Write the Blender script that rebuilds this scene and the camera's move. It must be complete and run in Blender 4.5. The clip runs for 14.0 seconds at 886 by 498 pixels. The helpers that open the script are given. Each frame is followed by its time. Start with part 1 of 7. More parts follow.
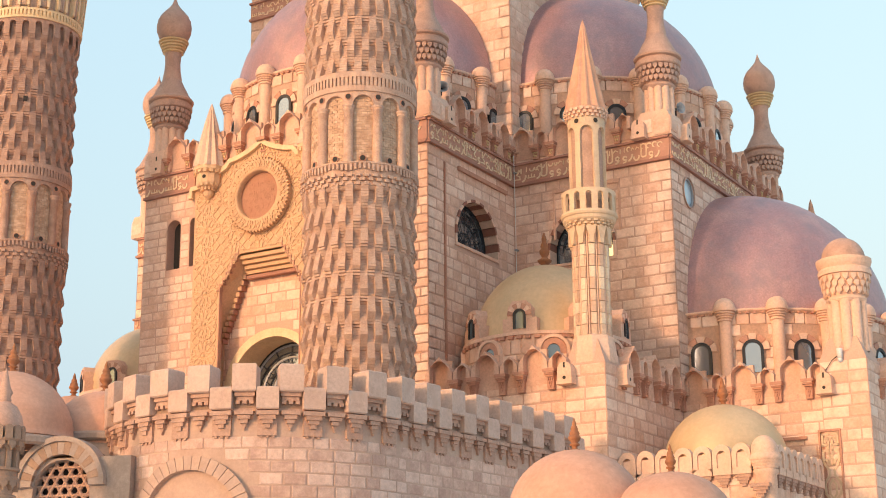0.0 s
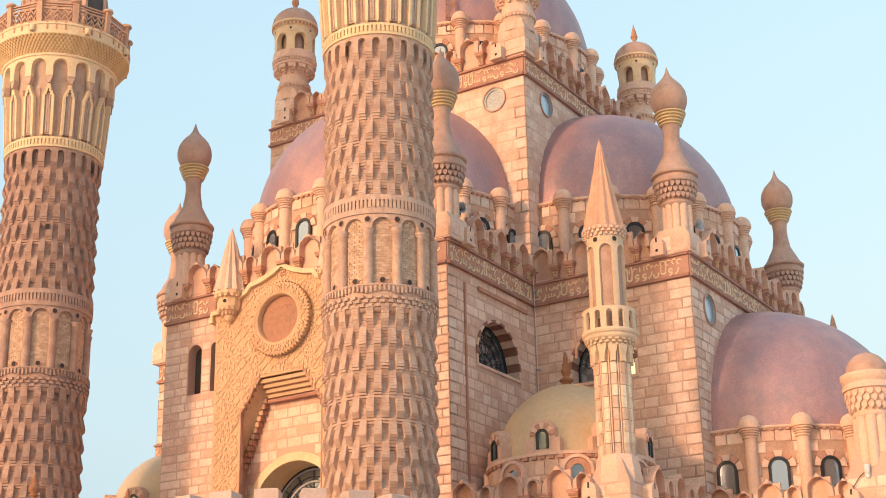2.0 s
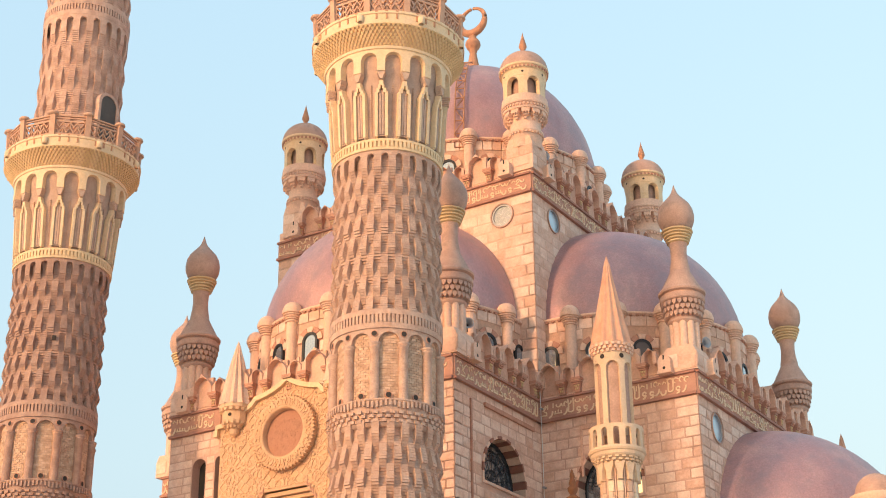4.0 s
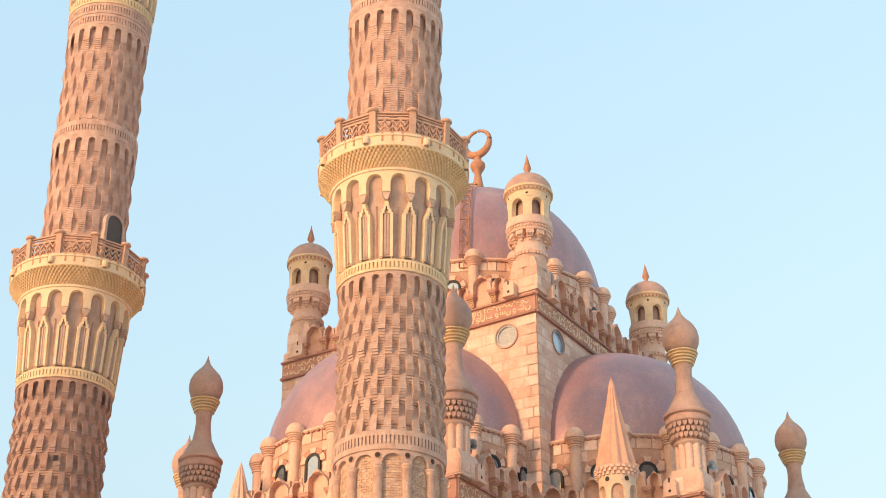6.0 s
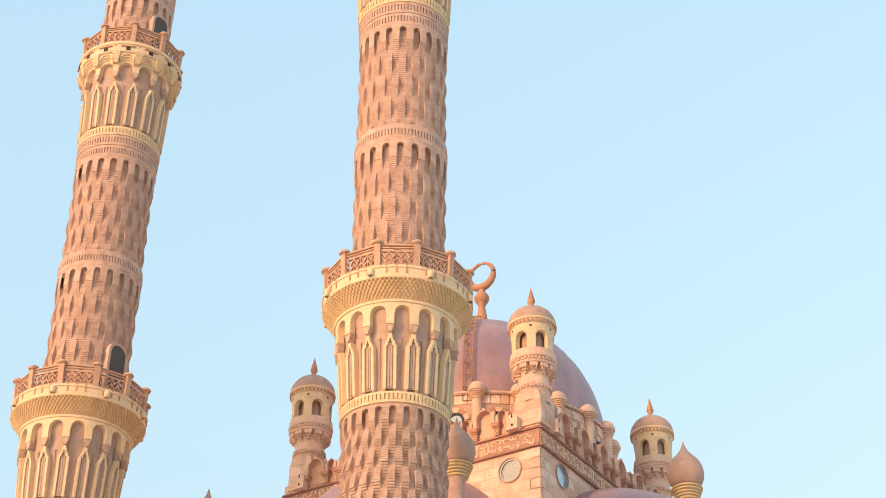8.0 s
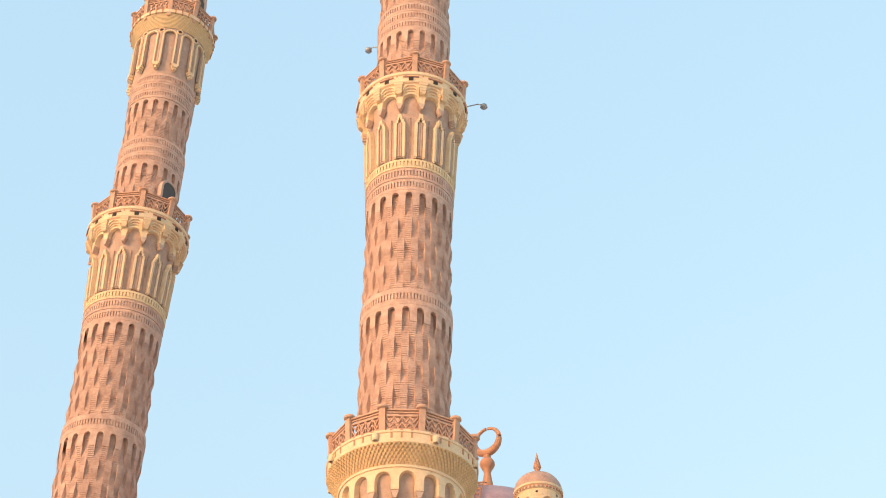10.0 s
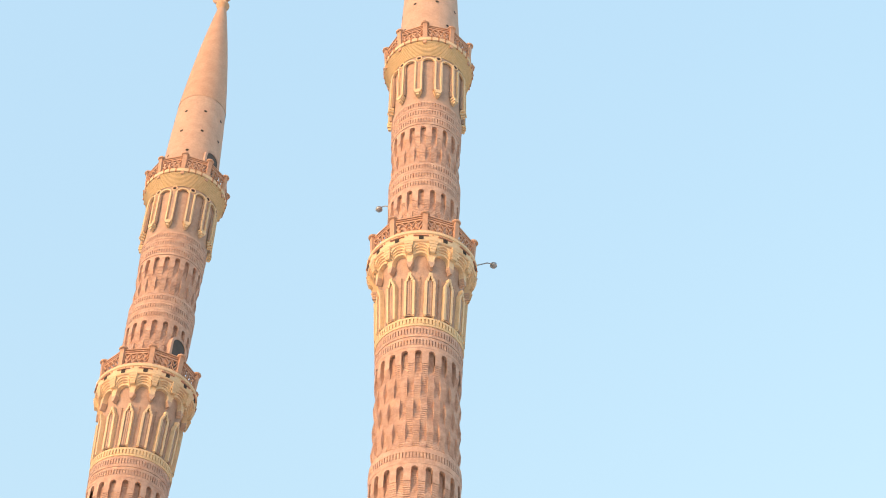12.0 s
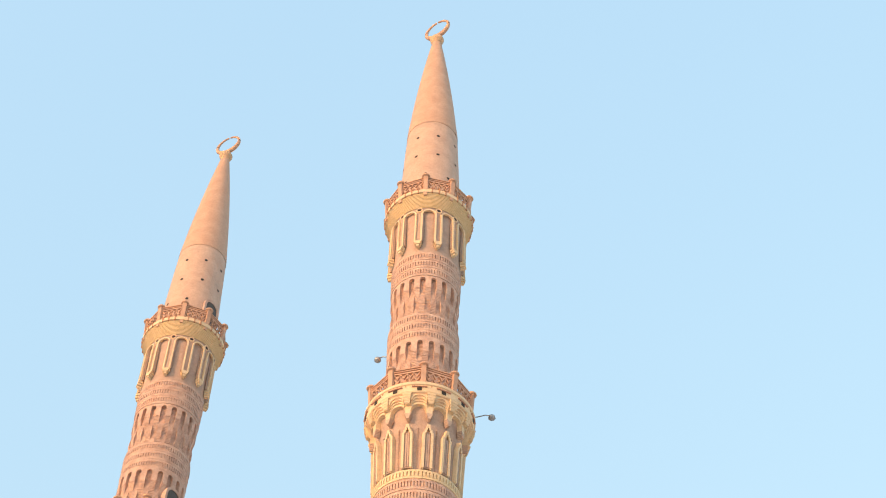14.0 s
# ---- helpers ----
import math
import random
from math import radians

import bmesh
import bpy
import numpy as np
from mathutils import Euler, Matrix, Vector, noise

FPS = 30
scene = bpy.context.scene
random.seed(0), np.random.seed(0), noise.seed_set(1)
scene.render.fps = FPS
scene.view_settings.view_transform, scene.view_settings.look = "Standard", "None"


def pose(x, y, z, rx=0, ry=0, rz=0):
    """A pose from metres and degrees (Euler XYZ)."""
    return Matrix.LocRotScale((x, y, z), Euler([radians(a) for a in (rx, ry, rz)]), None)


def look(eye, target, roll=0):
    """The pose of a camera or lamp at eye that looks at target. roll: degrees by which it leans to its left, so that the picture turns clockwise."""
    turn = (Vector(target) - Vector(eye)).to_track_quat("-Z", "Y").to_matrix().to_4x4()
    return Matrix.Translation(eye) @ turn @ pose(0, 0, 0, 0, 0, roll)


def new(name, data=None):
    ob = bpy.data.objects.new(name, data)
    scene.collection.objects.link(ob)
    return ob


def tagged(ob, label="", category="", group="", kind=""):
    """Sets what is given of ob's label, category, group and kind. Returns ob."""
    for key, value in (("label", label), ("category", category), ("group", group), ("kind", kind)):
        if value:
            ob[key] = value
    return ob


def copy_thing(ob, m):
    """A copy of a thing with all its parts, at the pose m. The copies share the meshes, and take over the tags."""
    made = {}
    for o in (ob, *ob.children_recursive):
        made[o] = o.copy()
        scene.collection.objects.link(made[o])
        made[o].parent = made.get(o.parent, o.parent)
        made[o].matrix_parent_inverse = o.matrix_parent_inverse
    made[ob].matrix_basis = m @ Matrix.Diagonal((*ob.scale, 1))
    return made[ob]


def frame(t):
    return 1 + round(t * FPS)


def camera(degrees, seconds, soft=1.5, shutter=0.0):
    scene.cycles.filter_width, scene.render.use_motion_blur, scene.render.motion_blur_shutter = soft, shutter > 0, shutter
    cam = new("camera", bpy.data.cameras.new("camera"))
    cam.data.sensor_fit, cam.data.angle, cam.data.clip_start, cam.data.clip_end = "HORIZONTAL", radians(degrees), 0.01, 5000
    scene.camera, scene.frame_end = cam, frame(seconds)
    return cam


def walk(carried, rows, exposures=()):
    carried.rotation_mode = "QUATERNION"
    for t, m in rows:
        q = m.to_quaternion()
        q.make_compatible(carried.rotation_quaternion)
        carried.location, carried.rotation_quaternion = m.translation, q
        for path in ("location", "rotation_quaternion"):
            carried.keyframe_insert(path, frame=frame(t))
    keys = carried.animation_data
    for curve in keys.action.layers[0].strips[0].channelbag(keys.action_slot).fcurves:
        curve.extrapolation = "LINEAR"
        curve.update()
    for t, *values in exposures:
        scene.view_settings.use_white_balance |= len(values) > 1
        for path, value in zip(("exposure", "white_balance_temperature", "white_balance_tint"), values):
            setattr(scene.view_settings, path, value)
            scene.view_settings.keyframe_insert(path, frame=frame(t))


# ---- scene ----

# ---- camera and walk: a standing eye that tilts up ----
EYE = 1.6
cam = camera(31.84, 14.0, soft=1.0)
ROWS = [  # seconds, turn to the right, tilt up, lean
    (0.0, -0.000, 15.628, 0.468), (0.5, -0.194, 16.494, 0.743), (1.0, -0.384, 17.675, 0.952),
    (1.5, -0.545, 18.866, 1.119), (2.0, -0.718, 20.091, 1.158), (2.5, -0.807, 21.202, 0.871),
    (3.0, -0.880, 22.287, 0.658), (5.5, -1.001, 27.572, 0.390), (6.0, -1.084, 28.784, 0.233),
    (6.5, -1.121, 29.937, 0.223), (7.0, -1.111, 31.221, -0.061), (9.5, -1.383, 37.916, -0.353),
    (10.0, -1.543, 39.712, -0.477), (10.5, -1.675, 41.261, -0.719), (11.0, -1.833, 42.796, -0.810),
    (11.5, -1.979, 44.251, -1.092), (12.0, -2.132, 45.540, -1.141), (12.5, -2.184, 46.774, -1.298),
    (13.0, -2.153, 48.205, -1.477), (13.5, -2.176, 49.532, -1.652), (14.0, -2.301, 51.114, -1.869),
]
walk(cam, [(t, pose(0, 0, EYE, 0, 0, -yaw) @ pose(0, 0, 0, 90 + tilt) @ pose(0, 0, 0, 0, 0, -lean)) for t, yaw, tilt, lean in ROWS])

# ---- the building's own axes: u along the entrance front, v into the depth ----
TURN = -31.0
SITE = pose(-8.55, 47.56, 0, 0, 0, TURN)
UC = 0.4            # middle of the entrance front
HALF = 6.1          # half the width of each arm
V0, V1, V2 = 4.85, 10.75, 22.95
SUN_UV = (-0.245, -1.0)
SUN_EL = 13.0

# ---- world and sun ----
sun_dir = (SITE.to_3x3() @ Vector((SUN_UV[0], SUN_UV[1], 0))).normalized()
sun_az = math.atan2(sun_dir.x, sun_dir.y)
to_sun = Vector((sun_dir.x * math.cos(radians(SUN_EL)), sun_dir.y * math.cos(radians(SUN_EL)), math.sin(radians(SUN_EL))))
world = bpy.data.worlds.new("sky")
scene.world = world
world.use_nodes = True
wn = world.node_tree.nodes
sky = wn.new("ShaderNodeTexSky")
sky.sky_type = "NISHITA"
sky.sun_disc = False
sky.sun_elevation = radians(SUN_EL)
sky.sun_rotation = sun_az
sky.altitude = 0
sky.air_density, sky.dust_density, sky.ozone_density = 2.5, 8.0, 0.0
haze = wn.new("ShaderNodeMix")
haze.data_type = "RGBA"
haze.inputs[0].default_value = 0.50         # thin evening haze all over the sky
haze.inputs[7].default_value = (2.22, 3.62, 5.05, 1)
world.node_tree.links.new(sky.outputs[0], haze.inputs[6])
world.node_tree.links.new(haze.outputs[2], wn["Background"].inputs[0])
wn["Background"].inputs[1].default_value = 0.12
sun = new("sun", bpy.data.lights.new("sun", "SUN"))
sun.data.energy = 0.95
sun.data.angle = radians(5)
sun.data.color = (1.0, 0.61, 0.385)
sun.matrix_world = look(to_sun * 200, (0, 0, 0))
scene.view_settings.exposure = 1.33


# ---- materials ----
def material(name, tones, rough=0.85, metal=0.0, scale=1.5, grain=18.0, bump=0.25, per_piece=0.0, stain=None, per_island=False, streak=0.0, speck=0.2):
    """A weathered surface: tones blended by broad noise and by piece, fine grain, relief and optional stains."""
    m = bpy.data.materials.new(name)
    m.use_nodes = True
    nt = m.node_tree
    N, K = nt.nodes, nt.links.new
    bsdf = N["Principled BSDF"]
    bsdf.inputs["Roughness"].default_value = rough
    bsdf.inputs["Metallic"].default_value = metal
    geo = N.new("ShaderNodeNewGeometry")
    broad = N.new("ShaderNodeTexNoise")
    broad.inputs["Scale"].default_value = scale
    broad.inputs["Detail"].default_value = 5
    broad.inputs["Roughness"].default_value = 0.62
    coord = geo.outputs["Position"]
    if streak:
        mp = N.new("ShaderNodeMapping")
        mp.inputs["Scale"].default_value = (1, 1, streak)
        K(coord, mp.inputs[0])
        K(mp.outputs[0], broad.inputs["Vector"])
    else:
        K(coord, broad.inputs["Vector"])
    ramp = N.new("ShaderNodeValToRGB")
    els = ramp.color_ramp.elements
    for i, c in enumerate(tones):
        p = 0.3 + 0.4 * i / max(1, len(tones) - 1)
        e = els[i] if i < 2 else els.new(p)
        e.position = p
        e.color = (*c, 1)
    value = broad.outputs["Fac"]
    if per_piece:
        pick = geo.outputs["Random Per Island"]
        if not per_island:
            info = N.new("ShaderNodeObjectInfo")
            pick = info.outputs["Random"]
        mix = N.new("ShaderNodeMath")
        mix.operation = "MULTIPLY_ADD"
        mix.inputs[1].default_value = per_piece
        K(pick, mix.inputs[0])
        sub = N.new("ShaderNodeMath")
        sub.operation = "SUBTRACT"
        K(value, sub.inputs[0])
        sub.inputs[1].default_value = per_piece / 2
        K(sub.outputs[0], mix.inputs[2])
        value = mix.outputs[0]
    K(value, ramp.inputs[0])
    fine = N.new("ShaderNodeTexNoise")
    fine.inputs["Scale"].default_value = grain
    fine.inputs["Detail"].default_value = 6
    fine.inputs["Roughness"].default_value = 0.7
    K(coord, fine.inputs["Vector"])
    hsv = N.new("ShaderNodeHueSaturation")
    mr = N.new("ShaderNodeMapRange")
    mr.inputs[3].default_value, mr.inputs[4].default_value = 1 - speck, 1 + speck
    K(fine.outputs["Fac"], mr.inputs[0])
    K(mr.outputs[0], hsv.inputs["Value"])
    K(ramp.outputs[0], hsv.inputs["Color"])
    colour = hsv.outputs[0]
    if stain:
        patch = N.new("ShaderNodeTexNoise")
        patch.inputs["Scale"].default_value = stain[1]
        patch.inputs["Detail"].default_value = 8
        patch.inputs["Roughness"].default_value = 0.7
        K(coord, patch.inputs["Vector"])
        sr = N.new("ShaderNodeMapRange")
        sr.inputs[1].default_value, sr.inputs[2].default_value = stain[2], stain[3]
        sr.inputs[4].default_value = 0.8
        K(patch.outputs["Fac"], sr.inputs[0])
        mx = N.new("ShaderNodeMix")
        mx.data_type = "RGBA"
        K(sr.outputs[0], mx.inputs[0])
        K(colour, mx.inputs[6])
        mx.inputs[7].default_value = (*stain[0], 1)
        colour = mx.outputs[2]
    K(colour, bsdf.inputs["Base Color"])
    rr = N.new("ShaderNodeMapRange")
    rr.inputs[3].default_value, rr.inputs[4].default_value = max(0.02, rough - 0.1), min(1, rough + 0.1)
    K(broad.outputs["Fac"], rr.inputs[0])
    K(rr.outputs[0], bsdf.inputs["Roughness"])
    if bump:
        b = N.new("ShaderNodeBump")
        b.inputs["Strength"].default_value = bump
        b.inputs["Distance"].default_value = 0.02
        K(fine.outputs["Fac"], b.inputs["Height"])
        K(b.outputs[0], bsdf.inputs["Normal"])
    return m


STONE = material("pink_sandstone", [(0.62, 0.385, 0.28), (0.72, 0.49, 0.375), (0.80, 0.595, 0.475)], scale=2.6, grain=11, bump=0.3, per_piece=0.42, stain=((0.58, 0.38, 0.285), 1.7, 0.58, 0.76), speck=0.3)
RUBBLE = material("joined_sandstone", [(0.62, 0.385, 0.28), (0.72, 0.49, 0.375), (0.80, 0.595, 0.475)], scale=2.6, grain=11, bump=0.3, per_piece=0.42, per_island=True, stain=((0.58, 0.38, 0.285), 1.7, 0.58, 0.76), speck=0.3)
MORTAR = material("rose_mortar", [(0.54, 0.335, 0.255), (0.62, 0.40, 0.31)], scale=2, grain=30, speck=0.34)
PLAIN = material("dressed_sandstone", [(0.67, 0.43, 0.315), (0.76, 0.53, 0.405)], scale=0.9, grain=12, stain=((0.47, 0.30, 0.225), 1.1, 0.56, 0.72), speck=0.34)
ROSE = material("red_sandstone", [(0.43, 0.205, 0.14), (0.55, 0.30, 0.21)], scale=1.5, grain=14, speck=0.36)
BRICK = material("rose_brick", [(0.455, 0.277, 0.206), (0.565, 0.366, 0.278), (0.65, 0.448, 0.345)], scale=3.2, grain=30, bump=0.5, stain=((0.38, 0.24, 0.18), 0.9, 0.55, 0.75), speck=0.5)
INFILL = material("small_brick_infill", [(0.43, 0.293, 0.224), (0.54, 0.38, 0.295)], scale=4, grain=34, bump=0.5, speck=0.45)
DRUMBRICK = material("small_tan_brick", [(0.44, 0.275, 0.18), (0.55, 0.365, 0.25), (0.66, 0.46, 0.33)], scale=5, grain=30, bump=0.5, per_piece=0.25, per_island=True)
CREAM = material("cream_stone", [(0.70, 0.50, 0.30), (0.79, 0.60, 0.39)], scale=2.5, grain=16, stain=((0.55, 0.38, 0.22), 2.2, 0.6, 0.75), speck=0.28)
GOLDEN = material("golden_carved_stone", [(0.56, 0.345, 0.205), (0.66, 0.43, 0.265)], scale=2.0, grain=14, speck=0.36)
HONEY = material("golden_honeycomb_stone", [(0.62, 0.42, 0.21), (0.74, 0.53, 0.29)], scale=3, grain=18, per_piece=0.3, per_island=True)
SPIRE = material("tan_spire_stone", [(0.50, 0.30, 0.205), (0.60, 0.385, 0.27)], scale=1.4, grain=14, speck=0.32)
SPIREBASE = material("rosy_spire_plaster", [(0.52, 0.335, 0.245), (0.62, 0.425, 0.32)], scale=1.6, grain=12, stain=((0.46, 0.31, 0.23), 1.3, 0.56, 0.7), speck=0.3)
TERRA = material("terracotta", [(0.44, 0.21, 0.12), (0.56, 0.29, 0.17)], scale=3, grain=20)
RAIL = material("pale_terracotta", [(0.52, 0.30, 0.198), (0.62, 0.385, 0.265)], scale=3, grain=20)
BANDRED = material("red_brown_band", [(0.34, 0.165, 0.12), (0.42, 0.22, 0.165)], scale=2, grain=18)
DISC = material("worn_red_disc", [(0.38, 0.185, 0.12), (0.47, 0.25, 0.165)], scale=3, grain=16, stain=((0.30, 0.15, 0.10), 3.0, 0.5, 0.65))
BANDFIELD = material("rose_band_field", [(0.43, 0.222, 0.16), (0.53, 0.298, 0.215)], scale=2, grain=18)
GILT = material("gilt_lettering", [(0.69, 0.50, 0.325), (0.80, 0.61, 0.425)], scale=3, grain=20, rough=0.75)
MAUVE = material("mauve_metal_dome", [(0.355, 0.205, 0.215), (0.44, 0.258, 0.258), (0.515, 0.32, 0.305)], rough=0.48, metal=0.3, scale=0.8, grain=16, bump=0.5, stain=((0.30, 0.225, 0.25), 1.4, 0.46, 0.72), streak=0.35, speck=0.5)
OCHRE = material("matt_gold_dome", [(0.54, 0.385, 0.225), (0.65, 0.48, 0.30)], rough=0.48, metal=0.12, scale=0.9, grain=8, bump=0.08, stain=((0.52, 0.41, 0.26), 0.8, 0.5, 0.7), speck=0.22)
PLASTER = material("pink_plaster_dome", [(0.51, 0.275, 0.19), (0.61, 0.36, 0.265)], scale=1.1, grain=10, bump=0.15, stain=((0.5, 0.30, 0.2), 1.7, 0.6, 0.75), speck=0.26)
BULB = material("brown_bulb_stone", [(0.44, 0.275, 0.215), (0.55, 0.365, 0.285)], scale=1.8, grain=22, stain=((0.30, 0.205, 0.17), 2.4, 0.54, 0.72), speck=0.4)
CARVED = material("rust_carved_finial", [(0.26, 0.105, 0.05), (0.37, 0.16, 0.075)], scale=6, grain=30)
MERLON = material("rosy_merlon_stone", [(0.58, 0.345, 0.25), (0.69, 0.455, 0.34)], scale=1.6, grain=14, per_piece=0.2, speck=0.36)
DEEPRED = material("deep_red_voussoir", [(0.24, 0.10, 0.07), (0.32, 0.14, 0.095)], scale=3, grain=18)
# near-black discs and sheets stand for the shade inside holes, slots and slits
DARK = material("opening_shade_black", [(0.03, 0.025, 0.022), (0.05, 0.04, 0.035)], grain=10)
IRON = material("dark_iron", [(0.03, 0.032, 0.035), (0.05, 0.05, 0.055)], rough=0.5, metal=0.6, grain=20)
GREY = material("grey_lamp_metal", [(0.30, 0.31, 0.33), (0.42, 0.42, 0.44)], rough=0.45, metal=0.5, grain=20)
LADDER = material("rusty_ladder_steel", [(0.34, 0.16, 0.09), (0.46, 0.24, 0.14)], scale=4, grain=24)
CORBELROSE = material("rosy_brown_corbel_stone", [(0.40, 0.245, 0.185), (0.50, 0.325, 0.25)], scale=2.0, grain=16, bump=0.4, stain=((0.32, 0.20, 0.15), 1.8, 0.52, 0.72), speck=0.4)
GOLDCOURSE = material("gold_soldier_brick", [(0.65, 0.46, 0.26), (0.76, 0.57, 0.35)], scale=3, grain=18, speck=0.4)
CAPTAN = material("tan_carved_capital", [(0.50, 0.335, 0.245), (0.60, 0.42, 0.315)], scale=4, grain=26, speck=0.4)
PALEJOINT = material("pale_peach_joint", [(0.64, 0.42, 0.315), (0.72, 0.49, 0.375)], scale=2, grain=30, speck=0.3)
# slightly darker, less red copy of rose_brick for one lower shaft
DULLBRICK = material("dull_rose_brick", [(0.425, 0.265, 0.197), (0.525, 0.35, 0.265), (0.60, 0.425, 0.33)], scale=3.6, grain=34, bump=0.5, stain=((0.36, 0.235, 0.18), 0.9, 0.53, 0.75), speck=0.6)
# darker mauve copy of the rose brick; shade is put into its colour
SHADEBRICK = material("shade_darkened_mauve_brick", [(0.335, 0.20, 0.152), (0.42, 0.265, 0.203), (0.50, 0.335, 0.26)], scale=3.2, grain=30, bump=0.5, stain=((0.27, 0.165, 0.13), 0.7, 0.5, 0.75), speck=0.5)
# dark fill for recessed doorways; their inner shade is in the colour
DOORDARK = material("shaded_door_grey", [(0.065, 0.055, 0.048), (0.10, 0.085, 0.074)], grain=12, rough=0.7)
RINGGILT = material("worn_gilt_rings", [(0.56, 0.39, 0.20), (0.66, 0.48, 0.27)], scale=4, grain=20, rough=0.6)
# ground out of view; made this pale to bounce light onto the walls
SAND = material("pale_bounce_ground", [(0.68, 0.59, 0.50), (0.77, 0.67, 0.58)], scale=0.4, grain=4)

PALESTONE = material("pale_cream_stone", [(0.60, 0.43, 0.29), (0.70, 0.53, 0.37)], scale=2.2, grain=14, stain=((0.5, 0.33, 0.22), 2.0, 0.56, 0.72))
CONE = material("salmon_cone_stone", [(0.56, 0.295, 0.195), (0.68, 0.395, 0.27)], scale=2.0, grain=14)
# stained tan stone, its base darkened for missing sun and shaded gaps
SHADETAN = material("weathered_shade_tan_stone", [(0.28, 0.18, 0.13), (0.38, 0.26, 0.19)], scale=2.2, grain=16, bump=0.4, stain=((0.27, 0.18, 0.13), 1.6, 0.52, 0.72), speck=0.4)
BATTLE = material("smooth_battlement_stone", [(0.488, 0.338, 0.273), (0.58, 0.426, 0.357)], scale=1.2, grain=12, per_piece=0.2, stain=((0.46, 0.30, 0.22), 1.5, 0.55, 0.75), speck=0.36)
STONEPLAIN = material("shaded_arcade_stone", [(0.50, 0.34, 0.25), (0.58, 0.41, 0.30)], scale=1.2, grain=12)
# stained pink plaster, darkened and greyed because the bay stands in shade
BAYPLASTER = material("shade_greyed_pink_plaster", [(0.31, 0.24, 0.203), (0.41, 0.325, 0.278)], scale=1.3, grain=12, stain=((0.29, 0.225, 0.195), 1.0, 0.52, 0.7), speck=0.4)
PALE = material("white_painted_metal", [(0.62, 0.62, 0.6), (0.72, 0.72, 0.7)], rough=0.5, grain=20)

GLASS = bpy.data.materials.new("leaded_window_glass")
GLASS.use_nodes = True
g = GLASS.node_tree.nodes["Principled BSDF"]
g.inputs["Base Color"].default_value = (0.34, 0.39, 0.44, 1)
g.inputs["Metallic"].default_value = 0.7
g.inputs["Roughness"].default_value = 0.08
g.inputs["Specular IOR Level"].default_value = 1.0
g.inputs["Coat Weight"].default_value = 0.6


DORMERGLASS = bpy.data.materials.new("grey_blue_window_glass")
DORMERGLASS.use_nodes = True
g = DORMERGLASS.node_tree.nodes["Principled BSDF"]
g.inputs["Base Color"].default_value = (0.17, 0.23, 0.27, 1)
g.inputs["Metallic"].default_value = 0.4
g.inputs["Roughness"].default_value = 0.15
FROST = material("frosted_patterned_glass", [(0.36, 0.38, 0.38), (0.46, 0.47, 0.46)], rough=0.4, scale=9, grain=30, bump=0.1)
# pale blue base colour stands in for sky mirrored in the round panes
PALEGLASS = bpy.data.materials.new("sky_tinted_pane_glass")
PALEGLASS.use_nodes = True
g = PALEGLASS.node_tree.nodes["Principled BSDF"]
g.inputs["Base Color"].default_value = (0.46, 0.54, 0.61, 1)
g.inputs["Metallic"].default_value = 0.45
g.inputs["Roughness"].default_value = 0.25
g.inputs["Specular IOR Level"].default_value = 1.0


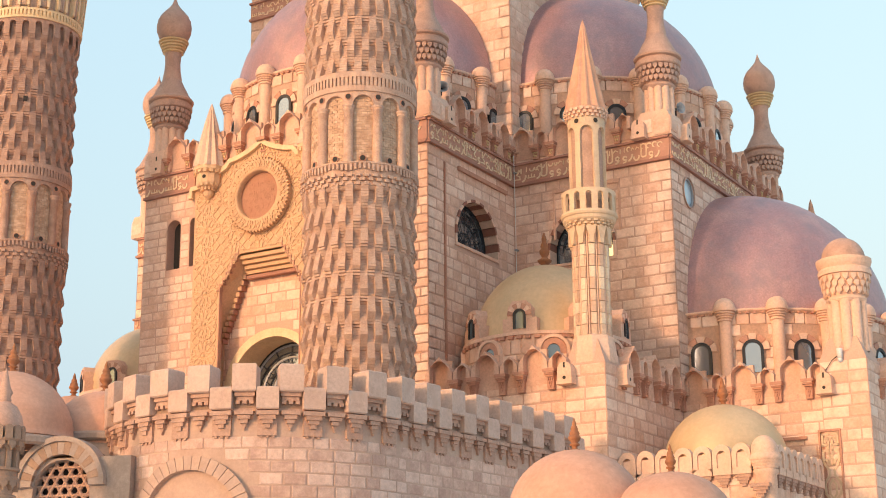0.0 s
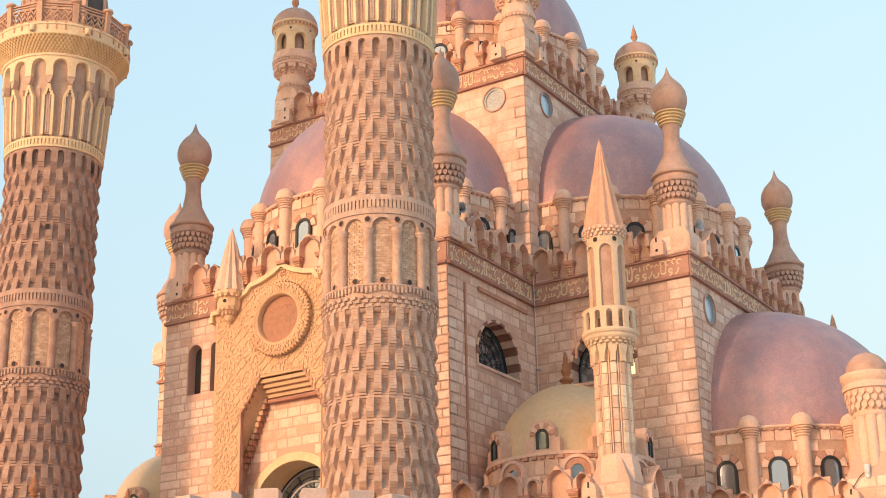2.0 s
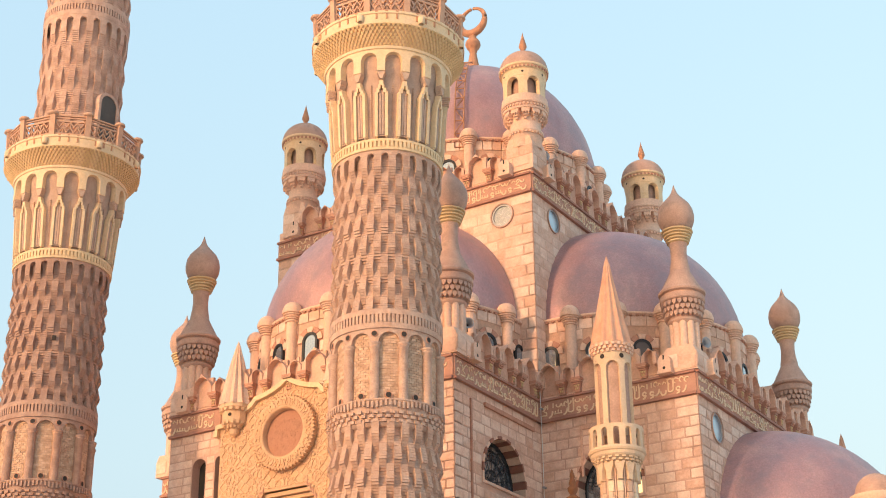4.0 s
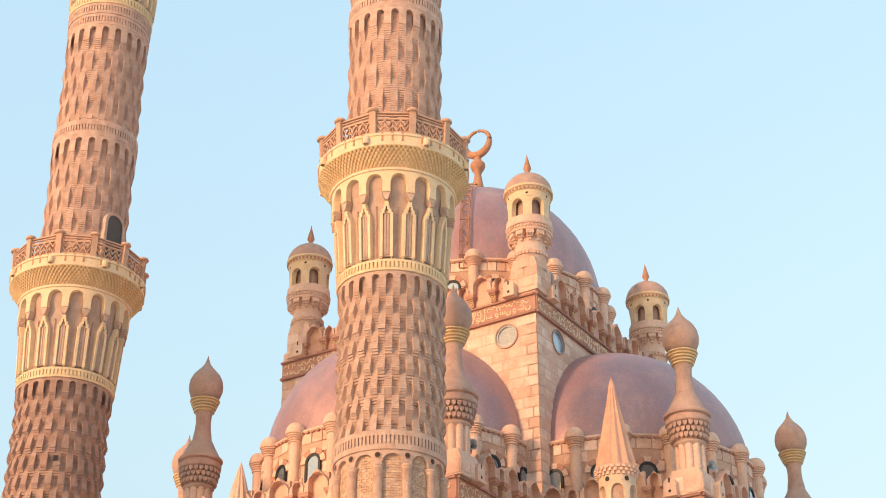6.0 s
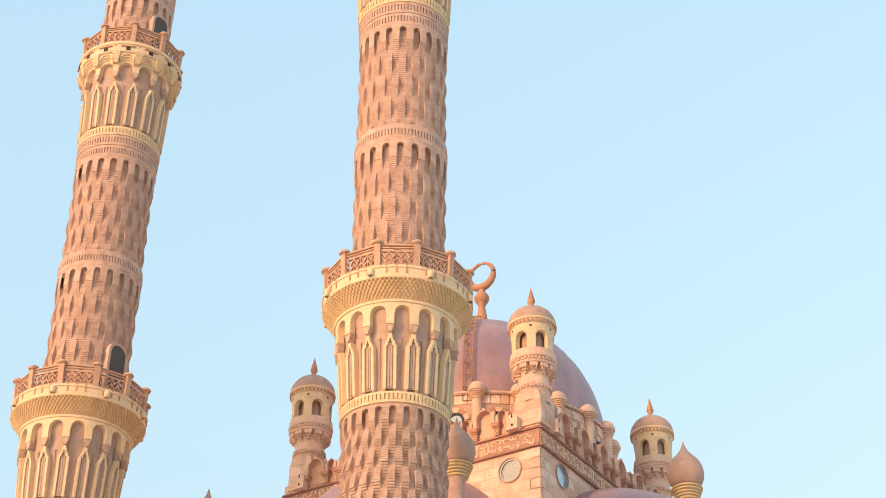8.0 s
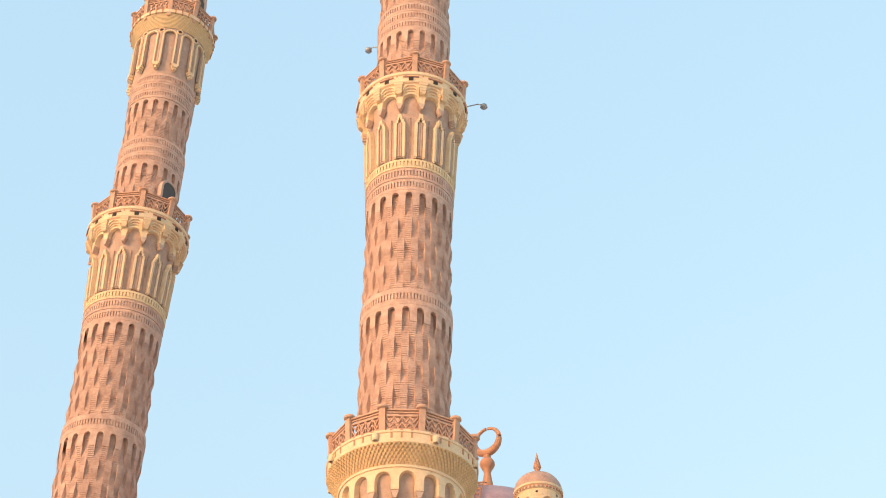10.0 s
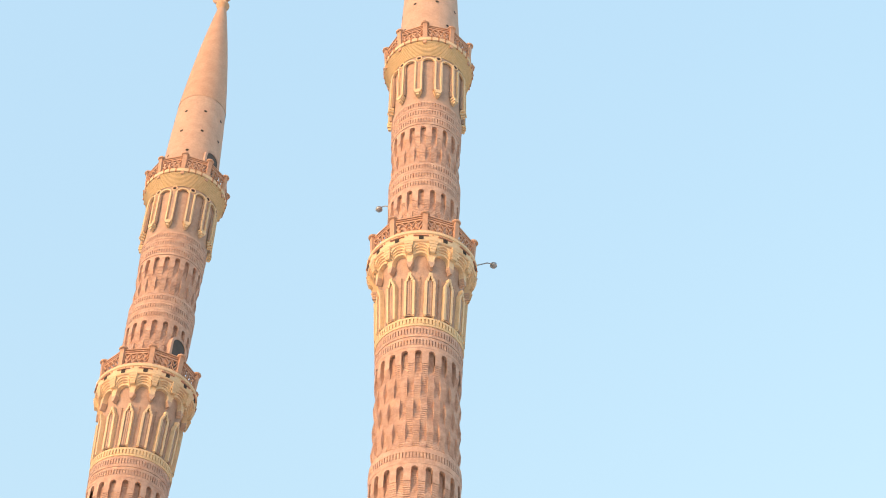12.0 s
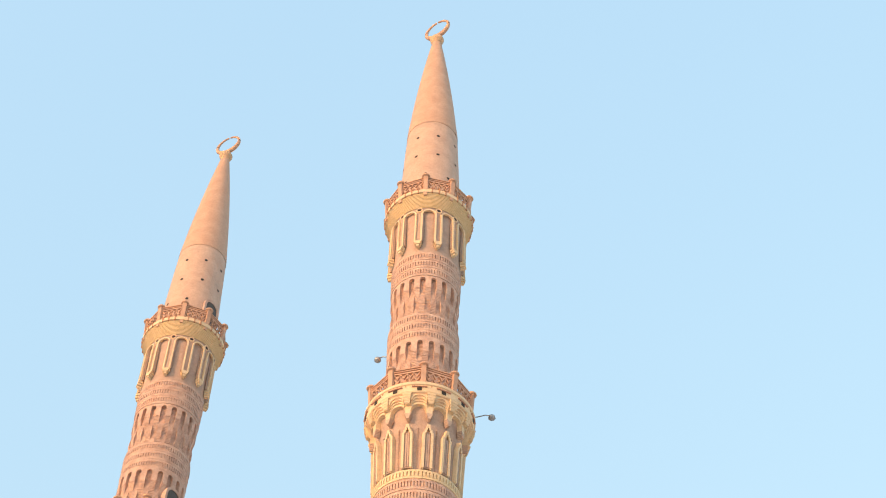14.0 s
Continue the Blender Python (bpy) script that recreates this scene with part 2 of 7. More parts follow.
# ---- mesh helpers ----
class Geo:
    """Collects corners and faces of one mesh."""

    def __init__(self):
        self.v, self.f, self.s = [], [], []

    def add(self, pts, faces, smooth=False, m=None):
        k = len(self.v)
        self.v += [tuple(m @ Vector(p)) for p in pts] if m is not None else [tuple(p) for p in pts]
        self.f += [tuple(k + i for i in fc) for fc in faces]
        self.s += [smooth] * len(faces)
        return self

    def box(self, x0, x1, y0, y1, z0, z1, m=None):
        p = [(x, y, z) for z in (z0, z1) for y in (y0, y1) for x in (x0, x1)]
        return self.add(p, [(0, 2, 3, 1), (4, 5, 7, 6), (0, 1, 5, 4), (2, 6, 7, 3), (0, 4, 6, 2), (1, 3, 7, 5)], m=m)

    def lathe(self, prof, n=32, a0=0.0, a1=360.0, smooth=True, m=None, wave=None):
        """prof: (r, z) from bottom to top. wave(angle, r) gives the radius at an angle."""
        full = a1 - a0 > 359.9
        k = n if full else n + 1
        pts = []
        for r, z in prof:
            for i in range(k):
                a = radians(a0 + (a1 - a0) * i / n)
                q = wave(a, r) if wave else r
                pts.append((q * math.cos(a), q * math.sin(a), z))
        fs = []
        for j in range(len(prof) - 1):
            for i in range(n):
                a, b = j * k + i, j * k + (i + 1) % k
                fs.append((a, b, b + k, a + k))
        return self.add(pts, fs, smooth, m)

    def prism(self, outline, y0, y1, m=None, smooth=False):
        """outline: (x, z) counter-clockwise seen from -y, simple and roughly convex or star-shaped by fan."""
        n = len(outline)
        pts = [(x, y0, z) for x, z in outline] + [(x, y1, z) for x, z in outline]
        fs = [tuple(range(n)), tuple(range(2 * n - 1, n - 1, -1))]
        fs += [(i, i + n, (i + 1) % n + n, (i + 1) % n) for i in range(n)]
        return self.add(pts, fs, smooth, m)

    def strip(self, inner, outer, y0, y1, m=None):
        """A flat border between two lines of (x, z) points of the same count, with depth."""
        n = len(inner)
        pts = [(x, y, z) for y in (y0, y1) for x, z in list(inner) + list(outer)]
        fs = []
        for i in range(n - 1):
            a, b, c, d = i, i + 1, n + i + 1, n + i
            fs += [(a, b, c, d), (a + 2 * n, d + 2 * n, c + 2 * n, b + 2 * n), (a, a + 2 * n, b + 2 * n, b), (d, c, c + 2 * n, d + 2 * n)]
        fs += [(0, n, 3 * n, 2 * n), (n - 1, 3 * n - 1, 4 * n - 1, 2 * n - 1)]
        return self.add(pts, fs, False, m)

    def tube(self, path, r, n=6, closed=False):
        """A round bar along a line of points; r is a number or one for each point."""
        pts, fs, m = [], [], len(path)
        for i, p in enumerate(path):
            p = Vector(p)
            q0 = Vector(path[i - 1] if i or closed else path[0])
            q1 = Vector(path[(i + 1) % m] if i < m - 1 or closed else path[-1])
            d = (q1 - q0).normalized()
            s = d.cross(Vector((0, 0, 1)))
            s = s.normalized() if s.length > 1e-4 else Vector((1, 0, 0))
            t = s.cross(d)
            rr = r[i] if isinstance(r, (list, tuple)) else r
            pts += [tuple(p + rr * (math.cos(2 * math.pi * k / n) * s + math.sin(2 * math.pi * k / n) * t)) for k in range(n)]
        for i in range(m if closed else m - 1):
            for k in range(n):
                a, b = i * n + k, i * n + (k + 1) % n
                c, d = ((i + 1) % m) * n + (k + 1) % n, ((i + 1) % m) * n + k
                fs.append((a, b, c, d))
        if not closed:
            fs += [tuple(range(n)), tuple(range(m * n - 1, m * n - n - 1, -1))]
        return self.add(pts, fs, True)

    def mesh(self, name, mat):
        me = bpy.data.meshes.new(name)
        me.from_pydata(self.v, [], self.f)
        me.polygons.foreach_set("use_smooth", self.s)
        me.materials.append(mat)
        me.update()
        return me


def thing(name, label, category, m=None, group="", kind=""):
    ob = new(name)
    ob.empty_display_size = 0.2
    ob.matrix_world = SITE @ (m if m is not None else Matrix())
    return tagged(ob, label, category, group, kind)


def part(name, geo, mat, parent, label="", m=None, kind=""):
    """geo: a Geo or a finished mesh. Linked as one object under its thing or part."""
    me = geo.mesh(name, mat) if isinstance(geo, Geo) else geo
    ob = new(name, me)
    ob.parent = parent
    if m is not None:
        ob.matrix_basis = m
    if label:
        ob["label"] = label
    if kind:
        ob["kind"] = kind
    return ob


def arc(cx, cz, r, a0, a1, n=12, rz=None):
    rz = rz or r
    return [(cx + r * math.cos(radians(a0 + (a1 - a0) * i / n)), cz + rz * math.sin(radians(a0 + (a1 - a0) * i / n))) for i in range(n + 1)]


def ring_place(i, n, r, z, a0=0.0):
    """A pose at the rim of a circle, whose -y looks outward."""
    a = a0 + 360.0 * i / n
    return pose(0, 0, z, 0, 0, a + 90) @ pose(0, -r, 0)


# ---- minarets ----
def strip_mesh(z0, z1, zref, r, strips, period, rise, depth, course, out, mat):
    """One upright strip of brick: it corbels out in courses, then slopes back in, over and over."""
    rows = int(round((z1 - z0) / course))
    a0, a1 = -math.pi / strips, math.pi / strips
    base = r - depth - 0.12
    pts, fs = [], []
    steps = max(3, round(rise * period / course))

    def reach(z, low):
        ph = ((min(z, zref) - zref) / period + rise + (0.0 if out else 0.5)) % 1.0
        if ph < rise:
            return math.ceil(ph / rise * steps + (1e-6 if low else -1e-6)) / steps, 0.024
        return 1 - (ph - rise) / (1 - rise), 0.013

    for k in range(rows):
        za, zb = z0 + (z1 - z0) * k / rows, z0 + (z1 - z0) * (k + 1) / rows
        h = zb - za
        for z, g in ((za, 0), (za + 0.76 * h, 0), (za + 0.78 * h, 1), (za + 0.999 * h, 1)):
            out_by, joint = reach(z, True)
            q = r - depth + depth * out_by - (joint if g else 0.0)
            pts += [(base * math.cos(a0), base * math.sin(a0), z), (q * math.cos(a0), q * math.sin(a0), z), (q * math.cos(a1), q * math.sin(a1), z), (base * math.cos(a1), base * math.sin(a1), z)]
    for i in range(4 * rows - 1):
        b = 4 * i
        fs += [(b + 1, b + 2, b + 6, b + 5), (b, b + 1, b + 5, b + 4), (b + 2, b + 3, b + 7, b + 6)]
    return Geo().add(pts, fs).mesh("brick_strip", mat)


WOVEN = {}


def woven_shaft(parent, z0, z1, r, zref, strips=48, period=1.33, rise=0.34, depth=0.13, course=0.082, first=0.0, mat=None):
    """A basket-woven shaft: a core with alternating strips round it. Alike shafts share their meshes."""
    mat = mat or BRICK
    key = (z0, z1, r, mat.name)
    if key not in WOVEN:
        WOVEN[key] = [strip_mesh(z0, z1, zref, r, strips, period, rise, depth, course, odd, mat) for odd in (0, 1)]
    core = part("shaft", Geo().lathe([(r - depth - 0.03, z0), (r - depth - 0.03, z1)], 40), mat, parent, "basket-woven rose brick shaft")
    for s in range(strips):
        part("brick_strip", WOVEN[key][s % 2], None, core, m=pose(0, 0, 0, 0, 0, 360 * s / strips + first))


def arch_ring(n, r, z0, z1, fill=0.62, depth=0.12, seg=6):
    """A ring with n round-headed openings in it, open downwards: an arcade skin of the given depth."""
    geo = Geo()
    step = 360 / n
    for i in range(1):
        mid = i * step
        half = step * fill / 2
        rise = radians(half) * r
        xs = [-half + 2 * half * k / (2 * seg) for k in range(2 * seg + 1)]
        low = [z1 - 0.06 - rise + rise * math.sqrt(max(0, 1 - (x / half) ** 2)) for x in xs]
        cols = [(-step / 2, z0), (-half, z0)] + list(zip(xs, low)) + [(half, z0), (step / 2, z0)]
        pts, fs = [], []
        for x, z in cols:
            a = radians(mid + x)
            for q in (r, r - depth):
                for zz in (z, z1):
                    pts.append((q * math.cos(a), q * math.sin(a), zz))
        for k in range(len(cols) - 1):
            b = 4 * k
            fs += [(b, b + 4, b + 5, b + 1), (b, b + 2, b + 6, b + 4), (b + 1, b + 5, b + 7, b + 3)]
        geo.add(pts, fs)
    return geo


def arcade_ring(name, parent, n, r, z0, z1, mat, fill=0.62, depth=0.12, turn=0.0, label="", bay="arch"):
    """A ring of n separate arch bays on a common thin band."""
    ring = part(name, Geo().lathe([(r - depth, z1 - 0.05), (r, z1 - 0.05), (r, z1), (r - depth, z1)], max(24, n * 3), smooth=False), mat, parent, label)
    me = arch_ring(n, r - 0.002, z0, z1 - 0.05, fill, depth).mesh(bay, mat)
    for i in range(n):
        part(bay, me, None, ring, m=pose(0, 0, 0, 0, 0, 360 / n * (i + turn)))
    return ring


def flutes(n, r, z0, z1, out=0.05, fill=0.70):
    geo = Geo()
    w = math.pi * r / n * fill
    for i in range(n):
        geo.box(-w, w, -out, 0.04, z0, z1, m=ring_place(i, n, r, 0))
    return geo


def dentils(n, r, z0, z1, out, fill=0.6, shift=0.0):
    geo = Geo()
    w = math.pi * r / n * fill
    for i in range(n):
        geo.box(-w, w, -out, 0.06, z0, z1, m=ring_place(i + shift, n, r, 0))
    return geo


def studs(n, r, z0, z1, out, fill, shift):
    """A ring of small blocks, each tapering to a blunt point below."""
    geo = Geo()
    w = math.pi * r / n * fill
    c = (z0 + z1) / 2
    for i in range(n):
        geo.add([(-w, -out * 0.5, c), (0, -out * 0.3, z0 - 0.012), (w, -out * 0.5, c), (w, -out, z1), (-w, -out, z1), (-w, 0.06, c), (0, 0.06, z0 - 0.012), (w, 0.06, c), (w, 0.06, z1), (-w, 0.06, z1)],
                [(0, 1, 2, 3, 4), (0, 5, 6, 1), (1, 6, 7, 2), (2, 7, 8, 3), (3, 8, 9, 4), (4, 9, 5, 0)], m=ring_place(i + shift, n, r, 0))
    return geo


def railing_panel(w, h):
    """Leaf-shaped chevron bars between two rails, under two free handrails."""
    geo = Geo()
    geo.box(-w / 2, w / 2, -0.05, 0.05, 0.02, 0.12)
    geo.box(-w / 2, w / 2, -0.05, 0.05, h - 0.29, h - 0.23)
    geo.box(-w / 2 - 0.04, w / 2 + 0.04, -0.03, 0.03, h - 0.15, h - 0.11)
    geo.box(-w / 2 - 0.04, w / 2 + 0.04, -0.045, 0.045, h - 0.06, h - 0.01)
    n = 4
    step = w / n
    low, top = 0.11, h - 0.27
    mid = (low + top) / 2
    for i in range(n):
        x = -w / 2 + step * (i + 0.5)
        for s in (-1, 1):
            for za, zb in ((low, mid - 0.02), (mid - 0.02, top - 0.05)):
                p = [(x, za), (x + s * step / 2, zb), (x + s * step / 2, zb + 0.065), (x, za + 0.065)]
                if s < 0:
                    p.reverse()
                geo.prism(p, -0.045, 0.045)
        geo.box(x - step / 2 - 0.01, x - step / 2 + 0.01, -0.04, 0.04, low, top)
    return geo


def railing(parent, r, z, h, n=12, first=0.0):
    """Posts and pierced panels round a gallery, leaning out a little."""
    post = Geo().box(-0.10, 0.10, -0.10, 0.10, -0.22, h)
    post.lathe([(0.0, h), (0.19, h), (0.2, h + 0.05), (0.17, h + 0.11), (0.0, h + 0.12)], 10)
    post.prism([(-0.07, -0.42), (0.07, -0.42), (0.1, -0.2), (-0.1, -0.2)], -0.1, 0.08)
    pm = post.mesh("railing_post", RAIL)
    w = 2 * r * math.sin(math.pi / n) - 0.2
    gm = railing_panel(w, h).mesh("railing_panel", RAIL)
    bracket = Geo().box(-0.03, 0.03, -0.10, 0.02, -0.30, 0.0).box(-0.045, 0.045, -0.12, 0.02, -0.06, 0.0).mesh("bracket", TERRA)
    for i in range(n):
        part("railing_post", pm, None, parent, m=ring_place(i, n, r, z, first) @ pose(0, 0, 0, 4))
        part("railing_panel", gm, None, parent, "pierced terracotta chevron panel", m=ring_place(i + 0.5, n, r * math.cos(math.pi / n), z, first) @ pose(0, 0, 0, 4), kind="stuff")
        for k in (0.25, 0.5, 0.75):
            part("bracket", bracket, None, parent, m=ring_place(i + k, n, r + 0.02, z, first))


def pilaster(h):
    """A pair of cream strips that step inwards over their ribs to one block with a small square hole."""
    geo = Geo()
    for s in (-1, 1):
        geo.box(s * 0.158 - 0.046, s * 0.158 + 0.046, -0.13, 0.05, 0.0, h)
        geo.box(s * 0.158 - 0.022, s * 0.158 + 0.022, -0.10, 0.05, -0.05, 0.0)
        geo.box(s * 0.106 - 0.046, s * 0.106 + 0.046, -0.134, 0.05, h - 0.02, h + 0.13)
        geo.box(s * 0.058 - 0.034, s * 0.058 + 0.034, -0.138, 0.05, h + 0.11, h + 0.26)
    geo.box(-0.062, 0.062, -0.142, 0.05, h + 0.22, h + 0.40)
    return geo


def capital(mat):
    """A small stepped capital that flares towards the arches."""
    half = [(0.045, 0.0), (0.05, 0.05), (0.07, 0.055), (0.07, 0.115), (0.09, 0.12), (0.092, 0.18), (0.112, 0.19), (0.118, 0.24), (0.13, 0.245), (0.13, 0.30)]
    return Geo().prism([(-x, z) for x, z in reversed(half)] + half, -0.17, 0.05).mesh("capital", mat)


def gallery_gold(parent, n, r0, r1, z0, z1, z2, turn=0.0, fill=0.68, h=1.5):
    """The pale fluted stage: panels with twin strips, and a ring of arches over them."""
    rm = r0 + (r1 - r0) * 0.45
    body = Geo().lathe([(r0 - 0.06, z0), (rm - 0.10, z1), (r1 - 0.15, z2)], 48)
    part("fluted_stage", body, INFILL, parent, "small brick infill behind pale pilasters")
    lean = math.degrees(math.atan2(rm - r0, z1 - z0))
    pm = pilaster(h).mesh("pilaster", CREAM)
    inner = Geo()
    inner.box(-0.116, 0.116, -0.055, 0.03, 0.02, h + 0.1)
    for x in (-0.04, 0.04):
        inner.box(x - 0.031, x + 0.031, -0.088, 0.03, 0.07, h - 0.02)
    im = inner.mesh("rib", INFILL)
    cm = capital(CAPTAN)
    spine = Geo()
    for k in range(int((h + 0.35) / 0.075)):
        spine.box(-0.022, 0.022, -0.022, 0.05, 0.1 + 0.075 * k, 0.14 + 0.075 * k)
    sm2 = spine.mesh("spine", INFILL)
    for i in range(n):
        m = ring_place(i + turn, n, r0 - 0.03, z0 + 0.08) @ pose(0, 0, 0, lean)
        part("pilaster", pm, None, parent, "twin cream strips with a stepped head", m=m)
        part("rib", im, None, parent, m=m)
        part("spine", sm2, None, parent, m=ring_place(i + turn + 0.5, n, r0 - 0.06, z0 + 0.03) @ pose(0, 0, 0, lean), kind="stuff")
        part("capital", cm, None, parent, "small stepped tan capital", m=ring_place(i + turn, n, rm - 0.02, z1 - 0.27))
    arcade_ring("arcade", parent, n, r1, z1, z2, CREAM, fill, 0.22, turn + 0.5, "cream ring of round arches")


def crescent(r, thick):
    """A nearly closed crescent standing upright, thick below and thin above."""
    geo = Geo()
    n = 48
    path, rad = [], []
    for i in range(n + 1):
        a = radians(94 + 352 * i / n)
        path.append((r * math.cos(a), 0.0, r + r * math.sin(a)))
        rad.append(thick * (0.46 + 0.72 * (0.5 - 0.5 * math.sin(a))))
    geo.tube(path, rad, 8)
    return geo


def brick_ring(parent, r, z0, z1, n=88, mat=None, label=""):
    """A short soldier course sunk between two plain bands."""
    c, k = (z0 + z1) / 2, min(0.13, (z1 - z0) * 0.27)
    geo = Geo().lathe([(r - 0.05, z0), (r + 0.01, z0), (r + 0.02, c - k), (r - 0.03, c - k + 0.005), (r - 0.03, c + k - 0.005), (r + 0.02, c + k), (r + 0.01, z1), (r - 0.05, z1)], 48, smooth=False)
    band = part("band", geo, mat or BRICK, parent, label)
    part("soldier_course", flutes(n, r - 0.03, c - k, c + k, out=0.055, fill=0.66), mat or BRICK, band, kind="stuff")


def minaret(label, m, doors=(), low=BRICK):
    top = thing("minaret", label, "minaret", m, group="twin minarets")
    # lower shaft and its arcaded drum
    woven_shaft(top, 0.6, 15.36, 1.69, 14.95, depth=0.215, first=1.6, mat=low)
    part("core", Geo().lathe([(1.28, 0), (1.28, 57.4)], 40), BRICK, top)
    part("plinth", Geo().lathe([(2.0, 0), (2.0, 0.5), (1.7, 0.62), (1.5, 0.62)], 40), PLAIN, top)
    pend = Geo()
    for k in range(4):
        for c in range(k):
            x = (c - (k - 1) / 2) * 0.062
            pend.box(x - 0.026, x + 0.026, -0.035 - 0.012 * k, 0.08, 15.02 + 0.065 * k, 15.075 + 0.065 * k)
    part("collar", Geo().lathe([(1.5, 15.16), (1.63, 15.18), (1.65, 15.4)], 48), low, top)
    pdm = pend.mesh("brick_pendant", low)
    for i in range(24):
        part("brick_pendant", pdm, None, top, m=ring_place(i, 24, 1.62, 0, 9.1))
    for k, (za, zb, q) in enumerate(((15.30, 15.39, 1.67), (15.42, 15.51, 1.69), (15.54, 15.63, 1.71))):
        part("corbel_course", dentils(44, q - 0.04, za, zb, 0.075, 0.55, 0.5 * (k % 2)), low, top, kind="stuff")
    part("band", Geo().lathe([(1.5, 15.28), (1.67, 15.30), (1.66, 15.34), (1.64, 15.36), (1.66, 15.66), (1.70, 15.9), (1.74, 15.94), (1.74, 15.98), (1.5, 16.0)], 48, smooth=False), low, top)
    wavy = Geo()
    for i in range(84):
        a = 360 * i / 84
        dz = 0.035 * math.cos(radians(12 * (a - 22.3)))
        wavy.box(-0.032, 0.032, -0.06, 0.05, 15.74 - dz, 15.92 - dz * 0.5, m=ring_place(i, 84, 1.69, 0))
    part("soldier_course", wavy, low, top, kind="stuff")
    part("drum", Geo().lathe([(1.53, 15.9), (1.53, 18.3)], 48), INFILL, top, "small brick infill panels")
    arcade_ring("arcade", top, 12, 1.66, 15.95, 18.15, low, 0.74, 0.14, 0.5 + 22.3 / 30, "blind round arches of rose brick")
    bw = Geo()
    rb = random.Random(9)
    for k in range(27):
        for i in range(60):
            a = 6 * (i + 0.5 * (k % 2))
            q = 1.535 + rb.uniform(-0.006, 0.008)
            bw.box(-0.075, 0.075, -0.008, 0.03, 16.0 + 0.078 * k, 16.0 + 0.078 * k + 0.07, m=ring_place(0, 1, q, 0, a))
    part("brickwork", bw, DRUMBRICK, top, "small tan bricks in the arched panels", kind="stuff")
    col = Geo().lathe([(0.14, 0), (0.14, 1.58), (0.16, 1.60), (0.16, 1.64), (0.145, 1.65), (0.18, 1.68), (0.18, 1.74), (0.15, 1.75)], 14)
    cm = col.mesh("colonette", low)
    hole = Geo().lathe([(0.0, 0.0), (0.08, 0.0), (0.085, 0.015), (0.10, 0.015), (0.11, -0.05)], 14).mesh("roundel", ROSE)
    dark = Geo().lathe([(0.0, 0.0), (0.08, 0.0)], 12).mesh("roundel_hole", DARK)
    for i in range(12):
        part("colonette", cm, None, top, m=ring_place(i, 12, 1.61, 15.97, 22.3))
        o = part("roundel", hole, None, top, m=ring_place(i, 12, 1.672, 17.98, 22.3) @ pose(0, 0, 0, 90))
        part("roundel_hole", dark, None, o, m=pose(0, 0, 0.012))
        o = part("roundel", hole, None, top, m=ring_place(i + 0.5, 12, 1.57, 16.13, 22.3) @ pose(0, 0, 0, 90))
        part("roundel_hole", dark, None, o, m=pose(0, 0, 0.012))
    brick_ring(top, 1.69, 18.15, 18.75, mat=low)
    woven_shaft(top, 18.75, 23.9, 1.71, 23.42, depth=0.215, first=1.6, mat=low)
    arcade_ring("arch_ring", top, 24, 1.70, 23.42, 24.0, low, 0.5, 0.14, 1.6 / 15)
    brick_ring(top, 1.74, 23.99, 24.36, 84, GOLDCOURSE, "gold soldier course")
    # first gallery
    gallery_gold(top, 16, 1.68, 2.02, 24.36, 26.62, 27.4, 0.24)
    part("cornice", Geo().lathe([(1.9, 27.38), (2.06, 27.40), (2.08, 27.48), (1.9, 27.52)], 64, smooth=False), CREAM, top)
    for k in range(7):
        zz = 27.49 + 0.083 * k
        q = 2.02 + 0.061 * k
        part("honeycomb_course", studs(104, q, zz, zz + 0.074, 0.095, 0.74, 0.5 * (k % 2)), HONEY, top, kind="stuff")
    part("honeycomb_bed", Geo().lathe([(1.97, 27.4), (2.42, 28.08)], 64), GOLDEN, top)
    part("deck", Geo().lathe([(1.6, 28.04), (2.45, 28.06), (2.46, 28.12), (2.46, 28.40), (2.50, 28.42), (2.50, 28.5), (1.4, 28.5)], 64, smooth=False), CREAM, top)
    lamp = Geo().lathe([(0.08, 0), (0.11, 0.02), (0.11, 0.24), (0.06, 0.26), (0, 0.26)], 10).mesh("flood_lamp", CREAM)
    for i in range(8):
        part("flood_lamp", lamp, None, top, m=ring_place(i + 0.3, 8, 2.5, 28.14))
    railing(top, 2.36, 28.52, 0.84, 12, 18.0)
    # second shaft
    woven_shaft(top, 28.5, 34.1, 1.61, 33.45, 40, 2.05, 0.46, 0.17, first=15.4)
    arcade_ring("arch_ring", top, 20, 1.62, 33.45, 34.18, BRICK, 0.5, 0.12, 15.4 / 18)
    brick_ring(top, 1.62, 34.18, 34.86)
    woven_shaft(top, 34.86, 39.35, 1.61, 38.7, 40, 2.05, 0.46, 0.17, first=15.4)
    arcade_ring("arch_ring", top, 20, 1.62, 38.7, 39.43, BRICK, 0.5, 0.12, 15.4 / 18)
    brick_ring(top, 1.62, 39.43, 39.96)
    brick_ring(top, 1.64, 39.97, 40.48)
    brick_ring(top, 1.67, 40.48, 40.9, 76, GOLDCOURSE, "gold soldier course")
    # second gallery
    gallery_gold(top, 14, 1.62, 1.90, 40.92, 43.62, 44.2, 6.7 / 25.71, 0.75, 1.72)
    for k in range(3):
        q = 1.945 + 0.06 * k
        arcade_ring("stepped_arch", top, 14, q, 44.02 + 0.11 * k, 44.33 + 0.1 * k, CREAM, 0.70 - 0.03 * k, 0.14, 0.5 + 6.7 / 25.71)
    part("stepped_bed", Geo().lathe([(1.80, 44.15), (1.90, 44.18), (2.10, 44.5)], 48), GOLDEN, top)
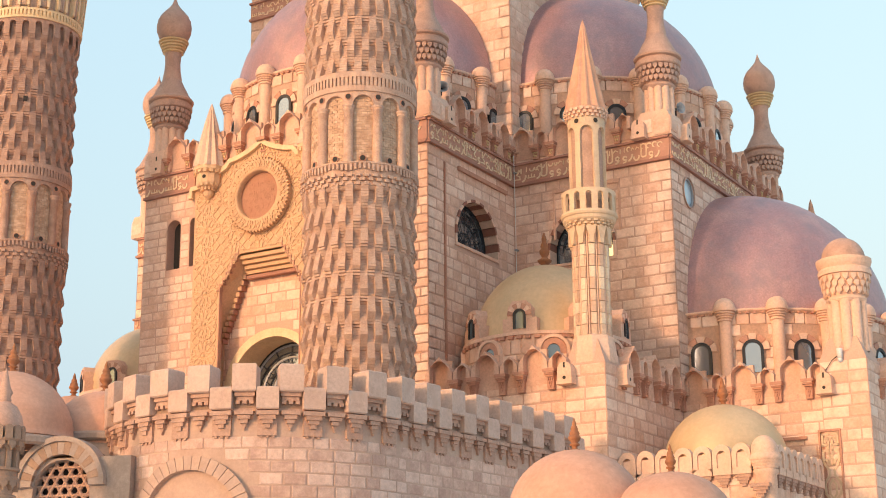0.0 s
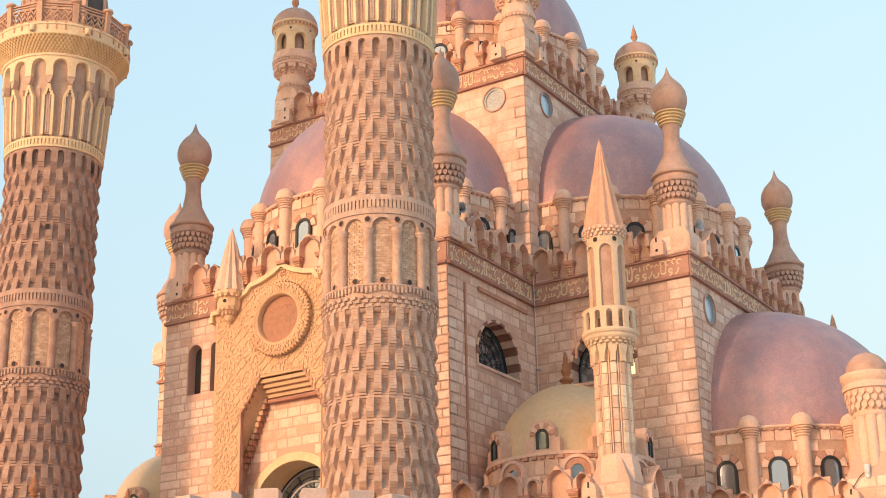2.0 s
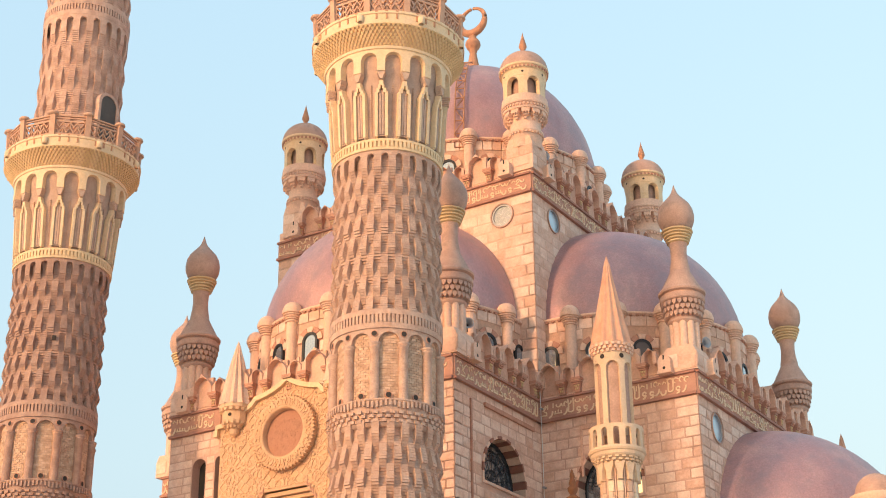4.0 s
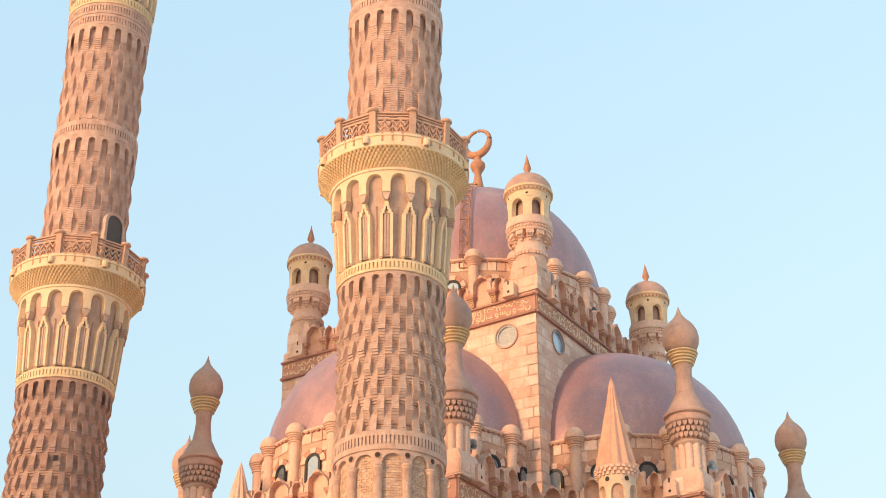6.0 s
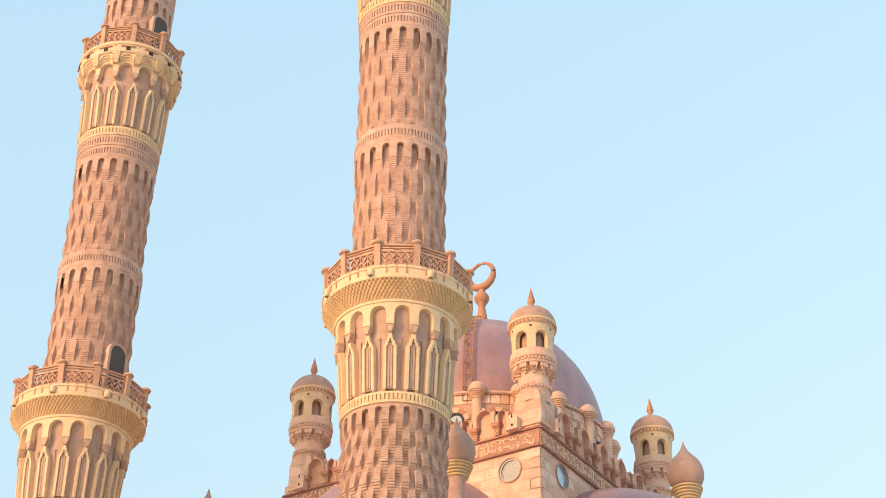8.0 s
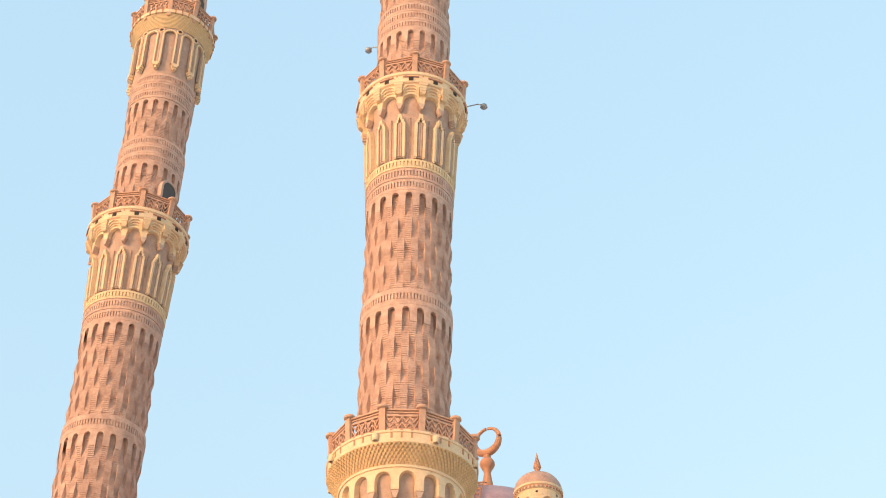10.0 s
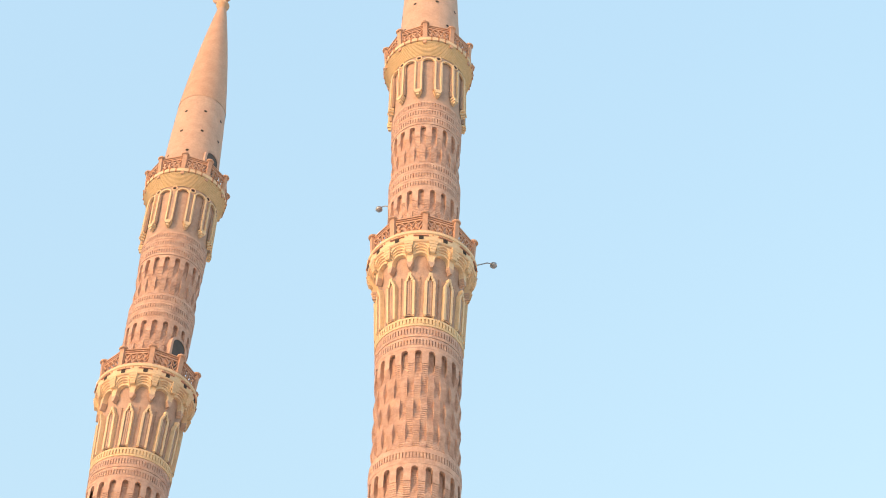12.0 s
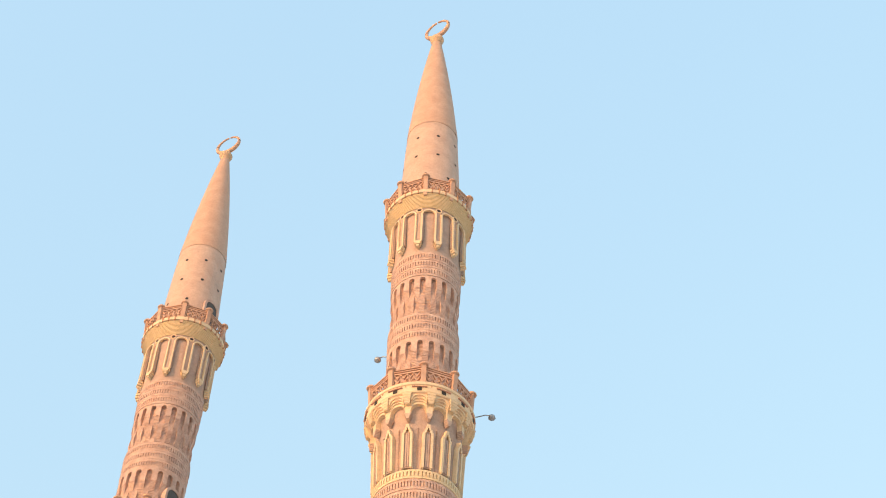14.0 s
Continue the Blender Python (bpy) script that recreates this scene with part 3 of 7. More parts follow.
    block = Geo().prism([(-0.09, 0), (0.09, 0), (0.17, 0.5), (-0.17, 0.5)], -0.10, 0.1)
    for k in range(4):
        block.box(-0.11 - 0.02 * k, 0.11 + 0.02 * k, -0.115, 0.1, 0.03 + 0.12 * k, 0.09 + 0.12 * k)
    bm2 = block.mesh("corbel_block", CREAM)
    lint = Geo().box(-0.3, 0.3, -0.05, 0.02, 0, 0.035).mesh("slot_lintel", ROSE)
    hm = Geo().box(-0.09, 0.09, -0.012, 0.02, 0, 0.16).mesh("vent_hole", DARK)
    for i in range(14):
        part("corbel_block", bm2, None, top, m=ring_place(i, 14, 1.95, 44.02, 6.7) @ pose(0, 0, 0, 14))
        part("vent_hole", hm, None, top, m=ring_place(i + 0.5, 14, 2.155, 44.56, 6.7))
        part("slot_lintel", lint, None, top, m=ring_place(i + 0.5, 14, 2.15, 44.735, 6.7))
    part("deck", Geo().lathe([(1.6, 44.45), (2.12, 44.5), (2.15, 44.55), (2.15, 44.85), (2.2, 44.88), (2.2, 45.0), (2.16, 45.05), (1.3, 45.05)], 64, smooth=False), CREAM, top)
    railing(top, 2.04, 45.08, 0.9, 10, 17.8)
    # third shaft
    woven_shaft(top, 45.05, 48.3, 1.45, 47.55, 38, 2.0, 0.46, 0.14, first=14.6)
    arcade_ring("arch_ring", top, 19, 1.47, 47.55, 48.3, BRICK, 0.5, 0.12, 14.6 / 18.947)
    for k in range(3):
        brick_ring(top, 1.46 + 0.01 * k, 48.3 + 0.5 * k, 48.80 + 0.5 * k, 80)
    woven_shaft(top, 49.8, 52.2, 1.45, 51.5, 38, 2.0, 0.46, 0.14, first=14.6)
    arcade_ring("arch_ring", top, 19, 1.47, 51.5, 52.26, BRICK, 0.5, 0.12, 14.6 / 18.947)
    for k in range(3):
        brick_ring(top, 1.48 + 0.015 * k, 52.28 + 0.5 * k, 52.78 + 0.5 * k, 80)
    # third gallery: tall arched panels
    part("panel_stage", Geo().lathe([(1.50, 53.7), (1.53, 55.6), (1.58, 56.8)], 48), INFILL, top)
    arcade_ring("arcade", top, 12, 1.66, 54.4, 56.75, INFILL, 0.52, 0.10, 4.2 / 30)
    frame_in = [(-0.27, 0.1)] + [(0.27 * math.cos(radians(180 - 15 * k)), 2.0 + 0.27 * math.sin(radians(180 - 15 * k))) for k in range(13)] + [(0.27, 0.1)]
    frame_out = [(-0.34, 0.1)] + [(0.34 * math.cos(radians(180 - 15 * k)), 2.0 + 0.34 * math.sin(radians(180 - 15 * k))) for k in range(13)] + [(0.34, 0.1)]
    fm = Geo().strip(frame_in, frame_out, -0.06, 0.04).mesh("arch_frame", CREAM)
    drop = Geo().box(-0.16, 0.16, -0.12, 0.1, 0.24, 0.36).box(-0.12, 0.12, -0.14, 0.1, 0.12, 0.24).box(-0.06, 0.06, -0.1, 0.1, 0.0, 0.12).box(-0.13, -0.09, -0.08, 0.1, 0.36, 2.3).box(0.09, 0.13, -0.08, 0.1, 0.36, 2.3)
    dm = drop.mesh("pendant_strip", CREAM)
    rim = Geo().lathe([(0.10, 0.0), (0.11, 0.03), (0.145, 0.03), (0.155, -0.04)], 16).mesh("roundel_rim", CREAM)
    for i in range(12):
        part("arch_frame", fm, None, top, m=ring_place(i, 12, 1.65, 54.25, 4.2))
        part("pendant_strip", dm, None, top, m=ring_place(i + 0.5, 12, 1.63, 54.0, 4.2))
        o = part("roundel", hole, None, top, m=ring_place(i + 0.5, 12, 1.67, 56.58, 4.2) @ pose(0, 0, 0, 90))
        part("roundel_rim", rim, None, o)
        part("roundel_hole", dark, None, o, m=pose(0, 0, 0.012))
    steps = []
    for k in range(12):
        steps += [(1.68 + 0.025 * k, 56.72 + 0.063 * k), (1.68 + 0.025 * (k + 1), 56.735 + 0.063 * k)]
    part("stepped_corbel", Geo().lathe(steps, 56, smooth=False), RINGGILT, top)
    part("deck", Geo().lathe([(1.96, 57.45), (2.02, 57.47), (2.02, 57.66), (1.2, 57.68)], 56, smooth=False), CREAM, top)
    railing(top, 1.92, 57.72, 0.9, 10, 10.0)
    # spire
    spire = [(1.45, 57.6), (1.43, 58.6), (1.37, 60.5), (1.28, 63.0), (1.23, 64.2)]
    part("spire_base", Geo().lathe(spire, 40), SPIREBASE, top, "plain pale plastered spire drum")
    cone = [(1.245, 64.2), (1.235, 64.5)]
    for k in range(1, 10):
        z = 64.5 + 0.98 * k
        r = 1.22 - 0.107 * k + 0.004 * k * (9 - k)
        cone += [(r + 0.008, z - 0.05), (r, z)]
    part("spire", Geo().lathe(cone, 40), SPIRE, top, "tapered sandstone spire")
    hv = Geo().lathe([(0, 0), (0.085, 0)], 12).mesh("vent_hole", DARK)
    for j, (z, r) in enumerate(((59.7, 1.40), (61.35, 1.345), (62.95, 1.285))):
        for i in range(8):
            part("vent_hole", hv, None, top, m=ring_place(i + 0.5 * (j < 1), 8, r + 0.012, z, 1.6) @ pose(0, 0, 0, 87))
    knob = Geo().lathe([(0.22, 73.3), (0.16, 73.45), (0.34, 73.62), (0.38, 73.78), (0.3, 73.95), (0.12, 74.05), (0.1, 74.2)], 20)
    part("knob", knob, GOLDEN, top)
    part("crescent", crescent(0.70, 0.115), RAIL, top, "upright terracotta crescent", m=pose(0, 0, 74.2, 0, 0, 0))
    if doors:
        part("vent_hole", Geo().box(-0.07, 0.07, -0.015, 0.1, 0.0, 0.17), DARK, top, m=ring_place(0, 1, 1.70, 20.9, -53.0))
    for z, r, a in doors:
        geo = Geo().prism([(-0.38, 0), (0.38, 0)] + arc(0, 2.05, 0.38, 0, 180, 10), -0.10, 0.2)
        d = part("doorway", geo, DOORDARK, top, "arched doorway, door and shade as one dark fill", m=pose(0, 0, z, 0, 0, a) @ pose(0, -r + 0.1, 0) @ Matrix.Diagonal((1, 1, 0.95 if z > 50 else 1, 1)))
        outer = [(-0.5, 0)] + [(0.5 * math.cos(radians(180 - 18 * k)), 2.05 + 0.5 * math.sin(radians(180 - 18 * k))) for k in range(11)] + [(0.5, 0)]
        inner = [(-0.38, 0)] + [(0.38 * math.cos(radians(180 - 18 * k)), 2.05 + 0.38 * math.sin(radians(180 - 18 * k))) for k in range(11)] + [(0.38, 0)]
        part("door_frame", Geo().strip(inner, outer, -0.13, 0.2), BRICK, d)
    return top


# ---- walls of squared stone ----
def unit_stone(k):
    """A chamfered block, 1 x 1 x 1, face towards -y."""
    rnd = random.Random(k)
    c = 0.09
    j = lambda: rnd.uniform(-0.015, 0.015)
    pts = [(-0.5, 0.4, -0.5), (0.5, 0.4, -0.5), (0.5, 0.4, 0.5), (-0.5, 0.4, 0.5)]
    pts += [(-0.5, -0.3, -0.5), (0.5, -0.3, -0.5), (0.5, -0.3, 0.5), (-0.5, -0.3, 0.5)]
    pts += [(-0.5 + c / 2 + j(), -0.5, -0.5 + c + j()), (0.5 - c / 2 + j(), -0.5, -0.5 + c + j()), (0.5 - c / 2 + j(), -0.5, 0.5 - c + j()), (-0.5 + c / 2 + j(), -0.5, 0.5 - c + j())]
    fs = [(8, 9, 10, 11)] + [(a + 4, (a + 1) % 4 + 4, (a + 1) % 4 + 8, a + 8) for a in range(4)] + [(a, (a + 1) % 4, (a + 1) % 4 + 4, a + 4) for a in range(4)]
    return Geo().add(pts, fs)


STONES = [unit_stone(k).mesh("stone", STONE) for k in range(6)]


class Opening:
    """A hole in a wall: round-headed, flat-headed or round."""

    def __init__(self, kind, x, w, z0, z1):
        self.kind, self.x, self.w, self.z0, self.z1 = kind, x, w, z0, z1

    def low(self, x):
        if self.kind == "round":
            h = (self.z1 - self.z0) / 2
            return self.z0 + h - h * math.sqrt(max(0, 1 - ((x - self.x) / (self.w / 2)) ** 2))
        return self.z0

    def high(self, x):
        if self.kind == "step":
            k = max(0, min(6, math.floor((abs(x - self.x) - 0.95) / 0.13)))
            return self.z1 - 0.2 * k
        if self.kind == "flat":
            return self.z1
        h = (self.z1 - self.z0) / 2 if self.kind == "round" else self.w / 2
        return self.z1 - h + h * math.sqrt(max(0, 1 - ((x - self.x) / (self.w / 2)) ** 2))

    def xs(self, n=16):
        if self.kind == "step":
            return [self.x + s for s in sorted({-self.w / 2, self.w / 2} | {q * (0.95 + 0.13 * i) + e for i in range(7) for q in (-1, 1) for e in (-0.001, 0.001)}) if abs(s) <= self.w / 2]
        return [self.x - self.w / 2 * math.cos(math.pi * i / n) for i in range(n + 1)]

    def outline(self, grow=0.0, n=16):
        w = self.w
        o = Opening(self.kind, self.x, w + 2 * grow, self.z0 - grow * (self.kind == "round"), self.z1 + grow)
        xs = o.xs(n)
        up = [(x, o.high(x)) for x in xs]
        if self.kind == "round":
            return up + [(x, o.low(x)) for x in reversed(xs)]
        return [(xs[0], o.z0)] + up + [(xs[-1], o.z0)]


def weld(geo):
    """Joins corners that coincide and drops the faces between joined slabs."""
    index, where = {}, []
    for p in geo.v:
        where.append(index.setdefault(tuple(round(c, 4) for c in p), len(index)))
    seen = {}
    for f in geo.f:
        g = tuple(dict.fromkeys(where[i] for i in f))
        if len(g) > 2:
            seen.setdefault(frozenset(g), []).append(g)
    out = Geo()
    out.add(list(index), [v[0] for v in seen.values() if len(v) == 1])
    return out


def wall_skin(length, z0, z1, openings, thick=0.5):
    """The wall itself, with its openings cut through."""
    geo = Geo()
    at = 0.0

    def slab(xa, xb, za, zb, zc, zd):
        # corners: (xa, za) (xb, zb) below, (xb, zc) (xa, zd) above
        pts = [(xa, 0, za), (xb, 0, zb), (xb, 0, zc), (xa, 0, zd), (xa, thick, za), (xb, thick, zb), (xb, thick, zc), (xa, thick, zd)]
        geo.add(pts, [(0, 1, 2, 3), (4, 7, 6, 5), (0, 4, 5, 1), (3, 2, 6, 7), (0, 3, 7, 4), (1, 5, 6, 2)])

    for o in sorted(openings, key=lambda q: q.x):
        xa, xb = o.x - o.w / 2, o.x + o.w / 2
        if xa > at:
            slab(at, xa, z0, z0, z1, z1)
        xs = o.xs()
        for p, q in zip(xs, xs[1:]):
            slab(p, q, z0, z0, o.low(q), o.low(p))
            slab(p, q, o.high(p), o.high(q), z1, z1)
        at = xb
    slab(at, length, z0, z0, z1, z1)
    return weld(geo)


def stone_face(wall, length, z0, z1, openings=(), keep=None, course=0.36, seed=1, singles=300, far=(), margin=0.02, sizes=(0.44, 0.78)):
    """Lays running courses of blocks on a wall face at y = 0; those past the first count are joined."""
    rnd = random.Random(seed)
    rest = Geo()
    rows = max(1, int(round((z1 - z0) / course)))
    h = (z1 - z0) / rows
    made = 0
    for k in reversed(range(rows)):
        za, zb = z0 + h * k, z0 + h * (k + 1)
        free = [(0.0, length)]
        for o in openings:
            if zb <= o.z0 or za >= o.z1:
                continue
            hit = [x for x in o.xs(24) if o.low(x) < zb and o.high(x) > za]
            if not hit:
                continue
            a, b = min(hit) - margin, max(hit) + margin
            free = [piece for p, q in free for piece in ((p, min(q, a)), (max(p, b), q)) if piece[1] - piece[0] > 0.08]
        for p, q in free:
            x = p
            first = rnd.uniform(0.3, 0.8) if k % 2 else rnd.uniform(0.6, 0.95)
            while x < q - 0.05:
                w = min(first, q - x)
                if q - x - w < 0.25:
                    w = q - x
                first = rnd.uniform(*sizes)
                cx, cz = x + w / 2, (za + zb) / 2
                d = rnd.uniform(0.035, 0.055)
                m = Matrix.LocRotScale((cx, 0.009, cz), Euler((rnd.uniform(-0.004, 0.004), 0, rnd.uniform(-0.003, 0.003))), (w - 0.053, d, h - 0.05))
                if made < singles:
                    part("stone", rnd.choice(STONES), None, wall, m=m)
                    made += 1
                else:
                    me = rnd.choice(STONES)
                    rest.add([v.co for v in me.vertices], [tuple(pl.vertices) for pl in me.polygons], m=m)
                x += w
    if rest.v:
        part("stonework", rest, RUBBLE, wall, kind="stuff")


def voussoirs(parent, o, ring=0.30, n=13, y=-0.05, back=0.3):
    """Wedge stones in turn dark and pale round an arched head."""
    r = o.w / 2
    cz = o.z1 - r
    for i in range(n):
        a0, a1 = 180 - 180 * i / n - 0.6, 180 - 180 * (i + 1) / n + 0.6
        geo = Geo().strip([(o.x + r * math.cos(radians(a)), cz + r * math.sin(radians(a))) for a in (a0, (a0 + a1) / 2, a1)],
                          [(o.x + (r + ring) * math.cos(radians(a)), cz + (r + ring) * math.sin(radians(a))) for a in (a0, (a0 + a1) / 2, a1)], y, back)
        part("voussoir", geo, (DEEPRED, PLAIN)[i % 2], parent)


def window(parent, o, deep=0.3, lattice="bars"):
    """Glass and its dark frame set back in an opening."""
    w = part("window", Geo().strip(o.outline(-0.06), o.outline(0.02), deep - 0.06, deep + 0.04), GREY if o.kind == "round" else IRON, parent, "dark framed window" if o.kind != "round" else "round window with pale patterned glass")
    pts = o.outline(-0.02)
    part("pane", Geo().prism(list(reversed(pts)), deep, deep + 0.02), (FROST if lattice == "none" else PALEGLASS) if o.kind == "round" else GLASS, w)
    bars = Geo()
    x0, x1 = o.x - o.w / 2, o.x + o.w / 2
    if lattice == "bars":
        n = max(2, int(o.w / 0.35))
        for i in range(1, n):
            x = x0 + o.w * i / n
            bars.box(x - 0.012, x + 0.012, deep - 0.03, deep, o.low(x), o.high(x))
        k = max(2, int((o.z1 - o.z0) / 0.45))
        for i in range(1, k):
            z = o.z0 + (o.z1 - o.z0) * i / k
            hit = [x for x in o.xs(24) if o.low(x) <= z <= o.high(x)]
            if len(hit) > 1:
                bars.box(min(hit), max(hit), deep - 0.03, deep, z - 0.012, z + 0.012)
        part("window_grille", bars, IRON, w)
    elif lattice == "none":
        cz, r = (o.z0 + o.z1) / 2, o.w / 2
        for a in range(0, 360, 45):
            bars.tube([(o.x + 0.5 * r * math.cos(radians(a)) + 0.36 * r * math.cos(radians(b)), deep - 0.01, cz + 0.5 * r * math.sin(radians(a)) + 0.36 * r * math.sin(radians(b))) for b in range(0, 360, 30)], 0.006, 4, closed=True)
        part("window_grille", bars, PALE, w)
    elif lattice == "scroll":
        r = o.w / 2
        cz = o.z1 - r
        for q in (0.3, 0.55, 0.8):
            path = [(o.x + q * r * math.cos(radians(a)), deep - 0.03, cz + q * r * math.sin(radians(a))) for a in range(0, 181, 12)]
            bars.tube(path, 0.02, 5)
        for a in range(15, 180, 25):
            bars.tube([(o.x, deep - 0.03, cz), (o.x + r * math.cos(radians(a)), deep - 0.03, cz + r * math.sin(radians(a)))], 0.016, 5)
            x, z = o.x + 0.67 * r * math.cos(radians(a)), cz + 0.67 * r * math.sin(radians(a))
            bars.tube([(x + 0.1 * r * math.cos(radians(b)), deep - 0.035, z + 0.1 * r * math.sin(radians(b))) for b in range(0, 360, 45)], 0.014, 4, closed=True)
        part("window_grille", bars, IRON, w)
    return w


# ---- crestings, bands, corner pieces ----
def ogee(w, h, n=12):
    """The outer line of a pointed, waisted arch from left foot to right foot; h is the point's height over the shoulder."""
    left = []
    for i in range(n + 1):
        t = i / n
        x = -w / 2 + (w / 2) * t
        z = h * (0.66 * math.sin(min(1, t * 1.2) * math.pi / 2) + 0.34 * max(0, (t - 0.62) / 0.38) ** 1.25)
        left.append((x, z))
    return left + [(-x, z) for x, z in reversed(left[:-1])]


def merlon_mesh(w, h, niche_w, foot, name):
    """A pointed merlon with a round-headed niche; its foot stands at z = 0."""
    geo = Geo()
    top = ogee(w, h - foot)
    n = len(top)
    r = niche_w / 2
    zs = foot + (h - foot) * 0.42 - r * 0.35
    inner = [(-r, 0.0)] + [(-r * math.cos(math.pi * i / (n - 3)), zs + r * math.sin(math.pi * i / (n - 3))) for i in range(n - 2)] + [(r, 0.0)]
    outer = [(-w / 2, 0.0)] + [(x, foot + z) for x, z in top[1:-1]] + [(w / 2, 0.0)]
    geo.strip(inner, outer, -0.284, 0.14)
    geo.box(-r - 0.02, r + 0.02, -0.02, 0.1, -0.3, zs + r + 0.02)
    return geo.mesh(name, MERLON)


def corbel_mesh(drop):
    """A stepped ledge over a tapering block with hanging triangles carved on it."""
    geo = Geo()
    geo.box(-0.20, 0.20, -0.30, 0.05, 0.03, 0.12)
    geo.box(-0.165, 0.165, -0.26, 0.05, -0.05, 0.03)
    geo.box(-0.135, 0.135, -0.21, 0.05, -0.12, -0.05)
    geo.prism([(-0.105, -drop), (0.105, -drop), (0.125, -0.12), (-0.125, -0.12)], -0.15, 0.05)
    return geo.mesh("corbel", ROSE)


def carving_mesh(drop):
    """Hanging gilt triangles in shrinking rows, for a corbel's front."""
    geo = Geo()
    for k in range(int((drop - 0.14) / 0.11)):
        z = -0.14 - 0.11 * k
        m = 3 - min(2, k)
        for j in range(m):
            c = (j - (m - 1) / 2) * 0.07
            geo.prism([(c, z - 0.085), (c + 0.032, z), (c - 0.032, z)], -0.185, -0.14)
    return geo.mesh("carving", RINGGILT if drop < 0.45 else ROSE)


MERLON_BIG = merlon_mesh(0.98, 0.90, 0.62, 0.32, "merlon")
MERLON_SMALL = merlon_mesh(0.56, 0.62, 0.30, 0.32, "merlon")
CORBEL = corbel_mesh(0.50)
CORBEL_SHORT = corbel_mesh(0.40)
CARVING = carving_mesh(0.50)
CARVING_SHORT = carving_mesh(0.40)


def cresting(parent, length, z, m=None, start=0.0, n=None, short=True):
    """Large and small merlons in turn on hanging corbels along a wall head."""
    m = m or Matrix()
    unit = 0.98 + 0.56
    n = n or max(1, int(length / unit))
    gap = (length - start - n * unit) / max(1, n)
    x = start
    for i in range(n):
        step = unit + gap
        a, b = x + (0.98 + gap / 2) / 2, x + step - (0.56 + gap / 2) / 2
        part("merlon", MERLON_BIG, None, parent, m=m @ pose(a, 0, z) @ Matrix.Diagonal(((0.98 + gap / 2) / 0.98, 1, 1, 1)))
        part("merlon", MERLON_SMALL, None, parent, m=m @ pose(b, 0, z) @ Matrix.Diagonal(((0.56 + gap / 2) / 0.56, 1, 1, 1)))
        for c in (x + 0.02, x + (0.98 + gap / 2)):
            cb = part("corbel", CORBEL_SHORT if short else CORBEL, None, parent, m=m @ pose(c, 0, z))
            part("carving", CARVING_SHORT if short else CARVING, None, cb)
        x += step


def strokes(length, h, seed):
    """Unreadable raised lettering: a lower line of bowls, teeth, rings and stems, and a lighter line of curls above it."""
    rnd = random.Random(seed)
    geo = Geo()
    t = h * 0.085

    def ribbon(pts, w=t):
        inner, outer = [], []
        for k, p in enumerate(pts):
            d = (Vector(pts[min(len(pts) - 1, k + 1)]) - Vector(pts[max(0, k - 1)])).normalized()
            half = Vector((-d.y, d.x)) * w * (0.5 if 0 < k < len(pts) - 1 else 0.36)
            inner.append(tuple(Vector(p) - half))
            outer.append(tuple(Vector(p) + half))
        geo.strip(inner, outer, -0.03, 0.02)

    def bow(cx, cz, rx, rz, a0, a1, w=t):
        ribbon([(cx + rx * math.cos(radians(a0 + (a1 - a0) * k / 8)), cz + rz * math.sin(radians(a0 + (a1 - a0) * k / 8))) for k in range(9)], w)

    x = 0.1 * h
    while x < length - 0.5 * h:
        zb = h * rnd.uniform(0.17, 0.25)
        kind = rnd.randrange(6)
        if kind == 0:                                   # an open bowl
            w = h * rnd.uniform(0.30, 0.42)
            bow(x + w / 2, zb + 0.06 * h, w / 2, h * 0.2, 170, 375)
        elif kind == 1:                                 # teeth on a base line
            w = h * rnd.uniform(0.34, 0.5)
            ribbon([(x, zb), (x + w, zb)])
            for k in range(3):
                c = x + w * (0.12 + 0.38 * k)
                ribbon([(c, zb), (c + 0.01 * h, zb + h * rnd.uniform(0.14, 0.22))], t * 0.9)
        elif kind == 2:                                 # a ring with a tail
            w = h * 0.32
            bow(x + w * 0.6, zb + 0.1 * h, h * 0.1, h * 0.1, 0, 330)
            bow(x + w * 0.25, zb + 0.04 * h, w * 0.65, h * 0.2, 270, 355)
        elif kind == 3:                                 # tall stems joined at the foot
            w = h * rnd.uniform(0.22, 0.34)
            bow(x + w / 2, zb + 0.06 * h, w / 2, h * 0.1, 180, 360)
            for c in (x, x + w):
                ribbon([(c, zb + 0.05 * h), (c + 0.02 * h, h * 0.6), (c - 0.02 * h, h * rnd.uniform(0.86, 0.95))])
        elif kind == 4:                                 # a slanting head over a long base
            w = h * rnd.uniform(0.36, 0.48)
            ribbon([(x, zb), (x + w, zb), (x + w * 0.92, zb + 0.16 * h), (x + w * 0.45, zb + 0.26 * h), (x + w * 1.05, h * 0.74)])
        else:                                           # a falling tail
            w = h * 0.24
            bow(x, zb + 0.22 * h, w, h * 0.34, 270, 360)
        x += w + h * rnd.uniform(0.06, 0.12)
    x = 0.14 * h
    while x < length - 0.4 * h:
        w = h * rnd.uniform(0.14, 0.30)
        zc = h * rnd.uniform(0.66, 0.8)
        kind = rnd.randrange(4)
        if kind == 0:
            bow(x + w / 2, zc, w / 2, h * 0.12, 160, 380, t * 0.8)
        elif kind == 1:
            bow(x + w / 2, zc, w / 2, h * 0.13, 20, 260, t * 0.8)
        elif kind == 2:
            ribbon([(x, zc - 0.02 * h), (x + w * 0.5, zc + 0.12 * h), (x + w, zc + 0.03 * h)], t * 0.8)
        else:
            ribbon([(x + 0.05 * h, zc - 0.12 * h), (x + 0.06 * h, zc + 0.15 * h)], t * 0.9)
        x += w + h * rnd.uniform(0.02, 0.09)
    return geo


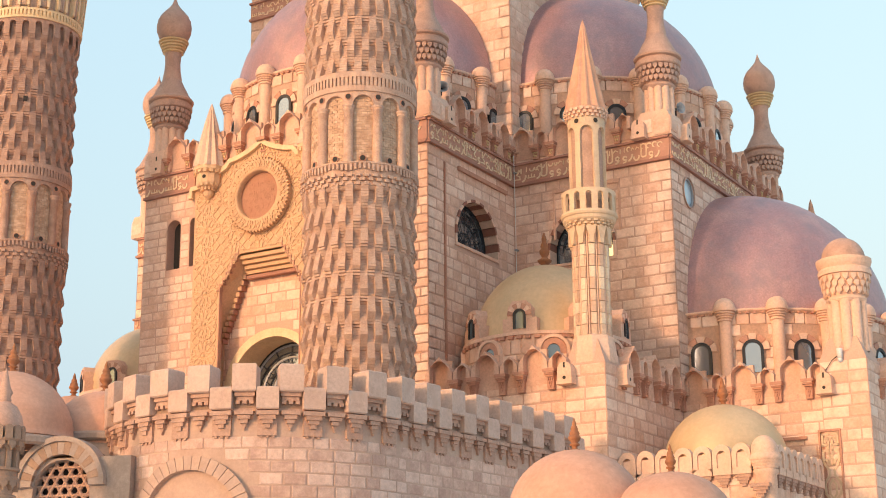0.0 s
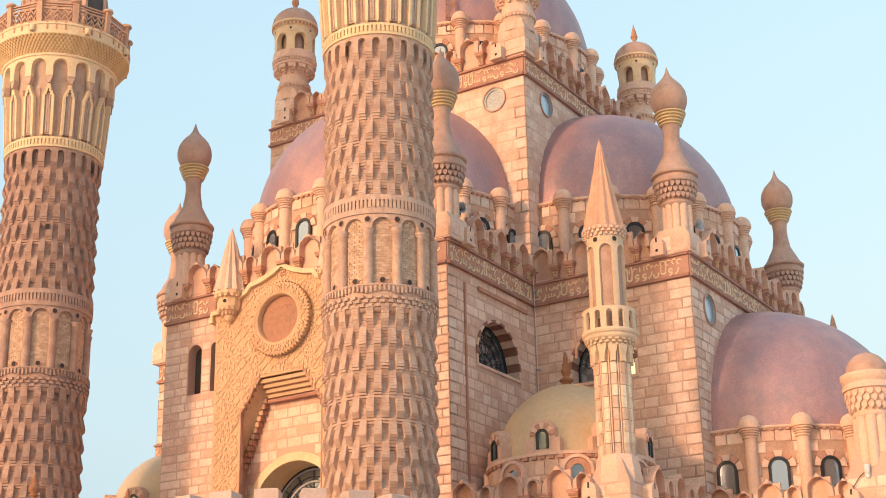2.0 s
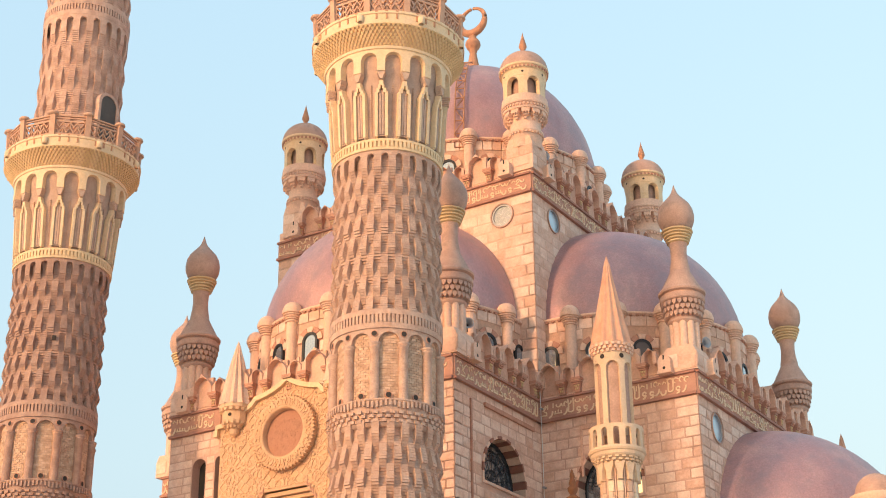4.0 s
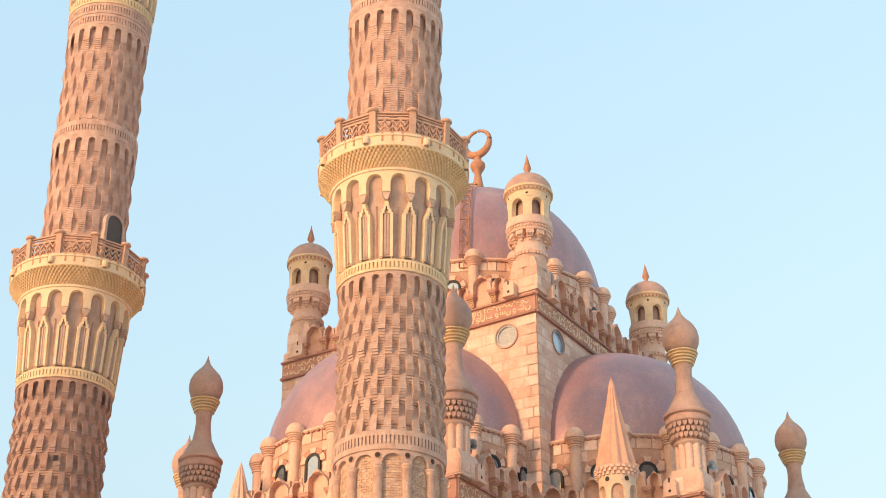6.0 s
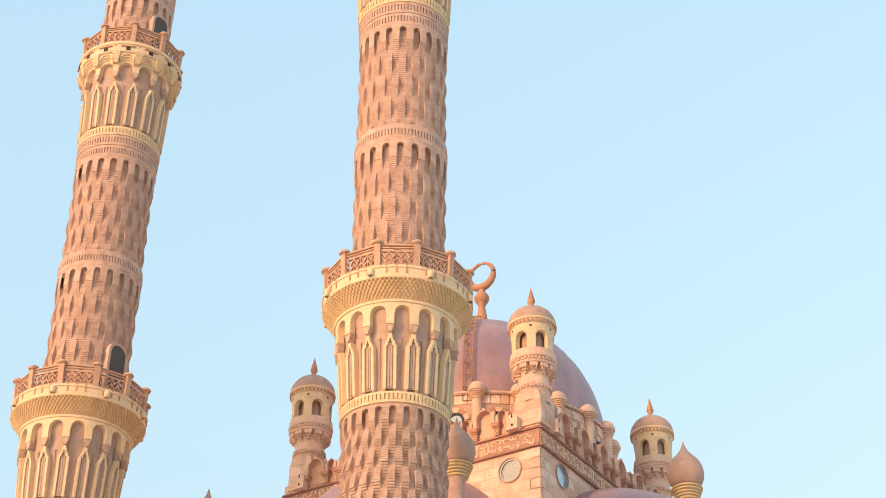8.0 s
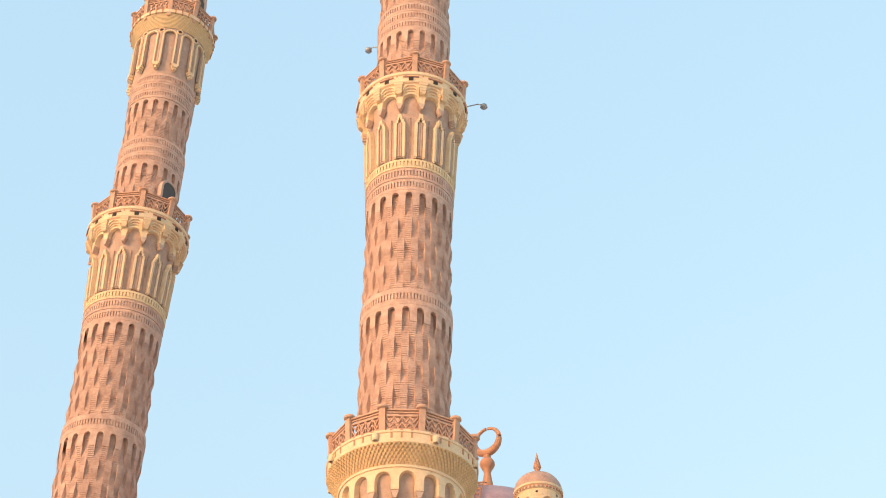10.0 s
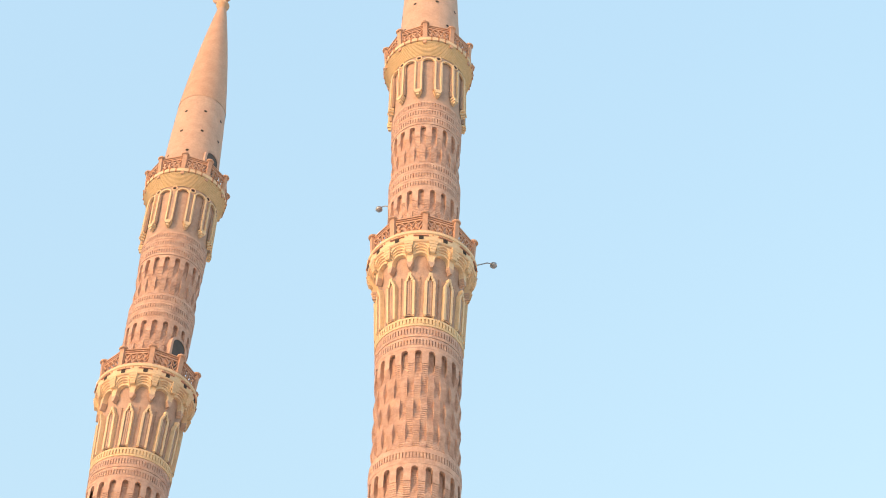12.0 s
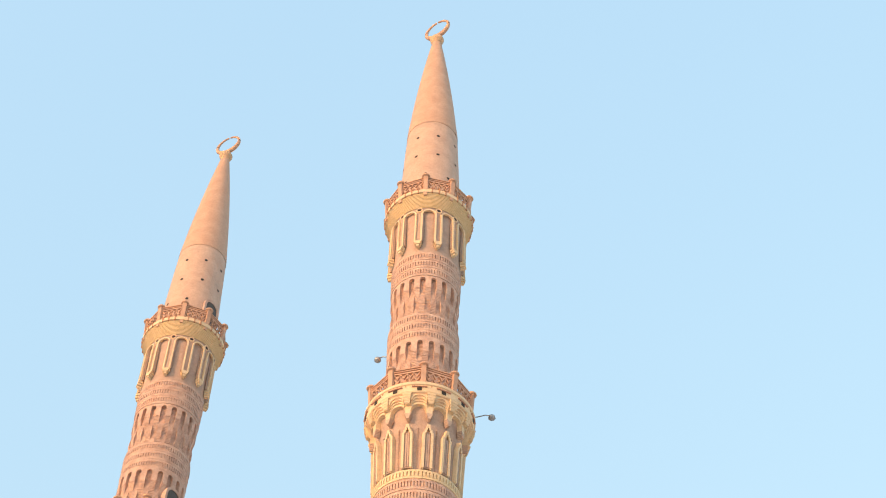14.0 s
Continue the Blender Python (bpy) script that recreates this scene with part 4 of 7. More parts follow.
def inscription(parent, length, z0, z1, seed, m=None):
    """A red-brown band between two mouldings, with gilt raised strokes on it."""
    m = m or Matrix()
    band = part("inscription_band", Geo().box(0, length, -0.05, 0.1, z0 + 0.1, z1 - 0.08), BANDFIELD, parent, "red-brown band with worn gilt lettering", m=m)
    part("moulding", Geo().box(-0.04, length, -0.13, 0.1, z0, z0 + 0.1), BANDRED, band)
    part("moulding", Geo().box(-0.04, length, -0.13, 0.1, z1 - 0.08, z1), BANDRED, band)
    h = z1 - z0 - 0.2
    part("lettering", strokes(length, h, seed), GILT, band, m=pose(0, -0.05, z0 + 0.11), kind="stuff")


def scroll_mesh():
    geo = Geo()
    prof = [(-0.30, 0.0), (0.30, 0.0), (0.30, 0.45)] + arc(0.0, 0.45, 0.30, 0, 180, 10)
    geo.prism(prof, -0.14, 0.14)
    geo.prism([(-0.33, -0.1), (0.33, -0.1), (0.33, 0.02), (-0.33, 0.02)], -0.17, 0.17)
    return geo.mesh("scroll_block", PLAIN)


SCROLL = scroll_mesh()
EYELET = Geo().lathe([(0, 0), (0.07, 0)], 12).mesh("drain_hole", DARK)


def scroll(parent, m):
    m = m @ Matrix.Diagonal((0.78, 1.5, 0.8, 1))
    o = part("scroll_block", SCROLL, None, parent, m=m)
    part("drain_hole", EYELET, None, o, m=pose(0, -0.145, 0.14, 90))
    part("slot", Geo().box(-0.04, 0.04, -0.143, 0.1, 0.52, 0.73), DARK, o)


# ---- domes, drums, finials ----
def dome_shell(r, h, a0, a1, n=48, k=18):
    return Geo().lathe([(r * math.cos(radians(90 * i / k)), h * math.sin(radians(90 * i / k))) for i in range(k + 1)], n, a0, a1)


def cap_column_mesh(h, r):
    """A short round column with a ribbed collar and a ball cap; h is the height to the collar's foot."""
    p = [(r * 1.25, 0), (r * 1.25, 0.12), (r, 0.16), (r * 0.97, h - 0.10), (r * 1.2, h - 0.08), (r * 1.2, h - 0.03), (r * 1.02, h - 0.02)]
    for i in range(4):
        q = r * (1.12 + 0.17 * i)
        p += [(q - 0.03, h + 0.075 * i), (q + 0.03, h + 0.015 + 0.075 * i), (q + 0.035, h + 0.05 + 0.075 * i)]
    p += [(r * 1.80, h + 0.30), (r * 1.80, h + 0.37), (r * 1.70, h + 0.38)]
    p += [(r * 1.70 * math.cos(radians(15 * i)), h + 0.38 + r * 1.6 * math.sin(radians(15 * i))) for i in range(7)]
    return Geo().lathe(p, 20, smooth=False)


def drum(parent, r, z0, z1, a0, a1, bays, win=(0.6, 1.05), sill=1.1, phase=0.0):
    """Round wall with ball-capped columns and round-headed windows between them."""
    ang = (a1 - a0) / bays
    h = z1 - z0
    wallp = part("drum", Geo().lathe([(r - 0.02, z0), (r - 0.02, z1 - 0.1), (r + 0.07, z1 - 0.08), (r + 0.09, z1), (r - 0.4, z1 + 0.02)], 64, a0, a1), PLAIN, parent, "round drum of dressed stone")
    part("bead", dentils(int(r * 26 * (a1 - a0) / 360), r + 0.05, z1 - 0.17, z1 - 0.1, 0.05, 0.5) if a1 - a0 > 359 else arc_dentils(r + 0.05, z1 - 0.17, z1 - 0.1, a0, a1), ROSE, wallp, kind="stuff")
    cm = cap_column_mesh(h - 0.34, 0.21).mesh("column", PLAIN)
    full = a1 - a0 > 359
    for i in range(bays if full else bays + 1):
        a = a0 + ang * i + phase
        part("column", cm, None, parent, "ball-capped round column", m=pose((r + 0.1) * math.cos(radians(a)), (r + 0.1) * math.sin(radians(a)), z0, 0, 0, a))
    o = Opening("arch", 0, win[0], 0, win[1])
    for i in range(bays):
        a = a0 + ang * (i + 0.5) + phase
        m = pose(0, 0, z0 + sill, 0, 0, a + 90) @ pose(0, -r - 0.03, 0)
        w = part("window", Geo().strip(o.outline(-0.05), o.outline(0.05), -0.04, 0.05), IRON, parent, "round-headed window with pale reflections", m=m)
        part("pane", Geo().prism(list(reversed(o.outline(-0.03))), -0.005, 0.03), GLASS, w)
        rr = win[0] / 2
        for k in range(5):
            b0, b1 = 180 - 36 * k - 1.5, 180 - 36 * (k + 1) + 1.5
            cz = win[1] - rr
            geo = Geo().strip([((rr + 0.06) * math.cos(radians(b)), cz + (rr + 0.06) * math.sin(radians(b))) for b in (b0, (b0 + b1) / 2, b1)],
                              [((rr + 0.26) * math.cos(radians(b)), cz + (rr + 0.26) * math.sin(radians(b))) for b in (b0, (b0 + b1) / 2, b1)], -0.035, 0.05)
            part("voussoir", geo, (PLAIN, ROSE)[k % 2], w)
    stone_ring(wallp, r, z0, z1 - 0.15, a0, a1, bays, ang, sill, win[1], phase)


def arc_dentils(r, z0, z1, a0, a1):
    n = int(r * 26 * (a1 - a0) / 360)
    geo = Geo()
    for i in range(n):
        geo.box(-0.05, 0.05, -0.05, 0.05, z0, z1, m=ring_place(0, 1, r, 0, a0 + (a1 - a0) * (i + 0.5) / n))
    return geo


def stone_ring(parent, r, z0, z1, a0, a1, bays, ang, sill=1.1, win_h=1.05, phase=0.0):
    """Thin courses of blocks round a drum, joined."""
    rnd = random.Random(int(r * 100))
    geo = Geo()
    rows = max(1, int((z1 - z0) / 0.38))
    h = (z1 - z0) / rows
    for k in range(rows):
        a = a0 + rnd.uniform(0, 4)
        while a < a1 - 2:
            w = rnd.uniform(0.34, 0.6)
            da = math.degrees(w / r)
            if a + da > a1:
                break
            mid = a + da / 2
            to_win = abs(((mid - a0 - phase) / ang) % 1 - 0.5) * math.radians(ang) * r
            if to_win > 0.30 + w / 2 or k * h > 0.35 + sill + win_h or k == rows - 1 or k == 0:
                me = STONES[rnd.randrange(6)]
                m = ring_place(0, 1, r, z0 + h * (k + 0.5), mid) @ Matrix.Diagonal((w - 0.035, 0.05, h - 0.03, 1))
                geo.add([v.co for v in me.vertices], [tuple(pl.vertices) for pl in me.polygons], m=m)
            a += da
    part("stonework", geo, RUBBLE, parent, kind="stuff")


def honeycomb(geo, r0, r1, z0, z1, rows, n):
    for k in range(rows):
        q = r0 + (r1 - r0) * (k + 0.5) / rows
        za, zb = z0 + (z1 - z0) * k / rows, z0 + (z1 - z0) * (k + 1) / rows
        w = math.pi * q / n * 0.56
        for i in range(n):
            geo.box(-w, w, -0.05, 0.1, za, zb - 0.015, m=ring_place(i + 0.5 * (k % 2), n, q, 0))


ENGAGED = Geo().lathe([(0.14, 0.2), (0.14, 1.28)], 10).mesh("engaged_shaft", PLAIN)


def cell_mesh(w, h, mat):
    """One hanging cell of a honeycomb collar: a block that narrows to a point below."""
    geo = Geo().prism([(0, -h * 0.60), (w * 0.5, -h * 0.16), (w * 0.5, h * 0.40), (-w * 0.5, h * 0.40), (-w * 0.5, -h * 0.16)], -0.055, 0.08)
    return geo.mesh("cell", mat)


CELL = cell_mesh(0.15, 0.195, BULB)
CELL_PALE = cell_mesh(0.18, 0.22, PLAIN)


def cell_collar(parent, mesh, r0, r1, z0, z1, rows, n):
    """Staggered rows of hanging cells on a flaring collar."""
    for k in range(rows):
        q = r0 + (r1 - r0) * (k + 0.5) / rows
        for i in range(n):
            part("cell", mesh, None, parent, m=ring_place(i + 0.5 * (k % 2), n, q, z0 + (z1 - z0) * (k + 0.5) / rows))


def bulb_finial(m, label):
    """Corner finial: clustered shafts, honeycomb collar, terraced bell, gilt rings and a pointed bulb."""
    top = thing("bulb_finial", label, "finial", m, group="corner bulb finials")
    pier = Geo().prism([(-0.62, -0.62), (0.62, -0.62), (0.62, 0.0), (0.48, 0.3), (-0.48, 0.3), (-0.62, 0.0)], -0.62, 0.62)
    pp = part("pier", pier, PLAIN, top)
    for a in (0, 90):
        for k, (x, w) in enumerate(((-0.33, 0.52), (0.29, 0.6))):
            part("stone", STONES[k], None, pp, m=pose(0, 0, 0, 0, 0, a) @ Matrix.LocRotScale((x, -0.625, -0.33 - 0.1 * k + 0.1), None, (w, 0.05, 0.5)))
    part("core", Geo().lathe([(0.40, 0.0), (0.40, 1.3)], 16), PLAIN, top)
    for i in range(10):
        a = radians(36 * i)
        part("engaged_shaft", ENGAGED, None, top, m=pose(0.40 * math.cos(a), 0.40 * math.sin(a), 0))
    col = Geo().lathe([(0.46, 1.2), (0.57, 1.3), (0.59, 1.34), (0.57, 1.39), (0.53, 1.41), (0.64, 2.04), (0.70, 2.08)], 28)
    collar = part("honeycomb_collar", col, BULB, top, "honeycomb collar of small stone cells")
    cell_collar(collar, CELL, 0.59, 0.73, 1.46, 2.04, 3, 24)
    skirt = [(0.70, 2.03), (0.77, 2.05), (0.80, 2.09), (0.80, 2.25), (0.74, 2.27), (0.73, 2.33), (0.83, 2.37), (0.845, 2.44), (0.80, 2.50), (0.70, 2.55)]
    part("bell_base", Geo().lathe(skirt, 32, smooth=False), BULB, top)
    bell = [(0.72, 2.53)]
    for k in range(6):
        q, z = 0.70 - 0.058 * k, 2.55 + 0.115 * k
        bell += [(q, z), (q - 0.012, z + 0.095), (q - 0.05, z + 0.112)]
    bell += [(0.36, 3.36), (0.305, 3.68), (0.285, 3.98), (0.30, 4.22), (0.33, 4.40)]
    part("bell", Geo().lathe(bell, 28), BULB, top, "waisted stone bell with terraced foot")
    rings = []
    for k in range(5):
        q = 0.35 + 0.042 * k
        rings += [(q - 0.03, 4.38 + 0.105 * k), (q + 0.05, 4.41 + 0.105 * k), (q + 0.05, 4.46 + 0.105 * k)]
    part("gilt_ring", Geo().lathe(rings, 24, smooth=False), RINGGILT, top, "stepped gilt rings")
    bulb = [(0.46, 4.93), (0.57, 5.06), (0.645, 5.26), (0.66, 5.48), (0.62, 5.72), (0.52, 5.93), (0.38, 6.1), (0.24, 6.25), (0.12, 6.42), (0.05, 6.62), (0.0, 6.8)]
    part("bulb", Geo().lathe(bulb, 28), BULB, top, "pointed onion bulb")
    return top


def cupola(m, label):
    """A round lantern turret with arched lights, a low dome and a spike."""
    top = thing("cupola_turret", label, "turret", m, group="tower corner turrets")
    pier = Geo().prism([(-0.54, -0.6), (0.54, -0.6), (0.54, 0.45), (0.42, 0.8), (-0.42, 0.8), (-0.54, 0.45)], -0.54, 0.54)
    pp = part("pier", pier, PLAIN, top)
    for a in (0, 90):
        for x, z, w, h in ((-0.25, 0.2, 0.5, 0.40), (0.27, 0.2, 0.5, 0.40), (0.1, -0.22, 0.6, 0.38), (-0.4, -0.22, 0.24, 0.38)):
            part("stone", STONES[int(abs(x) * 10) % 6], None, pp, m=pose(0, 0, 0, 0, 0, a) @ Matrix.LocRotScale((x, -0.54, z), None, (w, 0.04, h)))
    part("shaft", Geo().lathe([(0.60, 0.4), (0.60, 1.02), (0.66, 1.05), (0.66, 1.13), (0.58, 1.16), (0.57, 1.5), (0.62, 1.9), (0.70, 2.0)], 24), PLAIN, top)
    part("bead", dentils(30, 0.62, 0.94, 1.03, 0.05, 0.5), PLAIN, top, kind="stuff")
    cb = Geo()
    for k, (x, za, zb) in enumerate(((0.05, 1.52, 1.64), (0.10, 1.62, 1.76), (0.15, 1.74, 1.90))):
        cb.box(-x, x, -0.07 - 0.065 * k, 0.1, za, zb)
    for x in (-0.10, 0.0, 0.10):
        cb.prism([(x, 1.66), (x + 0.04, 1.76), (x - 0.04, 1.76)], -0.22, 0.0)
    cbm = cb.mesh("corbel", PLAIN)
    for i in range(12):
        part("corbel", cbm, None, top, m=ring_place(i, 12, 0.60, 0))
    part("cornice", Geo().lathe([(0.6, 1.88), (0.84, 1.90), (0.86, 1.98), (0.82, 2.0), (0.82, 2.12), (0.88, 2.14), (0.90, 2.2), (0.88, 2.22), (0.86, 2.5), (0.6, 2.52)], 32, smooth=False), PLAIN, top)
    part("bead", dentils(40, 0.83, 2.01, 2.11, 0.045, 0.52), PLAIN, top, kind="stuff")
    # darker brown core helps paint the shade inside the arched lights
    part("lantern_core", Geo().lathe([(0.50, 2.5), (0.50, 3.7)], 24), BULB, top, "brown lantern core, toned for the shade behind arches")
    arcade_ring("lantern", top, 6, 0.81, 2.5, 3.40, CREAM, 0.60, 0.2, 0.42, "cream lantern with arched lights")
    neck = Geo().lathe([(0.66, 3.3), (0.82, 3.32), (0.82, 3.6), (0.88, 3.64), (0.88, 3.72), (0.94, 3.76), (0.94, 3.84)], 28, smooth=False)
    part("ring", neck, CREAM, top)
    part("bead", dentils(36, 0.86, 3.64, 3.72, 0.06, 0.5), ROSE, top, kind="stuff")
    hole = Geo().lathe([(0, 0), (0.05, 0)], 10).mesh("roundel_hole", DARK)
    for i in range(6):
        part("roundel_hole", hole, None, top, m=ring_place(i + 0.92, 6, 0.825, 3.46) @ pose(0, 0, 0, 90))
    part("dome", Geo().lathe([(0.93, 3.82)] + [(0.92 * math.cos(radians(10 * i)), 3.84 + 0.86 * math.sin(radians(10 * i))) for i in range(10)], 28), BULB, top)
    part("spike", Geo().lathe([(0.1, 4.66), (0.13, 4.74), (0.07, 4.84), (0.15, 5.0), (0.15, 5.06), (0.04, 5.5), (0, 5.7)], 14), TERRA, top)
    return top


def small_spike(parent, z, s=1.0, mat=None):
    p = [(0.24, 0), (0.2, 0.08), (0.1, 0.12), (0.1, 0.2), (0.18, 0.24), (0.18, 0.28), (0.11, 0.32), (0.2, 0.42), (0.23, 0.5), (0.2, 0.56), (0.17, 0.58), (0.19, 0.64), (0.15, 0.72), (0.12, 0.74), (0.14, 0.8), (0.10, 0.9), (0.07, 0.92), (0.08, 0.97), (0.03, 1.15), (0, 1.2)]
    part("spike", Geo().lathe([(r * s, z + h * s) for r, h in p], 14, wave=lambda a, r: r * (1 + 0.06 * math.cos(8 * a))), mat or CARVED, parent, "rust-brown carved spike")


# ---- ground ----
ground = Geo()
ground.add([(-3000, -3000, 0), (3000, -3000, 0), (3000, 3000, 0), (-3000, 3000, 0)], [(0, 1, 2, 3)])
g_ob = new("ground", ground.mesh("ground", SAND))
tagged(g_ob, "unseen ground of the square, paled to bounce light", "ground", kind="structure")

# ---- masses of the mosque ----
BAND0, BAND1 = 18.80, 19.66      # lower inscription
TBAND0, TBAND1 = 28.15, 28.98    # tower inscription
L, R = UC - HALF, UC + HALF
FAR = R + HALF                   # outer end of the side wing


def face_b(u, v):
    return pose(u, v, 0)


def face_a(u, v):
    return pose(u, v, 0, 0, 0, 90)


def face_left(u, v):
    return pose(u, v, 0, 0, 0, -90)


def face_back(u, v):
    return pose(u, v, 0, 0, 0, 180)


def wall(parent, m, length, z0, z1, openings=(), name="wall", stones=True, seed=1, zs=None, singles=255, thick=0.5, course=0.36, sizes=(0.44, 0.78), joint=MORTAR):
    w = part(name, wall_skin(length, z0, z1, openings, thick), joint, parent, "squared pink sandstone wall with rose joints", m=m)
    if stones:
        stone_face(w, length, zs if zs is not None else z0, z1, openings, seed=seed, singles=singles, course=course, sizes=sizes)
    return w


def roof(parent, u0, u1, v0, v1, z):
    part("roof", Geo().box(u0 + 0.3, u1 - 0.3, v0 + 0.3, v1 - 0.3, z - 0.3, z), PLAIN, parent)


# entrance block (front arm)
entrance = thing("entrance_block", "pink sandstone entrance block with golden carved portal", "mosque building")
slit1 = Opening("arch", 1.42, 0.62, 16.0, 17.85)
slit2 = Opening("arch", 2.34, 0.36, 16.0, 17.80)
PU = -0.25 - L                    # portal middle along the front
hole = Opening("step", PU, 4.2, 9.0, 16.1)
w = wall(entrance, face_b(L, V0), 2 * HALF, 0, BAND0, [slit1, slit2, hole], seed=11, zs=9.0, course=0.31, sizes=(0.38, 0.72))
for o in (slit1, slit2):
    part("window", Geo().prism(list(reversed(o.outline(0.0))), 0.40, 0.42), DARK, w, "deep dark slit window")
aw = Opening("arch", 3.2, 2.96, 15.8, 17.58)
w2 = wall(entrance, face_a(R, V0), V1 - V0, 0, BAND0, [aw], seed=12, zs=9.0, thick=0.9)
lun = Opening("arch", 3.2, 2.80, 15.8, 17.50)
window(w2, lun, 0.52, "scroll")
voussoirs(w2, lun, 0.10, 15, -0.05, 0.6)
for x in (1.72, 4.58):
    part("jamb", Geo().box(x, x + 0.10, -0.045, 0.6, 15.8, 16.1), PLAIN, w2)
part("sill", Geo().box(1.7, 4.7, -0.05, 0.6, 15.70, 15.8), PLAIN, w2)
part("pilaster_edge", Geo().box(0.98, 1.06, -0.07, 0.05, 9.0, 18.4), ROSE, w2)
part("panel_moulding", Geo().box(1.9, 5.3, -0.10, 0.05, 18.36, 18.5), ROSE, w2)
wall(entrance, face_left(L, V1), V1 - V0, 0, BAND0, [], seed=13, zs=12, singles=60)
up = part("parapet", Geo().box(L, R, V0, V0 + 0.5, BAND0, BAND1 + 0.44).box(L, L + 0.5, V0 + 0.5, V1, BAND0, BAND1 + 0.44).box(R - 0.5, R, V0 + 0.5, V1, BAND0, BAND1 + 0.44), PLAIN, entrance)
inscription(entrance, 2.35, BAND0, BAND1, 21, face_b(L, V0))
inscription(entrance, 2 * HALF - 2.35 - 7.4, BAND0, BAND1, 22, face_b(L + 9.75, V0))
inscription(entrance, V1 - V0, BAND0, BAND1, 23, face_a(R, V0))
cresting(entrance, 10.2, BAND1 + 0.42, face_b(L + 1.0, V0))
cresting(entrance, V1 - V0 - 1.2, BAND1 + 0.42, face_a(R, V0 + 1.2))
for m in (face_b(L + 0.75, V0 - 0.16) @ pose(0, 0, BAND1 + 0.05), face_a(R + 0.16, V0 + 0.95) @ pose(0, 0, BAND1 + 0.05)):
    scroll(entrance, m)
roof(entrance, L, R, V0, V1, BAND1)

# side wing (right arm)
wing = thing("side_wing", "pink sandstone side wing with arched window and inscription", "mosque building")
bw = Opening("arch", 2.65, 2.62, 15.7, 17.56)
w = wall(wing, face_b(R, V1), HALF, 0, BAND0, [bw], seed=14, zs=9.0, thick=0.9)
lun = Opening("arch", 2.65, 2.42, 15.7, 17.46)
window(w, lun, 0.52, "scroll")
voussoirs(w, lun, 0.10, 15, -0.05, 0.6)
for x in (1.34, 3.86):
    part("jamb", Geo().box(x, x + 0.10, -0.045, 0.6, 15.7, 16.25), PLAIN, w)
part("sill", Geo().box(1.3, 4.0, -0.05, 0.6, 15.60, 15.7), PLAIN, w)
part("panel_moulding", Geo().box(1.6, 4.2, -0.07, 0.05, 18.3, 18.42).box(1.6, 1.68, -0.06, 0.05, 16.6, 18.3).box(4.12, 4.2, -0.06, 0.05, 16.6, 18.3), MERLON, w)
rw = Opening("round", 1.48, 0.95, 17.45, 18.5)
w = wall(wing, face_a(FAR, V1), V2 - V1, 0, BAND0, [rw], seed=15, zs=11.0)
window(w, rw, 0.05, "plain")
part("window_rim", Geo().strip(rw.outline(0), rw.outline(0.04), -0.06, 0.06), CORBELROSE, w)
part("parapet", Geo().box(R, FAR, V1, V1 + 0.5, BAND0, BAND1 + 0.44).box(FAR - 0.5, FAR, V1 + 0.5, V2, BAND0, BAND1 + 0.44), PLAIN, wing)
inscription(wing, HALF, BAND0, BAND1, 24, face_b(R, V1))
inscription(wing, V2 - V1, BAND0, BAND1, 25, face_a(FAR, V1))
cresting(wing, HALF - 1.3, BAND1 + 0.42, face_b(R, V1), n=3)
cresting(wing, V2 - V1 - 2.4, BAND1 + 0.42, face_a(FAR, V1 + 1.2))
for m in (face_b(FAR - 1.0, V1 - 0.16) @ pose(0, 0, BAND1 + 0.05), face_a(FAR + 0.16, V1 + 0.95) @ pose(0, 0, BAND1 + 0.05)):
    scroll(wing, m)
roof(wing, R, FAR, V1, V2, BAND1)

# hidden left wing, of which an edge shows
LW = L - HALF + 0.44
lwing = thing("side_wing", "sunlit pink sandstone side wing behind the entrance block", "mosque building")
w = wall(lwing, face_b(LW, V1), L - LW, 0, BAND0, [], seed=16, zs=10.0, singles=200)
wall(lwing, face_left(LW, V2), V2 - V1, 0, BAND0, [], seed=17, stones=False)
part("parapet", Geo().box(LW, L, V1, V1 + 0.5, BAND0, BAND1 + 0.44), PLAIN, lwing)
inscription(lwing, L - LW, 15.4, 16.2, 26, face_b(LW, V1))
inscription(lwing, L - LW, BAND0, BAND1, 27, face_b(LW, V1))
cresting(lwing, L - LW - 1.3, BAND1 + 0.42, face_b(LW + 1.3, V1), n=3)
roof(lwing, LW, L, V1, V2, BAND1)

# central tower
tower = thing("central_tower", "tall pink sandstone tower with gilt inscription and round windows", "mosque building")
tb = Opening("round", 5.17 - L, 0.92, 26.98, 27.92)
w = wall(tower, face_b(L, V1), 2 * HALF, 18, TBAND0, [tb], seed=18, zs=20.0, course=0.42, sizes=(0.55, 0.95), joint=PALEJOINT)
window(w, tb, 0.05, "none")
part("window_rim", Geo().strip(tb.outline(0), tb.outline(0.05), -0.06, 0.06), CORBELROSE, w)
ta = Opening("round", 1.66, 0.92, 27.05, 28.0)
w = wall(tower, face_a(R, V1), V2 - V1, 18, TBAND0, [ta], seed=19, zs=20.0, course=0.42, sizes=(0.55, 0.95), joint=PALEJOINT)
window(w, ta, 0.05, "plain")
part("window_rim", Geo().strip(ta.outline(0), ta.outline(0.04), -0.06, 0.06), CORBELROSE, w)
wall(tower, face_left(L, V2), V2 - V1, 18, TBAND0, [], stones=False)
wall(tower, face_back(R, V2), 2 * HALF, 18, TBAND0, [], stones=False)
